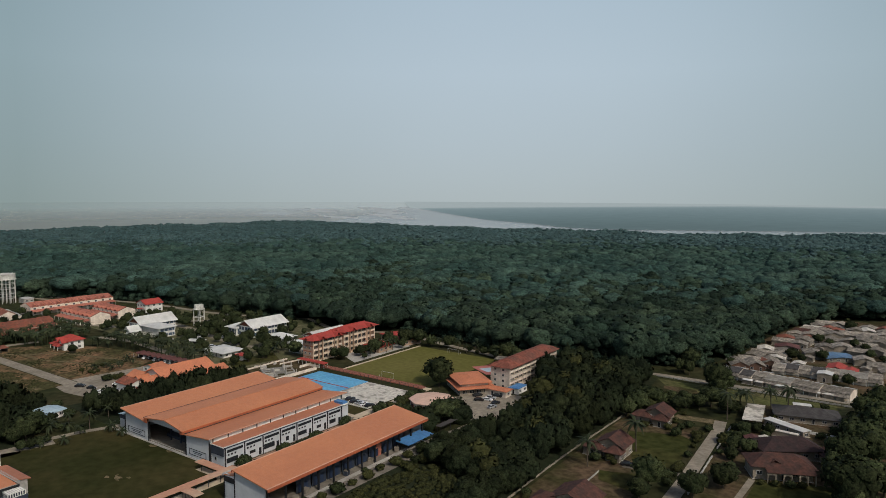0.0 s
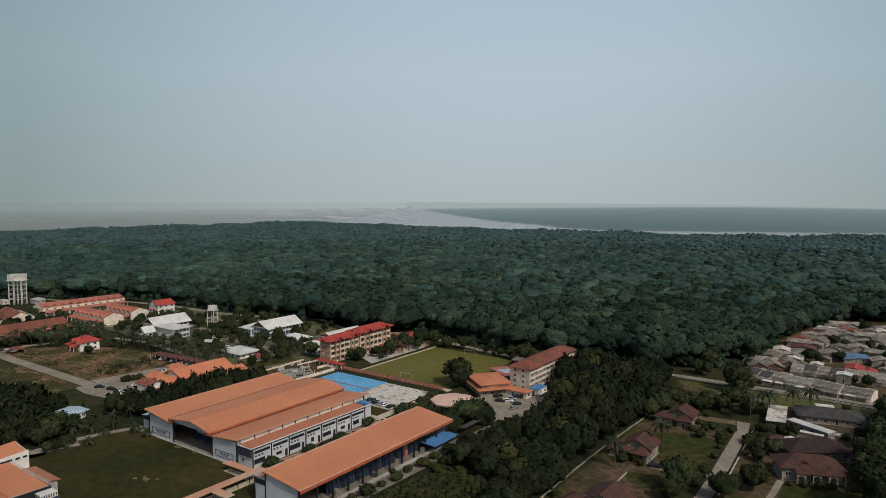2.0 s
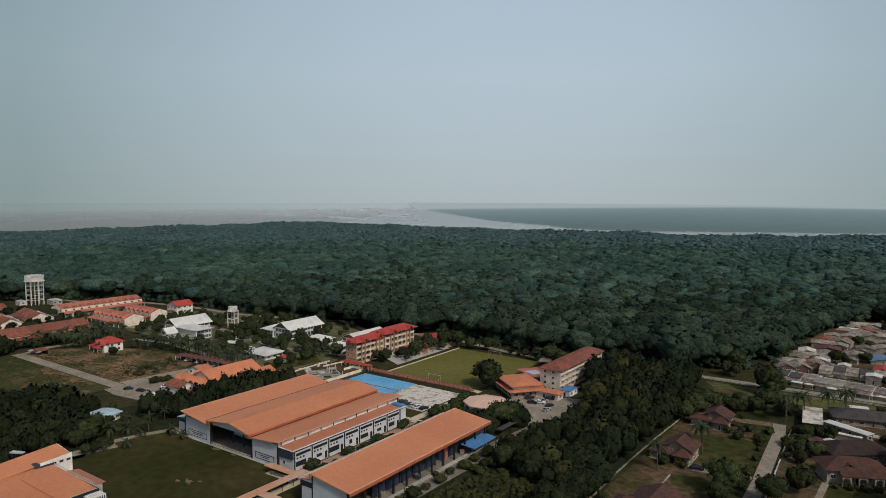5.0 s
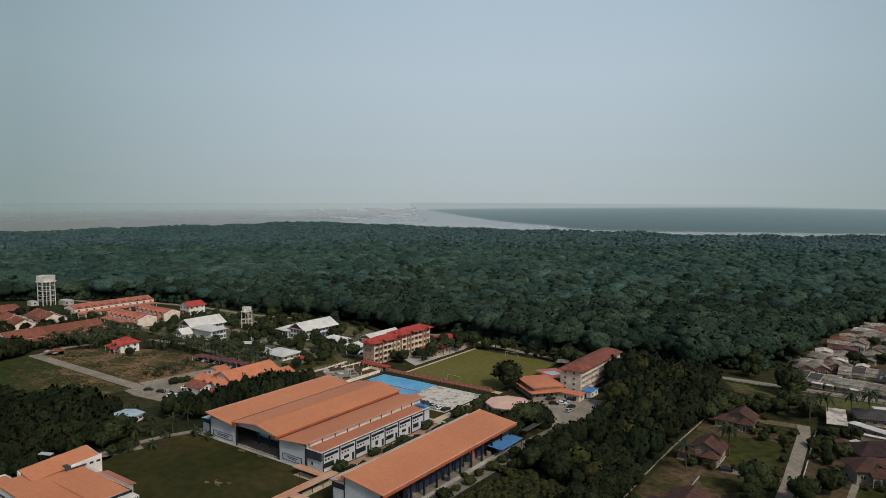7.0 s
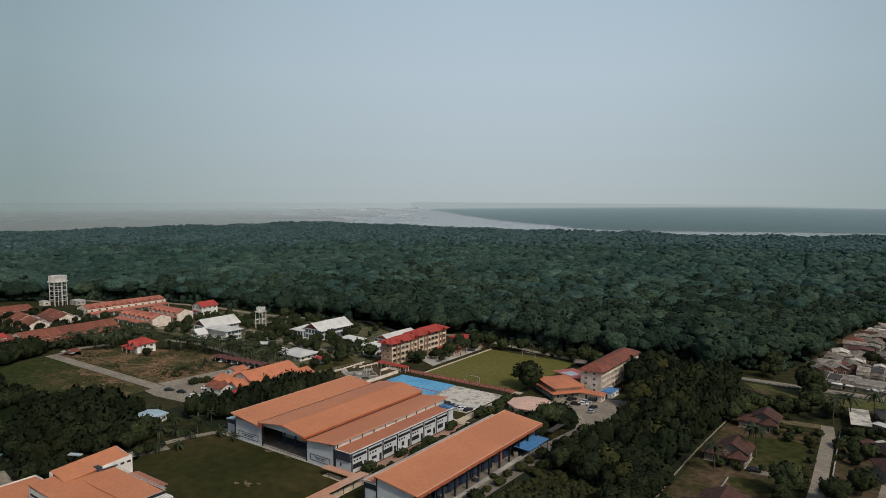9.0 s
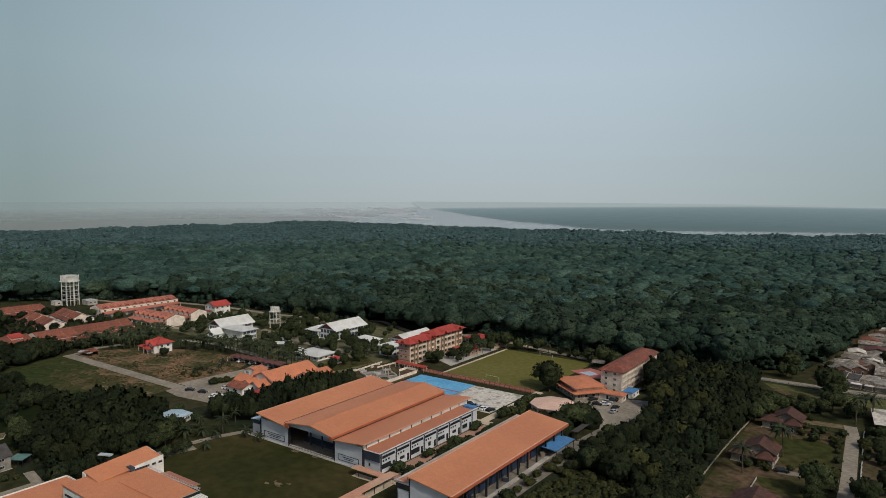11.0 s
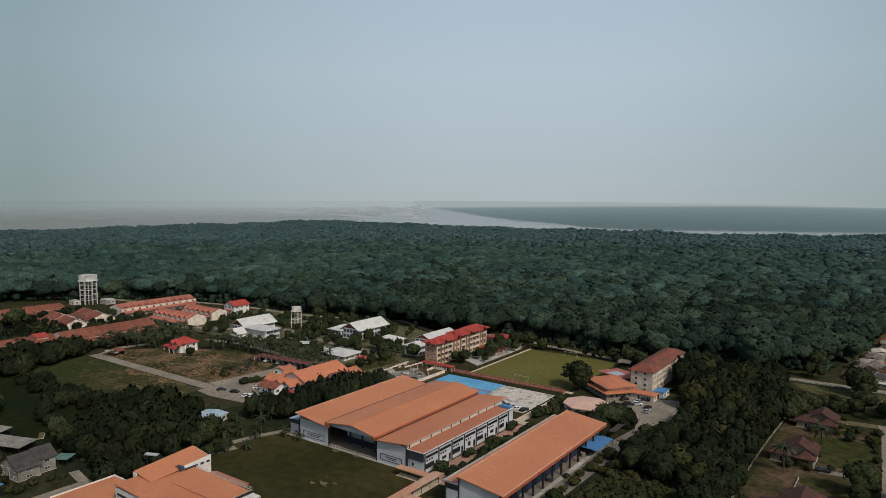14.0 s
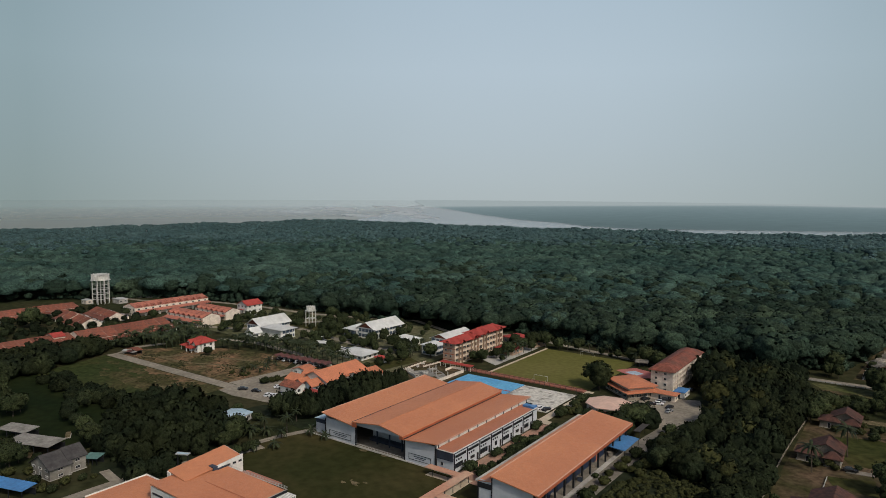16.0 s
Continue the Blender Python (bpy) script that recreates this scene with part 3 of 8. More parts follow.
flat("water_1", COAST[4:] + FAR_BANK[::-1], 0.3, RIVER, "pale grey river mouth reflecting the sky", "river", 0.2)
SHALLOW = mat("pale_shallow_water", (0.27, 0.275, 0.265), (0.22, 0.225, 0.22), 0.006, 0.03, 0.08, 0.2, 0.5)
mud = np.random.default_rng(17)
for i, (cx, cy, along, across) in enumerate(((-1951, 1674, 150, 60), (-2076, 2038, 260, 80), (-2026, 2349, 330, 70), (-2039, 2600, 260, 90), (-1540, 1587, 130, 45), (-1529, 1806, 170, 60), (-2252, 2079, 200, 60), (-1750, 2060, 240, 60), (-1330, 1640, 90, 40))):
    turn = mud.uniform(0.7, 1.15)
    ring = []
    for a in np.arange(0, 6.28, 0.28):
        u, v = along * math.cos(a) * mud.uniform(0.75, 1.2), across * math.sin(a) * mud.uniform(0.6, 1.3)
        ring.append((cx - u * math.sin(turn) - v * math.cos(turn), cy + u * math.cos(turn) - v * math.sin(turn)))
    flat("mudflat", ring, 0.40 + 0.012 * i, SHALLOW if i % 3 == 0 else MUD, "low wet tidal flat in the river mouth", "mudflat", 0.08)


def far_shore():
    """The wooded plain across the river, out to the horizon: a backdrop with distance haze painted into its glow."""
    m = bpy.data.materials.new("hazed_plain_glow")
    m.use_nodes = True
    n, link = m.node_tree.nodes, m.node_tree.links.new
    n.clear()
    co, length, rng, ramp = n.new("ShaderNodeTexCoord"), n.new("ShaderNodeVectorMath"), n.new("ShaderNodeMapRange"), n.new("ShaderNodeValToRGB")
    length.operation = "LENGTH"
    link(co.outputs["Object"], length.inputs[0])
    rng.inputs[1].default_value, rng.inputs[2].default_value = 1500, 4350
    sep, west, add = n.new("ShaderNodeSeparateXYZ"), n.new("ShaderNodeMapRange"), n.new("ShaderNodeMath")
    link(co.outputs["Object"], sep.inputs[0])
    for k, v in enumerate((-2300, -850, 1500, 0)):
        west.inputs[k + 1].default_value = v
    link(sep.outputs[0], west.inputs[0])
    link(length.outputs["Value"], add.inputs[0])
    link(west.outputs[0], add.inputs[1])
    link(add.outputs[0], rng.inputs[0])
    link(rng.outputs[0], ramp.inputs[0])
    # Emission ramp: the haze is painted in, paler with distance and to the west.
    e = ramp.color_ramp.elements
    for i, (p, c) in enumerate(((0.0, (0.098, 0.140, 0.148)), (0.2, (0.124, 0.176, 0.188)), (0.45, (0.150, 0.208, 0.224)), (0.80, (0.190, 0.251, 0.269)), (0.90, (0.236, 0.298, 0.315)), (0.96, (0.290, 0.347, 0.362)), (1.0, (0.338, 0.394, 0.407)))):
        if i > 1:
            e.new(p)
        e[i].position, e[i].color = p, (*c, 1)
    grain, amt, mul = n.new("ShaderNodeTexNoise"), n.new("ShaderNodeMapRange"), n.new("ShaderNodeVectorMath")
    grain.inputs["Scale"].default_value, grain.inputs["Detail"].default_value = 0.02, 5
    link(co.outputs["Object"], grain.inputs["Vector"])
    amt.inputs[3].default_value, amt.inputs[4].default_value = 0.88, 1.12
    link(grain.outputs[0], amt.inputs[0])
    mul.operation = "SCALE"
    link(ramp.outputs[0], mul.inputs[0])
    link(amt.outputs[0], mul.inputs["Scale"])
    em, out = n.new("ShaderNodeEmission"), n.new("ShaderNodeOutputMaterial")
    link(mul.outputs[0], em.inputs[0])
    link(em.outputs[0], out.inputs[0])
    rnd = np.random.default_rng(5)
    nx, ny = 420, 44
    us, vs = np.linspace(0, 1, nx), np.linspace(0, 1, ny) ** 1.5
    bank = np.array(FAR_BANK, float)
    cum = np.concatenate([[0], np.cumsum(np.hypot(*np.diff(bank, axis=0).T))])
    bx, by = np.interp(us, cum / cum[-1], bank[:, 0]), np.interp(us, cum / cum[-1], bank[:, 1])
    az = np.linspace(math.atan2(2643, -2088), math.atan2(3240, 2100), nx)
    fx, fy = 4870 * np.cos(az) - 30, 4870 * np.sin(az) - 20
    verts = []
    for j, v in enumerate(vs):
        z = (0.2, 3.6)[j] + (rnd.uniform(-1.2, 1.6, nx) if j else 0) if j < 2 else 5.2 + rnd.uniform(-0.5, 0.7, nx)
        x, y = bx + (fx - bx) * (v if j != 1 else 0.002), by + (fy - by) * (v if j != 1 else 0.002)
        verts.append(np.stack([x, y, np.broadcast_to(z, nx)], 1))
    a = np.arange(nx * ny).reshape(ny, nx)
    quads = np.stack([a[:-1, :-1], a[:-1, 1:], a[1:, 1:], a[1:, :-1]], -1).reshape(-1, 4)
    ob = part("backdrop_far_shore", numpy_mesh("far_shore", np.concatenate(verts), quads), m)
    tagged(ob, "low wooded plain across the river, haze painted into its glow", "backdrop", kind="structure")


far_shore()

# ---- surfaces of the town ----
FOREST_EDGE = [(-1340, 330), (-1000, 60), (-760, 60), (-640, 150), (-622, 205), (-560, 268), (-480, 296), (-392, 306), (-330, 308), (-285, 303), (-262, 326), (-215, 322),
               (-190, 312), (-158, 318), (-140, 326), (-112, 333), (-92, 346), (-85, 372), (-80, 405), (-77, 440), (-73, 468), (-64, 500), (-52, 530), (-20, 545), (60, 560), (160, 600)]
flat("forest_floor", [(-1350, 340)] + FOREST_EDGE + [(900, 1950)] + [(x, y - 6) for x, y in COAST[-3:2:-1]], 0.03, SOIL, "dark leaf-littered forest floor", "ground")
flat("lawn", [(-238, 98), (-240, 126), (-233, 127.5), (-186, 127.5), (-173.5, 121), (-173.5, 60), (-196, 60), (-210, 84), (-226, 92)], 0.08, LAWN, "dark mown lawn with worn bare patches", "lawn")
flat("lawn_3", [(-249, 110), (-244, 128), (-236, 128), (-226, 92), (-224, 82), (-238, 78), (-248, 94)], 0.06, LAWN, "rough grass between lawn and lane", "lawn")
flat("lawn_1", rect(-168, 60, -163, 121), 0.08, LAWN, "narrow strip of mown grass", "lawn")
flat("pitch", rect(-231, 238, -180, 298), 0.10, PITCH, "yellow-green school football pitch", "pitch")
flat("court", rect(-238, 206, -207.4, 228), 0.16, COURT_BLUE, "bright blue painted sports court", "court")
flat("court_1", rect(-207, 198.5, -181.6, 227.5), 0.14, PALE_CONC, "pale stained concrete court with patches", "court")
flat("road", rect(-412, 143.6, -310, 149.4), 0.10, ROAD, "pale straight dusty road", "road")
flat("road_1", [(-318, 150), (-306, 150), (-307, 186), (-316, 205), (-322, 203), (-314, 184)], 0.10, ROAD, "pale road past the car park", "road")
flat("car_park", [(-312, 140), (-301, 138.5), (-275, 142), (-278, 153), (-290, 166), (-306, 166), (-312, 151)], 0.12, ROAD, "worn grey asphalt car park", "car park")
LANES = (([(-249, 96), (-249, 101), (-249, 108), (-247, 118), (-243, 128), (-242, 133)], 3.0), ([(-257.5, 36), (-256.6, 60), (-254.8, 74), (-251, 88), (-246.5, 100), (-244.5, 108)], 4.4), ([(-257, 63), (-268, 65)], 3.0))
# Dark sheets under the trees: the shade there is put into their colour.
flat("grove_floor", [(-246, 66), (-243, 96), (-250, 104), (-264, 104), (-276, 122), (-300, 126), (-324, 114), (-310, 94), (-298, 76), (-270, 62)], 0.06, SOIL, "dark ground sheet under the grove, shade in its colour", "ground")
flat("grove_floor_1", [(-136, 86), (-97, 86), (-96.5, 256), (-102, 312), (-146, 312), (-146, 306), (-138, 250), (-134, 214), (-136, 180)], 0.045, SOIL, "dark ground sheet under the grove, shade in its colour", "ground")
flat("grove_floor_2", [(-282, 130), (-246, 128), (-242.5, 190), (-262, 196), (-260, 158), (-280, 138)], 0.045, SOIL, "dark ground sheet beside the hall, shade in its colour", "ground")
bare = np.random.default_rng(3)
for cx, cy, r0 in ((-198.6, 105.2, 1.6), (-202, 103.5, 1.1), (-196, 107, 0.9), (-200.3, 105.6, 0.6), (-197.2, 104.2, 0.7), (-201, 106.4, 0.5), (-214, 126.2, 1.6), (-205, 126.4, 1.3)):
    ring = [(cx + r0 * bare.uniform(0.5, 1.5) * math.cos(k * 0.7), cy + 0.6 * r0 * bare.uniform(0.5, 1.4) * math.sin(k * 0.7)) for k in range(9)]
    flat("bare_patch", ring, 0.1, SAND, "worn bare sandy patch in the lawn", "ground", 0.08)
for cx, cy, r0 in ((-329, 129, 2.6), (-334, 131, 1.8), (-322, 131, 2.2), (-340, 128, 1.6), (-326, 126, 1.2), (-316, 134, 2.0), (-346, 133, 1.5), (-352, 160, 1.8), (-344, 164, 1.4)):
    ring = [(cx + 1.4 * r0 * bare.uniform(0.5, 1.5) * math.cos(k * 0.7), cy + 0.6 * r0 * bare.uniform(0.4, 1.4) * math.sin(k * 0.7)) for k in range(9)]
    flat("bare_patch", ring, 0.1, SAND, "pale bare rubble patch in the scrub", "ground", 0.08)
flat("scrub", [(-406, 149.8), (-318, 149.8), (-315, 165), (-315, 180), (-322, 192), (-342, 197), (-372, 192), (-398, 178), (-408, 162)], 0.06, DRY, "dry scrub plot with bare red soil", "ground")
flat("scrub_1", [(-384, 143), (-312, 143), (-312, 133), (-326, 119), (-344, 114), (-362, 124), (-374, 134)], 0.06, DRY, "dry scrub beside the road", "ground")


def ribbon(name, pts, w, z, material, label, category):
    """A level strip of even width along a bent line."""
    p = [Vector(q) for q in pts]
    left, right = [], []
    for i, q in enumerate(p):
        d = (p[min(i + 1, len(p) - 1)] - p[max(i - 1, 0)]).normalized()
        nrm = Vector((-d.y, d.x)) * w / 2
        left.append(tuple(q + nrm))
        right.append(tuple(q - nrm))
    flat(name, left + right[::-1], z, material, label, category, 0.1)


for k, (line_, w_) in enumerate(LANES):
    ribbon("road_%d" % (9 + k), line_, w_, 0.1 + 0.02 * k, ROAD, "pale concrete lane behind the orange building", "road")
ribbon("footpath", [(-396, 152), (-384, 160), (-379, 169), (-366, 175), (-350, 179), (-322, 187)], 2.2, 0.1, SAND, "trodden pale footpath across the plot", "path")
ribbon("footpath_1", [(-386, 158), (-366, 159), (-350, 166), (-330, 170)], 1.6, 0.1, SAND, "faint footpath across the plot", "path")
ribbon("road_4", [(-410, 150), (-416, 164), (-412, 178)], 4.5, 0.1, ROAD, "pale lane past the stall", "road")
ribbon("road_5", [(-450, 214), (-432, 222), (-414, 228), (-404, 240), (-402, 262), (-380, 284)], 5.0, 0.1, ROAD, "pale town street between hedges", "road")
ribbon("road_6", [(-404, 254), (-366, 250), (-350, 246), (-316, 240), (-296, 244)], 4.5, 0.11, ROAD, "pale town street past the offices", "road")
ribbon("road_7", [(-600, 246), (-560, 252), (-520, 280), (-470, 290), (-420, 292), (-392, 298)], 4.5, 0.09, ROAD, "pale track along the forest edge", "road")
ribbon("road_8", [(-312, 200), (-330, 206), (-372, 210), (-398, 204)], 4.0, 0.1, ROAD, "pale lane behind the palms", "road")
flat("town_green", [(-448, 216), (-372, 214), (-300, 202), (-268, 207), (-263, 300), (-300, 298), (-340, 312), (-392, 294), (-450, 288)], 0.035, TOWN_GRASS, "rough grass between the town buildings", "lawn", 0.3)
flat("green_1", [(-446, 226), (-434, 224), (-416, 232), (-408, 246), (-426, 254), (-448, 244)], 0.07, VERGE, "small green between the terraces", "lawn")
flat("green_2", [(-400, 258), (-366, 254), (-352, 250), (-352, 288), (-378, 284)], 0.07, GARDEN_LAWN, "grass round the small water tank", "lawn")
flat("green_3", [(-290, 214), (-276, 206), (-272, 232), (-286, 240)], 0.07, GARDEN_LAWN, "grass beside the yard", "lawn")
border = []
for k in range(27):
    u = k / 26
    bx, by = (-374 + 40 * u, 142.6 - 20 * u) if u < 0.6 else (-350 + 34 * (u - 0.6) / 0.4, 130.6 - 17.6 * (u - 0.6) / 0.4)
    border.append((bx + 7 * noise.noise((k * 0.45, 1.0, 0.0)) + bare.uniform(-1.2, 1.2), by if k in (0, 26) else by + bare.uniform(-1.0, 1.0)))
flat("meadow", [(-412, 143)] + border + [(-345, 100), (-404, 104)], 0.072, GREEN_FIELD, "rough green field beside the road", "lawn", 0.06)


def drifts(n, centre, spread, size, material, label, z):
    """Ragged patches of one ground cover scattered over another."""
    for _ in range(n):
        cx, cy, r0 = centre[0] + bare.normal() * spread[0], centre[1] + bare.normal() * spread[1], size * bare.uniform(0.4, 1.3)
        if cy < 142 - r0 and cy > 106 + r0:
            ring = [(cx + 1.3 * r0 * bare.uniform(0.5, 1.4) * math.cos(k * 0.4488), cy + 0.7 * r0 * bare.uniform(0.5, 1.4) * math.sin(k * 0.4488)) for k in range(14)]
            flat("ground_patch", ring, z + bare.uniform(0, 0.012), material, label, "ground", 0.05)


drifts(26, (-354, 131), (11, 5), 4.2, SCRUB, "dry brown patch in the green field", 0.080)
drifts(26, (-344, 129), (13, 6), 3.6, SCRUB, "half-dry grass patch in the dry scrub", 0.094)
drifts(10, (-385, 134), (9, 4), 3.0, SCRUB, "dry brown patch in the green field", 0.080)
drifts(14, (-332, 130), (8, 5), 1.5, SAND, "pale bare rubble patch in the scrub", 0.108)
flat("meadow_1", [(-430, 100), (-402, 110), (-352, 105), (-338, 117), (-318, 113), (-302, 96), (-290, 70), (-318, 58), (-350, 58), (-430, 72)], 0.065, MEADOW, "dark green field beside a grove", "lawn")
flat("yard", [(-270, 208), (-240, 204), (-240, 232), (-252, 240), (-272, 232)], 0.07, YARD, "bare earth yard with rubble", "yard")
flat("yard_1", [(-166, 228), (-152, 246), (-136, 252), (-131, 238), (-128, 222), (-134, 208), (-148, 206), (-150, 226)], 0.10, ROAD, "pale grey car park beside the hostel", "car park")
flat("yard_2", [(-145, 112), (-137, 112), (-135, 180), (-134, 210), (-139, 212), (-142, 186)], 0.08, STREET, "pale gravel strip beside the long shed", "yard")
flat("yard_3", [(-252, 258), (-236, 250), (-236, 296), (-252, 296)], 0.06, CONCRETE, "pale paved school yard", "yard")
flat("path", rect(-180.4, 190, -177, 236), 0.2, PAVING, "straight beige paved path", "path")
flat("path_1", rect(-196, 186.6, -174.6, 190), 0.2, PAVING, "beige paved cross path", "path")
flat("back_road", [(-392, 296), (-340, 316), (-300, 300), (-262, 318), (-226, 309), (-170, 299), (-150, 306), (-104, 317.5), (-60, 319), (30, 322), (30, 326), (-60, 323), (-104, 321.5),
                   (-152, 310), (-171, 303), (-226, 313), (-263, 322), (-300, 304), (-340, 320), (-393, 300)], 0.10, ROAD, "pale road along the edge of the forest", "road")
flat("green", [(-102, 312), (-60, 314), (-14, 315), (-14, 303), (-60, 298), (-95, 302)], 0.07, VERGE, "grass verge below the road", "lawn")
ribbon("village_street", [(-57.5, 120), (-58.6, 190), (-59.0, 206), (-60.3, 230), (-61.6, 255), (-63.4, 267)], 4.3, 0.10, ROAD, "pale village street between gardens", "road")
flat("village_lane", [(-80, 260), (-64, 262.5), (-64, 267.5), (-79, 265.5)], 0.09, SAND, "sandy lane between gardens", "road")
flat("garden", [(-95, 150), (-68, 150), (-68, 255), (-95, 255)], 0.05, YARD, "worn garden earth and grass", "garden")
flat("garden_1", [(-88, 236), (-72, 243), (-66.5, 240), (-63.8, 211.5), (-78, 211.5)], 0.08, GARDEN_LAWN, "garden lawn", "lawn")
flat("garden_2", [(-83, 196.5), (-70, 201), (-68, 187), (-80.5, 190)], 0.08, GARDEN_LAWN, "garden lawn", "lawn")
flat("garden_3", [(-41.5, 190), (-14, 206), (-14, 226), (-27, 224), (-41, 217)], 0.08, GARDEN_LAWN, "garden lawn before a villa", "lawn")
flat("garden_4", [(-57, 190), (-8, 190), (-8, 310), (-57, 300)], 0.04, YARD, "worn garden earth and grass", "garden")
flat("drive", [(-79, 206.4), (-78, 203), (-61.4, 206.6), (-61.6, 209)], 0.12, STREET, "short concrete driveway", "drive")
flat("drive_1", [(-44.2, 196), (-42.4, 196), (-41.6, 217.5), (-43.6, 217.5)], 0.12, ROAD, "pale concrete driveway to the villa", "drive")
flat("lawn_2", rect(-207, 190.3, -180.7, 198.3), 0.12, LAWN, "grass strip at the end of the court", "lawn")
flat("paved_strip", rect(-177.6, 125.6, -161.4, 186), 0.06, PINK_PAVE, "faded salmon paving between hall and shed", "paving")
flat("court_2", [(-183.4, 278), (-177, 287.6), (-166.4, 284), (-164.2, 274), (-170, 270)], 0.16, PINK_COURT, "faded red painted court with a blue middle", "court")
flat("court_marking", [(-178.6, 277), (-175, 282), (-169.5, 279), (-172, 274)], 0.2, PALE_BLUE, "pale blue middle of the painted court", "marking", 0.05)
flat("village_ground", [(-86, 330), (0, 330), (30, 420), (10, 535), (-62, 528), (-78, 440)], 0.05, YARD, "trodden earth between village houses", "ground")


# ---- vegetation: one of each kind, then copies ----
def tree_kind(name, seed, rx, rz, trunk_h, n, size, leaf, label):
    r = np.random.default_rng(seed)
    ob = thing(name, 0, 0, -500, 0, label, "tree")
    bm = bmesh.new()
    tube(bm, 0, 0, -0.3, trunk_h + rz * 0.6, 0.035 * rx + 0.12, 0.1, 7, 0.3, 0.2)
    for k in range(5):
        a = k * 1.257 + r.uniform(-0.4, 0.4)
        tube(bm, 0.1, 0.1, trunk_h * r.uniform(0.6, 0.95), trunk_h + rz * r.uniform(0.5, 1.0), 0.14, 0.05, 5, rx * 0.55 * math.cos(a), rx * 0.55 * math.sin(a))
    part("trunk", bm, BARK, ob)
    q, f = crown(r, rx, rz, n, size, 15, 6)
    q = q.reshape(-1, 3) + (0, 0, trunk_h + rz * 0.55)
    part("crown", numpy_mesh("crown", q, np.arange(len(q)).reshape(-1, 4), f.reshape(-1, 3)), leaf, ob)
    return ob


TREES = [tree_kind("tree", 11, 4.4, 4.0, 2.4, 260, 0.5, LEAF_TREE, "dark leafy round-crowned tree"),
         tree_kind("tree", 12, 5.8, 5.0, 3.0, 340, 0.58, LEAF_TREE, "broad dark spreading tree"),
         tree_kind("tree", 13, 3.2, 3.4, 1.8, 220, 0.45, LEAF_TREE, "small dark leafy tree"),
         tree_kind("tree", 14, 3.8, 5.4, 2.6, 280, 0.5, LEAF_TREE, "tall narrow dark green tree"),
         tree_kind("tree", 15, 3.8, 3.4, 2.0, 240, 0.5, LEAF_DRY, "olive-green leafy garden tree")]
BUSHES = [tree_kind("bush", 21, 1.9, 1.5, 0.4, 90, 0.32, LEAF_TREE, "low dark green bush"),
          tree_kind("bush", 22, 1.5, 1.2, 0.3, 80, 0.3, LEAF_DRY, "low olive-green leafy bush")]


def palm_kind(seed, h, label):
    r = np.random.default_rng(seed)
    ob = thing("palm", 0, 0, -500, 0, label, "palm tree")
    bm = bmesh.new()
    tube(bm, 0, 0, -0.3, h * 0.5, 0.22, 0.17, 7, 0.15, 0.1)
    tube(bm, 0.15, 0.1, h * 0.5, h, 0.17, 0.13, 7, 0.2, -0.05)
    part("trunk", bm, BARK, ob)
    verts, quads = [], []
    for k in range(9):
        s = k / 8
        px, pz, w = 3.5 * s, 0.9 * s * (1 - s) * 4 * 0.5 - 1.7 * s * s, 0.40 * math.sin(math.pi * min(1, s * 0.9 + 0.1)) + 0.03
        verts += [(px, -w, pz - 0.35 * w), (px, 0, pz), (px, w, pz - 0.35 * w)]
        if k:
            b = 3 * k
            quads += [(b - 3, b - 2, b + 1, b), (b - 2, b - 1, b + 2, b + 1)]
    me = numpy_mesh("frond", np.array(verts), np.array(quads))
    me.materials.append(PALM_LEAF)
    for k in range(17):
        f = new("frond", me)
        f.parent = ob
        f.matrix_basis = pose(0.35, 0.05, h, r.uniform(-8, 8), r.uniform(-48, 30), k * 360 / 17 * 2 + r.uniform(-12, 12))
    return ob


PALMS = [palm_kind(31, 5.5, "coconut palm with a drooping crown"), palm_kind(32, 3.0, "short bushy green palm"), palm_kind(33, 7.5, "tall slender coconut palm")]
TAKEN = []  # plan rectangles kept clear of planting


def clear(x0, y0, x1, y1, gap=1.0):
    TAKEN.append((x0 - gap, y0 - gap, x1 + gap, y1 + gap))


def plant(kinds, x, y, lo=0.8, hi=1.25, group=""):
    k = random.choice(kinds)
    s = random.uniform(lo, hi)
    ob = copy_thing(k, pose(x, y, 0, 0, 0, random.uniform(0, 360)))
    ob.scale = (s, s, s * random.uniform(0.9, 1.15))
    if group:
        ob["group"] = group
    return ob


def grow(kinds, ring, step, lo=0.8, hi=1.25, group="", seed=1, jitter=0.42):
    r = np.random.default_rng(seed)
    for x, y in scatter(r, ring, step, jitter):
        if not any(a < x < c and b < y < d for a, b, c, d in TAKEN):
            plant(kinds, x, y, lo, hi, group)


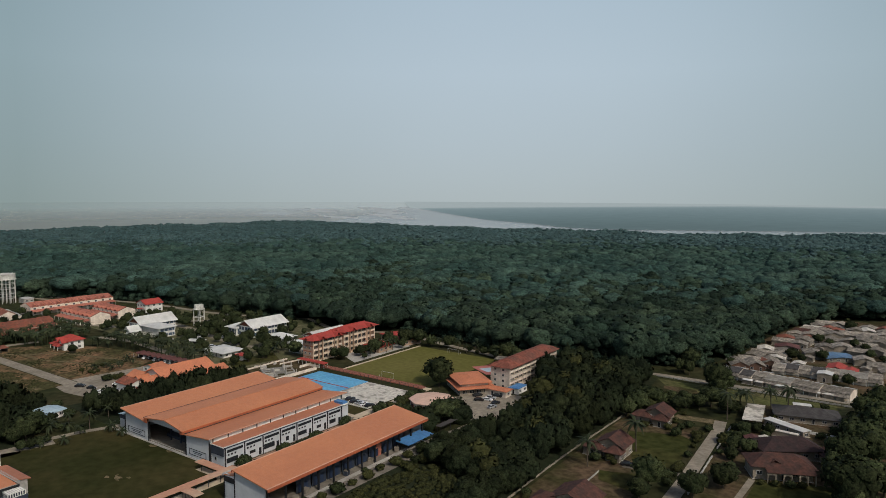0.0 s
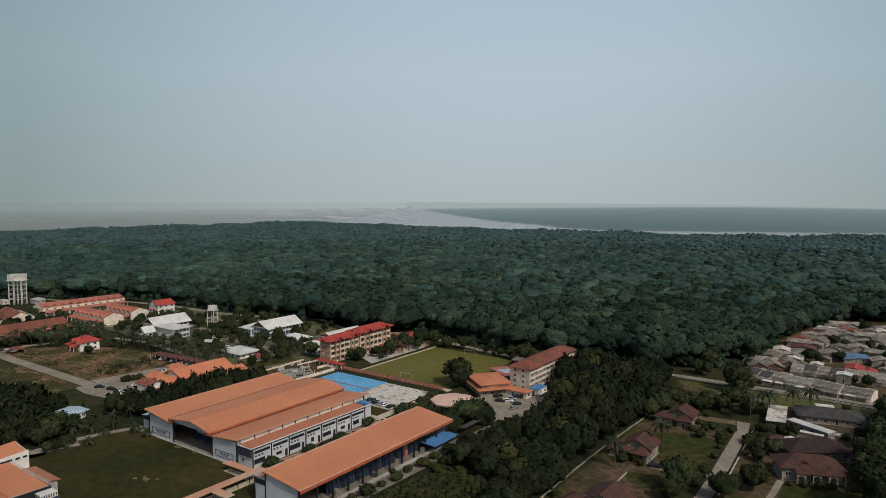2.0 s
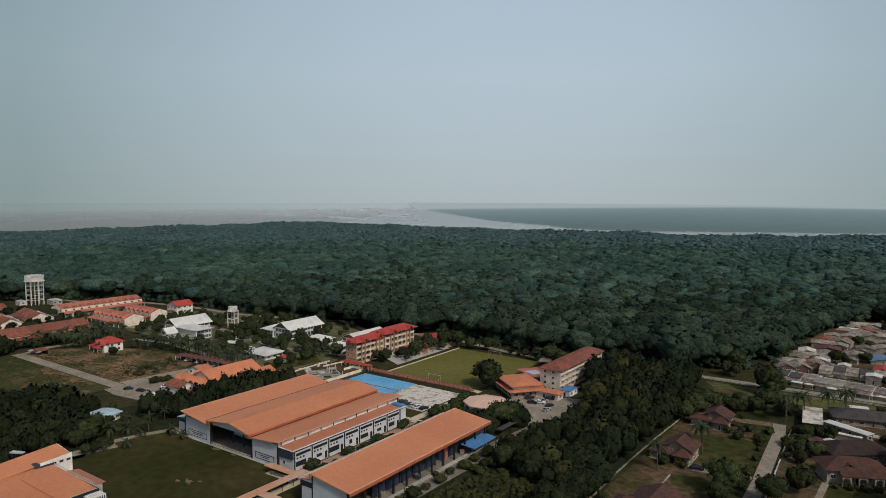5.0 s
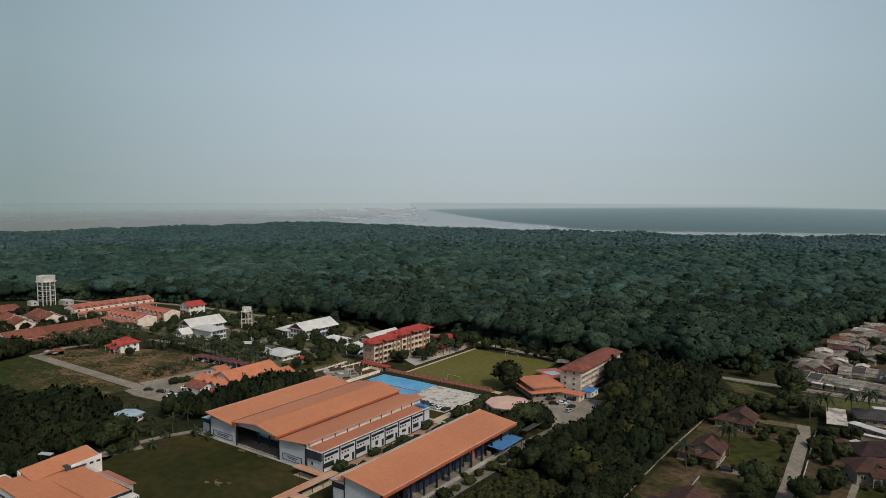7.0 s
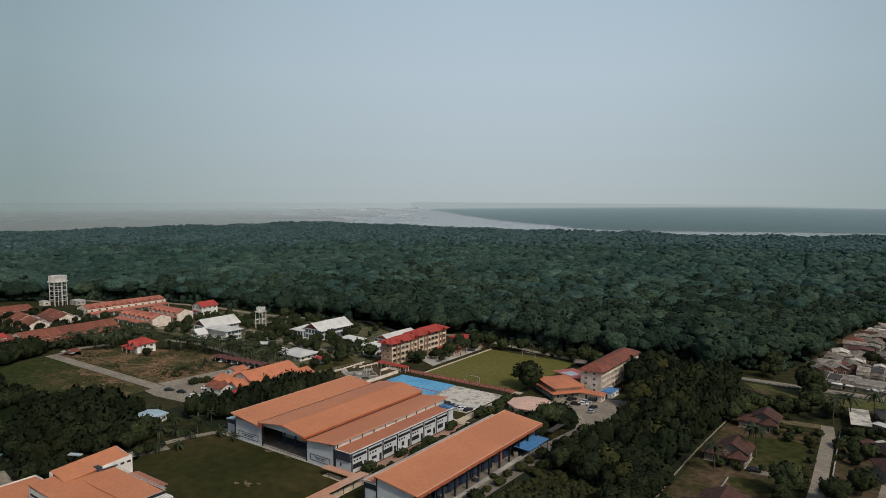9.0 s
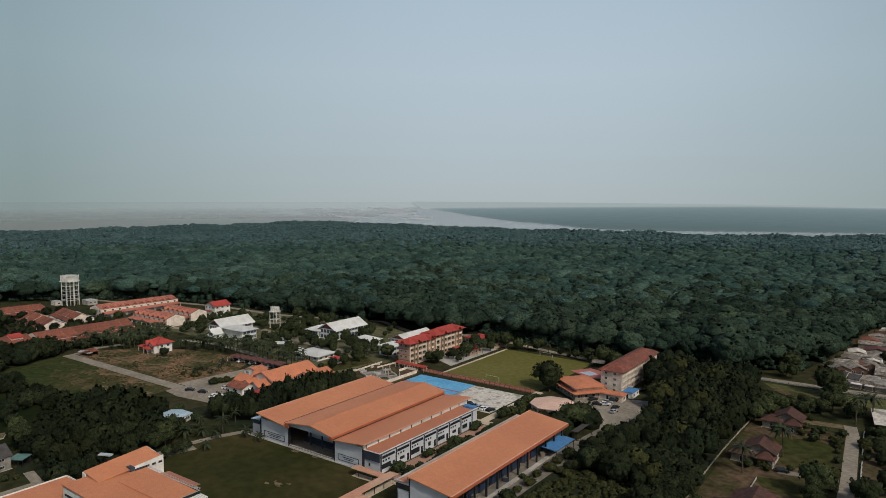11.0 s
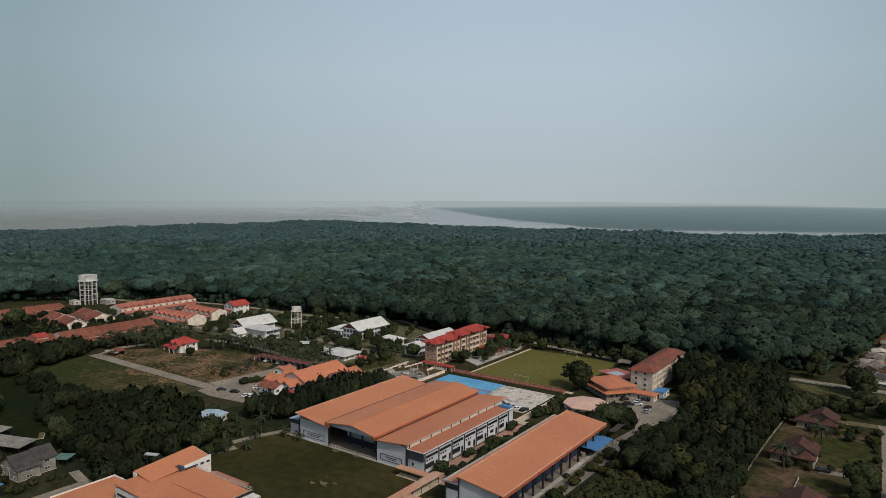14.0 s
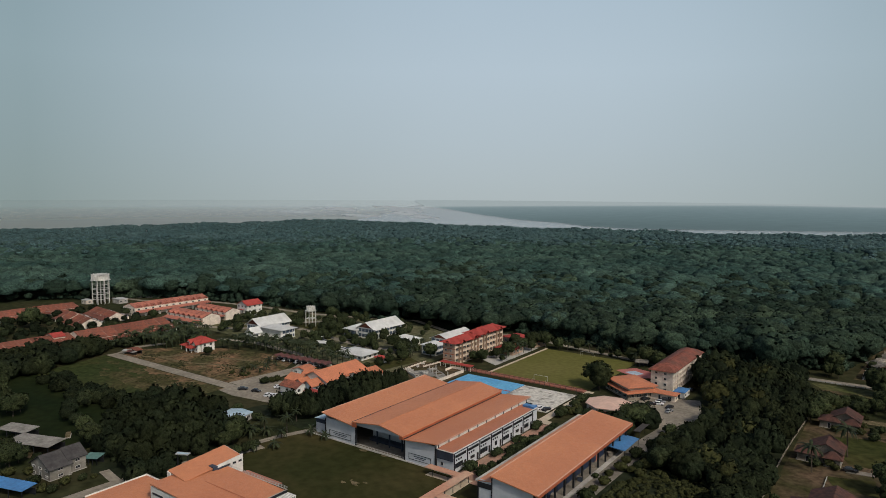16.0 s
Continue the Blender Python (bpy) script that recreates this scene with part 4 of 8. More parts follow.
# ---- the assembly hall ----
def hall():
    ob = thing("assembly_hall", -209, 157.5, 0, 0, "large white school hall under stepped orange metal roofs", "hall")
    F, B = -30.0, 30.0  # front and back
    # floor, back and side walls round an open front
    # Dark slab paints the shade indoors; only the apron keeps pale concrete.
    part("floor_slab", boxes((-31, F, -0.2, 31, B, 0.25)), STREET, ob)
    part("apron", boxes((-31, F - 0.6, -0.2, 31, F - 0.003, 0.25)), CONCRETE, ob)
    bm = boxes((-24.3, F, 0, -9.6, F + 0.3, 7.2), (11.8, F, 0, 24.5, F + 0.3, 7.6), (-24.3, F, 0, -24.0, B, 8.6), (24.2, F, 0, 24.5, B, 8.5),
               (-24.3, B - 0.3, 0, 24.5, B, 7.4), (-9.8, F + 9, 0, 12, F + 9.3, 7.4))
    part("wall", bm, CLAD, ob)
    part("ceiling_panel", boxes((-9.6, F + 0.4, 7.3, 11.8, F + 9, 7.45)), NAVY, ob)
    bm = bmesh.new()
    for a, b in (((-9.6, 8.5), (2.0, 10.1)), ((2.0, 10.1), (11.8, 8.3))):
        hexa(bm, [(a[0], F, 7.4), (b[0], F, 7.4), (b[0], F + 0.25, 7.4), (a[0], F + 0.25, 7.4), (a[0], F, a[1]), (b[0], F, b[1]), (b[0], F + 0.25, b[1]), (a[0], F + 0.25, a[1])])
    part("gable_panel", bm, CLAD, ob)
    for x in (-24.4, -9.8, 11.9, 24.4):
        part("column", boxes((x - 0.25, F - 0.12, 0, x + 0.25, F + 0.5, 7.0)), BLACK, ob)
    for x in (-4.5, 1.1, 6.6):
        part("column", boxes((x - 0.2, F + 5, 0, x + 0.2, F + 5.4, 7.3)), NAVY, ob)
    part("stage", boxes((-9.2, F + 6.5, 0.25, 11.4, F + 8.9, 1.3)), NAVY, ob)
    part("railing", boxes((-9.6, F - 0.05, 0.3, 11.8, F + 0.05, 0.42), (-9.6, F - 0.05, 0.95, 11.8, F + 0.05, 1.05), *[(x, F - 0.04, 0, x + 0.08, F + 0.04, 1.05) for x in np.arange(-9.6, 11.8, 1.4)]), FRAME, ob)
    # framed panels low on the two front wings
    for x0, x1 in ((-22.5, -12.0), (13.6, 22.6)):
        bm = boxes((x0, F - 0.1, 1.2, x1, F, 1.34), (x0, F - 0.1, 3.1, x1, F, 3.24), (x0, F - 0.1, 1.2, x0 + 0.15, F, 3.24), (x1 - 0.15, F - 0.1, 1.2, x1, F, 3.24))
        part("panel_frame", bm, BLACK, ob)
        part("sign_bar", boxes((x0 + 2.0, F - 0.06, 2.35, x1 - 2, F, 2.6), (x0 + 2.6, F - 0.06, 1.85, x1 - 2.6, F, 2.05)), NAVY, ob)
    # roofs, from the high western slope to the low eastern annex
    bm = bmesh.new()
    slab(bm, (-24.9, F - 1.4, 9.4), (-9.4, F - 1.4, 7.5), (-9.4, B, 7.5), (-24.9, B, 9.4), 0.3)
    part("roof", bm, ORANGE, ob)
    bm = bmesh.new()
    slab(bm, (-9.9, F - 1.6, 9.0), (2.0, F - 1.6, 10.5), (2.0, B + 2, 10.5), (-9.9, B + 2, 9.0), 0.3)
    slab(bm, (2.0, F - 1.6, 10.5), (12.2, F - 1.6, 8.7), (12.2, B + 2, 8.7), (2.0, B + 2, 10.5), 0.3)
    part("roof", bm, ORANGE, ob)
    part("fascia", boxes((12.0, F - 1.6, 7.5, 12.25, B + 1.4, 8.55), (-9.95, F - 1.6, 7.3, -9.7, B + 1.4, 8.75), (-9.95, F - 1.62, 7.3, -8.2, F - 1.4, 8.85), (10.9, F - 1.62, 7.5, 12.25, F - 1.4, 8.5)), RUST_TRIM, ob)
    bm = bmesh.new()
    slab(bm, (12.2, F - 1.2, 7.7), (25.9, F - 1.2, 9.0), (25.9, B + 1, 9.0), (12.2, B + 1, 7.7), 0.25)
    part("roof", bm, ORANGE, ob)
    # Black strips that paint the shadow gap and dark edge at the roof steps.
    part("valley_gutter", boxes((12.27, F - 1.2, 7.72, 12.75, B + 1, 7.86), (-10.25, F - 1.6, 8.75, -9.92, B + 2, 9.03)), BLACK, ob)
    for e_ in ((-25.05, F - 1.42, 9.3, -24.82, B, 9.52), (25.75, F - 1.22, 8.9, 25.98, B + 1, 9.1), (30.85, F + 0.42, 6.72, 30.98, B - 4, 6.84)):
        part("edge_flashing", boxes(e_), PINK_ROOF, ob)
    part("ridge_cap", boxes((1.8, F - 1.6, 10.47, 2.2, B + 2, 10.58)), ORANGE, ob)
    # clerestory and annex
    part("clerestory", boxes((24.55, F + 0.5, 6.6, 24.75, B - 1, 8.5)), WALL, ob)
    for y in np.arange(F + 1, B, 5.8):
        part("clerestory_post", boxes((24.7, y - 0.15, 6.6, 24.95, y + 0.15, 8.65)), BLACK, ob)
    bm = bmesh.new()
    slab(bm, (24.6, F + 0.4, 7.1), (31.0, F + 0.4, 6.75), (31.0, B - 4, 6.75), (24.6, B - 4, 7.1), 0.2)
    part("annex_roof", bm, ANNEX_ROOF, ob)
    part("parapet", boxes((31.0, F + 0.3, 6.86, 31.3, B - 3.4, 7.1), (24.6, F + 0.05, 6.86, 31.3, F + 0.3, 7.1)), WALL, ob)
    # Grey cladding instead of white: the wall's shade is put into its colour.
    part("annex_wall", boxes((24.6, F + 0.8, 0.2, 30.9, B - 3.6, 6.6)), CLAD, ob)
    part("dark_band", boxes((30.9, F + 0.6, 6.35, 31.12, B - 3.5, 6.85), (24.6, F + 0.3, 4.0, 30.85, F + 0.8, 6.85)), NAVY, ob, "dark blue-grey band below the parapet")
    for i, y in enumerate(np.arange(F + 1.0, B - 3, 7.4)):
        part("annex_column", boxes((30.85, y - 0.14, 0.2, 31.2, y + 0.14, 6.3)), BLACK, ob)
        if i < 7:
            window(ob, 30.95, y + 3.7, 5.3, 90, 6.0, 0.8, 3, rim=BLACK)
            window(ob, 30.95, y + 2.6 + 0.5 * (i % 2), 2.3, 90, (4.2, 2.2, 4.4, 1.2, 3.8, 2.0, 3.0)[i], (1.5, 0.9, 1.6, 1.4, 1.3, 1.0, 1.4)[i], 2, rim=BLACK)
            window(ob, 30.95, y + 6.2, 1.6, 90, 0.9, 2.3, 0, "door", rim=BLACK)
            for k in range(3):
                window(ob, 30.95, y + 1.2 + 1.3 * k, 4.1, 90, 0.55, 0.5, 0, rim=BLACK)
    window(ob, 26.5, F + 0.78, 2.4, 0, 1.0, 1.2, 0)
    # western lean-to
    part("lean_to", boxes((-30.8, F + 1.6, 0, -24.3, B - 2, 5.2)), CLAD, ob)
    part("lean_to_band", boxes((-30.9, F + 1.5, 3.9, -24.32, F + 1.6, 5.3)), NAVY, ob)
    bm = bmesh.new()
    slab(bm, (-31.2, F + 1.2, 5.5), (-24.4, F + 1.2, 6.3), (-24.4, B - 1.6, 6.3), (-31.2, B - 1.6, 5.5), 0.2)
    part("lean_to_roof", bm, PALE_BLUE, ob)
    clear(-242, 126, -176, 190)
    # Small blue canopy roof, built as two low boxes on a stand.
    t = thing("roof_tank", -180.6, 182.4, 6.9, 0, "small blue canopy roof on the annex", "tank")
    for dx in (-2.2, 0.4):
        bm = bmesh.new()
        box(bm, dx, -1.2, 0, dx + 2.2, 1.2, 0.8)
        bmesh.ops.bevel(bm, geom=bm.edges[:], offset=0.15, segments=1)
        part("tank_body", bm, BLUE_ROOF, t)
    part("stand", boxes((-2.5, -1.4, -0.4, 2.8, 1.4, -0.01)), CONCRETE, t)


hall()


def long_shed():
    ob = thing("long_shed", -151.5, 150, 0, 0, "long open workshop shed with a single orange metal roof", "shed")
    F, B = -35.0, 34.8
    # Darker slab colour stands in for the shade under the roof.
    part("floor_slab", boxes((-9.3, F + 0.5, -0.2, 8.55, B - 0.5, 0.3)), STREET, ob)
    bm = bmesh.new()
    slab(bm, (-4.9, F - 0.6, 9.9), (10.0, F - 0.6, 8.1), (10.0, B + 0.5, 8.1), (-4.9, B + 0.5, 9.9), 0.3)
    part("roof", bm, ORANGE, ob)
    bm = bmesh.new()
    slab(bm, (-9.3, F + 0.2, 7.3), (-4.9, F + 0.2, 7.9), (-4.9, B, 7.9), (-9.3, B, 7.3), 0.2)
    part("side_roof", bm, ORANGE, ob)
    part("gutter", boxes((-10.1, F, 6.9, -9.3, B, 7.45)), CONCRETE, ob)
    for e_ in ((-5.05, F - 0.62, 9.86, -4.75, B + 0.52, 9.99), (9.7, F - 0.62, 8.06, 10.04, B + 0.52, 8.2)):
        part("edge_flashing", boxes(e_), PINK_ROOF, ob)
    part("fascia", boxes((9.95, F - 0.6, 7.2, 10.2, B + 0.5, 8.05), (-4.9, F - 0.75, 9.2, -4.6, F - 0.6, 9.8)), RUST_TRIM, ob)
    part("wall", boxes((-9.3, F + 0.3, 0.2, -9.0, B, 6.9), (-9.2, F + 0.3, 0.2, 8.0, F + 0.6, 7.6), (-5.1, F + 0.6, 7.0, -4.8, B, 9.55), (-9.2, B - 0.3, 0.2, 8.2, B, 7.4)), CLAD, ob)
    bm = bmesh.new()
    hexa(bm, [(-4.9, F + 0.3, 7.6), (8.0, F + 0.3, 7.6), (8.0, F + 0.6, 7.6), (-4.9, F + 0.6, 7.6), (-4.9, F + 0.3, 9.6), (8.0, F + 0.3, 8.1), (8.0, F + 0.6, 8.1), (-4.9, F + 0.6, 9.6)])
    part("gable_panel", bm, CLAD, ob)
    part("wall_band", boxes((-9.4, F + 0.15, 5.4, -4.9, F + 0.3, 6.9), (-4.9, F + 0.12, 0.2, -4.6, F + 0.3, 9.4), (-9.42, F + 0.1, 0.2, -9.2, F + 0.3, 7.0)), BLACK, ob)
    for i, y in enumerate(np.arange(F + 1, B, 6.2)):
        part("post", boxes((8.0, y - 0.25, 0.2, 8.5, y + 0.25, 8.1)), BLACK, ob)
        part("roof_beam", boxes((-4.8, y - 0.15, 7.3, 8.4, y + 0.15, 7.75)), BLACK, ob)
        if 1 < i < 10:
            # Dark walls close behind the posts stand in for the shade inside.
            part("bay_wall", boxes((5.2, y + 0.3, 0.3, 5.4, y + 5.9, 7.2)), NAVY, ob)
            part("bay_panel", boxes((5.45, y + 0.8, 0.5, 5.6, y + 4.6, 3.0)), BLUE_GLASS, ob)
    part("platform", boxes((8.6, F + 1, -0.1, 10.0, B - 1, 0.4)), CONCRETE, ob)
    part("skylight", boxes((-5.6, -1.0, 7.75, -5.0, 2.2, 7.95)), WALL, ob)
    clear(-162.5, 112, -139, 187, 0.4)
    for i, y in enumerate((126, 131, 147, 159, 171)):
        c = thing("crate", -143.9 - (i % 2), y, 0.3, 10 * i, "weathered pale crate under the shed roof", "crate", "crates in the shed")
        part("crate_body", boxes((-0.7, -0.9, 0, 0.7, 0.9, 1.0 + 0.2 * (i % 3))), (VILLA_WALL, STREET, NAVY)[i % 3], c)
        part("lid", boxes((-0.75, -0.95, 1.02 + 0.2 * (i % 3), 0.75, 0.95, 1.12 + 0.2 * (i % 3))), STREET, c)
    t = thing("canopy", -141.6, 178, 0, 0, "bright blue metal canopy beside the shed", "canopy")
    bm = bmesh.new()
    slab(bm, (-2.8, -7, 3.6), (2.8, -7, 3.2), (2.8, 7, 3.2), (-2.8, 7, 3.6), 0.15)
    part("roof", bm, BLUE_ROOF, t)
    for x in (-2.6, 2.6):
        for y in (-6.6, 0, 6.6):
            part("post", boxes((x - 0.07, y - 0.07, -0.1, x + 0.07, y + 0.07, 3.25)), BLACK, t)

    t = thing("canopy", -142.6, 199.5, 0, 0, "dark flat canopy over a narrow walk", "canopy")
    part("roof", boxes((-1.2, -6.5, 2.5, 1.2, 6.5, 2.65)), DARK_ROOF, t)
    for y in (-6, 0, 6):
        part("post", boxes((-0.9, y - 0.07, -0.1, -0.76, y + 0.07, 2.5), (0.76, y - 0.07, -0.1, 0.9, y + 0.07, 2.5)), BLACK, t)
    clear(-147, 168, -137, 207, 0)
    t = thing("shutter", -146.0, 164, 0, 0, "faded rust-pink roller shutter in the shed", "shutter")
    part("curtain", boxes((-0.08, -1.6, 0.3, 0.08, 1.6, 4.2)), PINK_TILE, t)
    part("rail", boxes((-0.12, -1.75, 0.3, 0.12, -1.62, 4.4), (-0.12, 1.62, 0.3, 0.12, 1.75, 4.4)), BLACK, t)


long_shed()


def covered_walk(name, ring_rows, label):
    """A flat walkway roof on posts; rows of x0, y0, x1, y1 in plan."""
    ob = thing(name, 0, 0, 0, 0, label, "walkway")
    for x0, y0, x1, y1 in ring_rows:
        part("roof", boxes((x0, y0, 2.55, x1, y1, 2.72)), WALK_ROOF, ob)
        part("walk_floor", boxes((x0 + 0.2, y0 + 0.2, -0.1, x1 - 0.2, y1 - 0.2, 0.2)), PAVING, ob)
        along_y = (y1 - y0) > (x1 - x0)
        n = max(2, int(max(y1 - y0, x1 - x0) / 4.0))
        for i in range(n):
            u = (i + 0.5) / n
            for s in (0.12, 0.88):
                x, y = (x0 + (x1 - x0) * s, y0 + (y1 - y0) * u) if along_y else (x0 + (x1 - x0) * u, y0 + (y1 - y0) * s)
                part("post", boxes((x - 0.07, y - 0.07, -0.1, x + 0.07, y + 0.07, 2.55)), BLACK, ob)
        clear(x0, y0, x1, y1)
    return ob


covered_walk("covered_walkway", [(-173.4, 60, -170.2, 127.5), (-185, 122.3, -173.45, 125.2), (-170.15, 107.5, -163.5, 110.5)], "flat-roofed orange-beige covered walkway on thin posts")


# ---- sports ground ----
def goal(x, y, turn):
    ob = thing("football_goal", x, y, 0.1, turn, "white steel football goal on grass", "goal", "goals on the pitch")
    for s in (-3.5, 3.5):
        bm = bmesh.new()
        tube(bm, s, 0, -0.2, 2.5, 0.06, seg=8)
        part("goal_post", bm, FRAME, ob)
        part("stay", boxes((s - 0.05, 0.0, -0.1, s + 0.05, 1.8, 0.0), (s - 0.05, 1.7, -0.1, s + 0.05, 1.8, 1.2)), FRAME, ob)
    part("crossbar", boxes((-3.6, -0.06, 2.44, 3.6, 0.06, 2.56)), FRAME, ob)


goal(-204.6, 238.5, 180)
goal(-206, 294.5, 0)
t = thing("court_fence", 0, 0, 0, 0, "low rust-red fence wall between courts and pitch", "fence")
part("fence_wall", boxes((-243, 233.2, -0.1, -180.5, 233.45, 0.5)), FENCE_RED, t)
part("coping", boxes((-243.1, 233.22, 1.55, -180.4, 233.42, 1.68)), FENCE_RED, t)
for x in np.arange(-242.8, -180.5, 0.9):
    part("baluster", boxes((x - 0.07, 233.27, 0.5, x + 0.07, 233.38, 1.55)), FENCE_RED, t)
part("covered_drain", boxes((-243, 233.9, -0.1, -180.5, 236.3, 0.35)), FENCE_RED, t)
for x in np.arange(-242.5, -180, 2.6):
    part("fence_post", boxes((x - 0.06, 229.9, -0.1, x + 0.06, 230.02, 2.3)), BLACK, t)
part("fence_rail", boxes((-242.6, 229.94, 2.2, -180.5, 229.99, 2.27), (-242.6, 229.94, 1.2, -180.5, 229.99, 1.26)), BLACK, t)
for ring, m_, lab in (((-238, 214.6, -207.5, 215.4), COURT_RED, "red stripe"),):
    flat("court_marking", rect(*ring), 0.19, m_, "painted court stripe between two courts", "marking", 0.05)
flat("pitch_edge", [(-232.5, 237), (-231.2, 237), (-231.2, 299), (-232.5, 299)], 0.14, PAVING, "pale path along the pitch", "path")
t = thing("boundary_wall", 0, 0, 0, 0, "pale stained boundary wall by the yard", "wall")
part("wall_panel", boxes((-250.3, 226, -0.1, -250.1, 232, 1.2), (-250.3, 231.8, -0.1, -243.2, 232, 1.2), (-241.7, 203, -0.1, -241.5, 229, 1.5)), HOSTEL_WALL, t)
t = thing("foundation", -253, 215, 0, 57, "unfinished pale concrete foundation with low walls", "foundation")
part("slab", boxes((-7.6, -8.2, -0.1, 7.6, 8.2, 0.25)), GREY_RENDER, t)
site = random.Random(5)
for y in (-8, -3.5, 1.2, 4.8, 7.7):
    for x in (-7.5, -2.4, 3.0):
        if site.random() < 0.75:
            part("low_wall", boxes((x, y, 0.25, x + site.uniform(2.5, 5.0), y + 0.3, site.uniform(0.4, 1.3))), CONCRETE, t)
for x in (-7.5, -2.4, 3.0, 7.15):
    for y in (-8.0, -3.2, 1.5, 5.0):
        if site.random() < 0.7:
            part("low_wall", boxes((x, y, 0.25, x + 0.3, y + site.uniform(1.8, 4.4), site.uniform(0.4, 1.5))), CONCRETE, t)
for x, y, h in ((-7.3, -7.8, 2.6), (-2.2, -3.3, 2.2), (3.2, 1.4, 3.0), (7.3, 7.8, 2.4), (-7.3, 7.8, 2.0), (7.3, -7.8, 2.8), (3.2, -3.3, 2.6), (-2.2, 1.4, 1.8), (3.2, 6.0, 2.4)):
    part("stub_column", boxes((x - 0.2, y - 0.2, 0.25, x + 0.2, y + 0.2, h)), CONCRETE, t)
for x, y in ((0.5, -6), (5, 4), (-5, -1), (5.2, -1)):
    part("floor_bay", boxes((x - 1.6, y - 1.6, 0.25, x + 1.6, y + 1.6, 0.34)), YARD, t)
rng = np.random.default_rng(8)
for i in range(9):
    x, y = rng.uniform(-269, -263), rng.uniform(211, 230)
    t = thing("rubble_block", x, y, 0.05, rng.uniform(0, 90), "broken pale concrete block in the yard", "rubble", "rubble in the yard")
    w, d, h = rng.uniform(0.4, 1.2), rng.uniform(0.3, 0.8), rng.uniform(0.3, 1.0)
    bm = bmesh.new()
    hexa(bm, [(-w, -d, 0), (w, -d * 0.8, 0), (w * 0.9, d, 0), (-w, d, 0), (-w * 0.8, -d, h), (w * 0.9, -d * 0.7, h * 0.8), (w * 0.8, d * 0.9, h), (-w * 0.9, d * 0.8, h * 0.9)])
    part("block", bm, PALE_CONC, t)
clear(-250, 200, -178, 300)
clear(-275, 205, -240, 240)


t = thing("covered_walkway", 0, 0, 0, 0, "low red-roofed walkway from the school to the fence", "walkway")
bm = bmesh.new()
slab(bm, (-258.0, 231.6, 2.5), (-239.0, 231.6, 2.4), (-239.0, 234.6, 2.7), (-258.0, 234.6, 2.8), 0.14)
part("roof", bm, RED, t)
for px in np.arange(-257.5, -239, 3.0):
    for py in (231.9, 234.3):
        part("post", boxes((px - 0.07, py - 0.07, -0.1, px + 0.07, py + 0.07, 2.4)), WALL, t)


# ---- the red-roofed school block and the hostel ----
def curved_hip(w, d, z, rise, over):
    """A hipped roof whose slopes bend flatter towards the ridge."""
    bm = bmesh.new()
    levels = ((w / 2 + over, d / 2 + over, z - 0.2), (w / 2 + over, d / 2 + over, z), (w * 0.34, d / 2 - w * 0.16, z + rise * 0.62), (w * 0.16, d / 2 - w * 0.36, z + rise * 0.92), (0.05, d / 2 - w * 0.52, z + rise))
    rings = [[bm.verts.new((sx * x, sy * y, h)) for sx, sy in ((-1, -1), (1, -1), (1, 1), (-1, 1))] for x, y, h in levels]
    bm.faces.new(rings[0][::-1])
    bm.faces.new(rings[-1])
    for a, b in zip(rings, rings[1:]):
        for i in range(4):
            bm.faces.new((a[i], a[(i + 1) % 4], b[(i + 1) % 4], b[i]))
    return bm


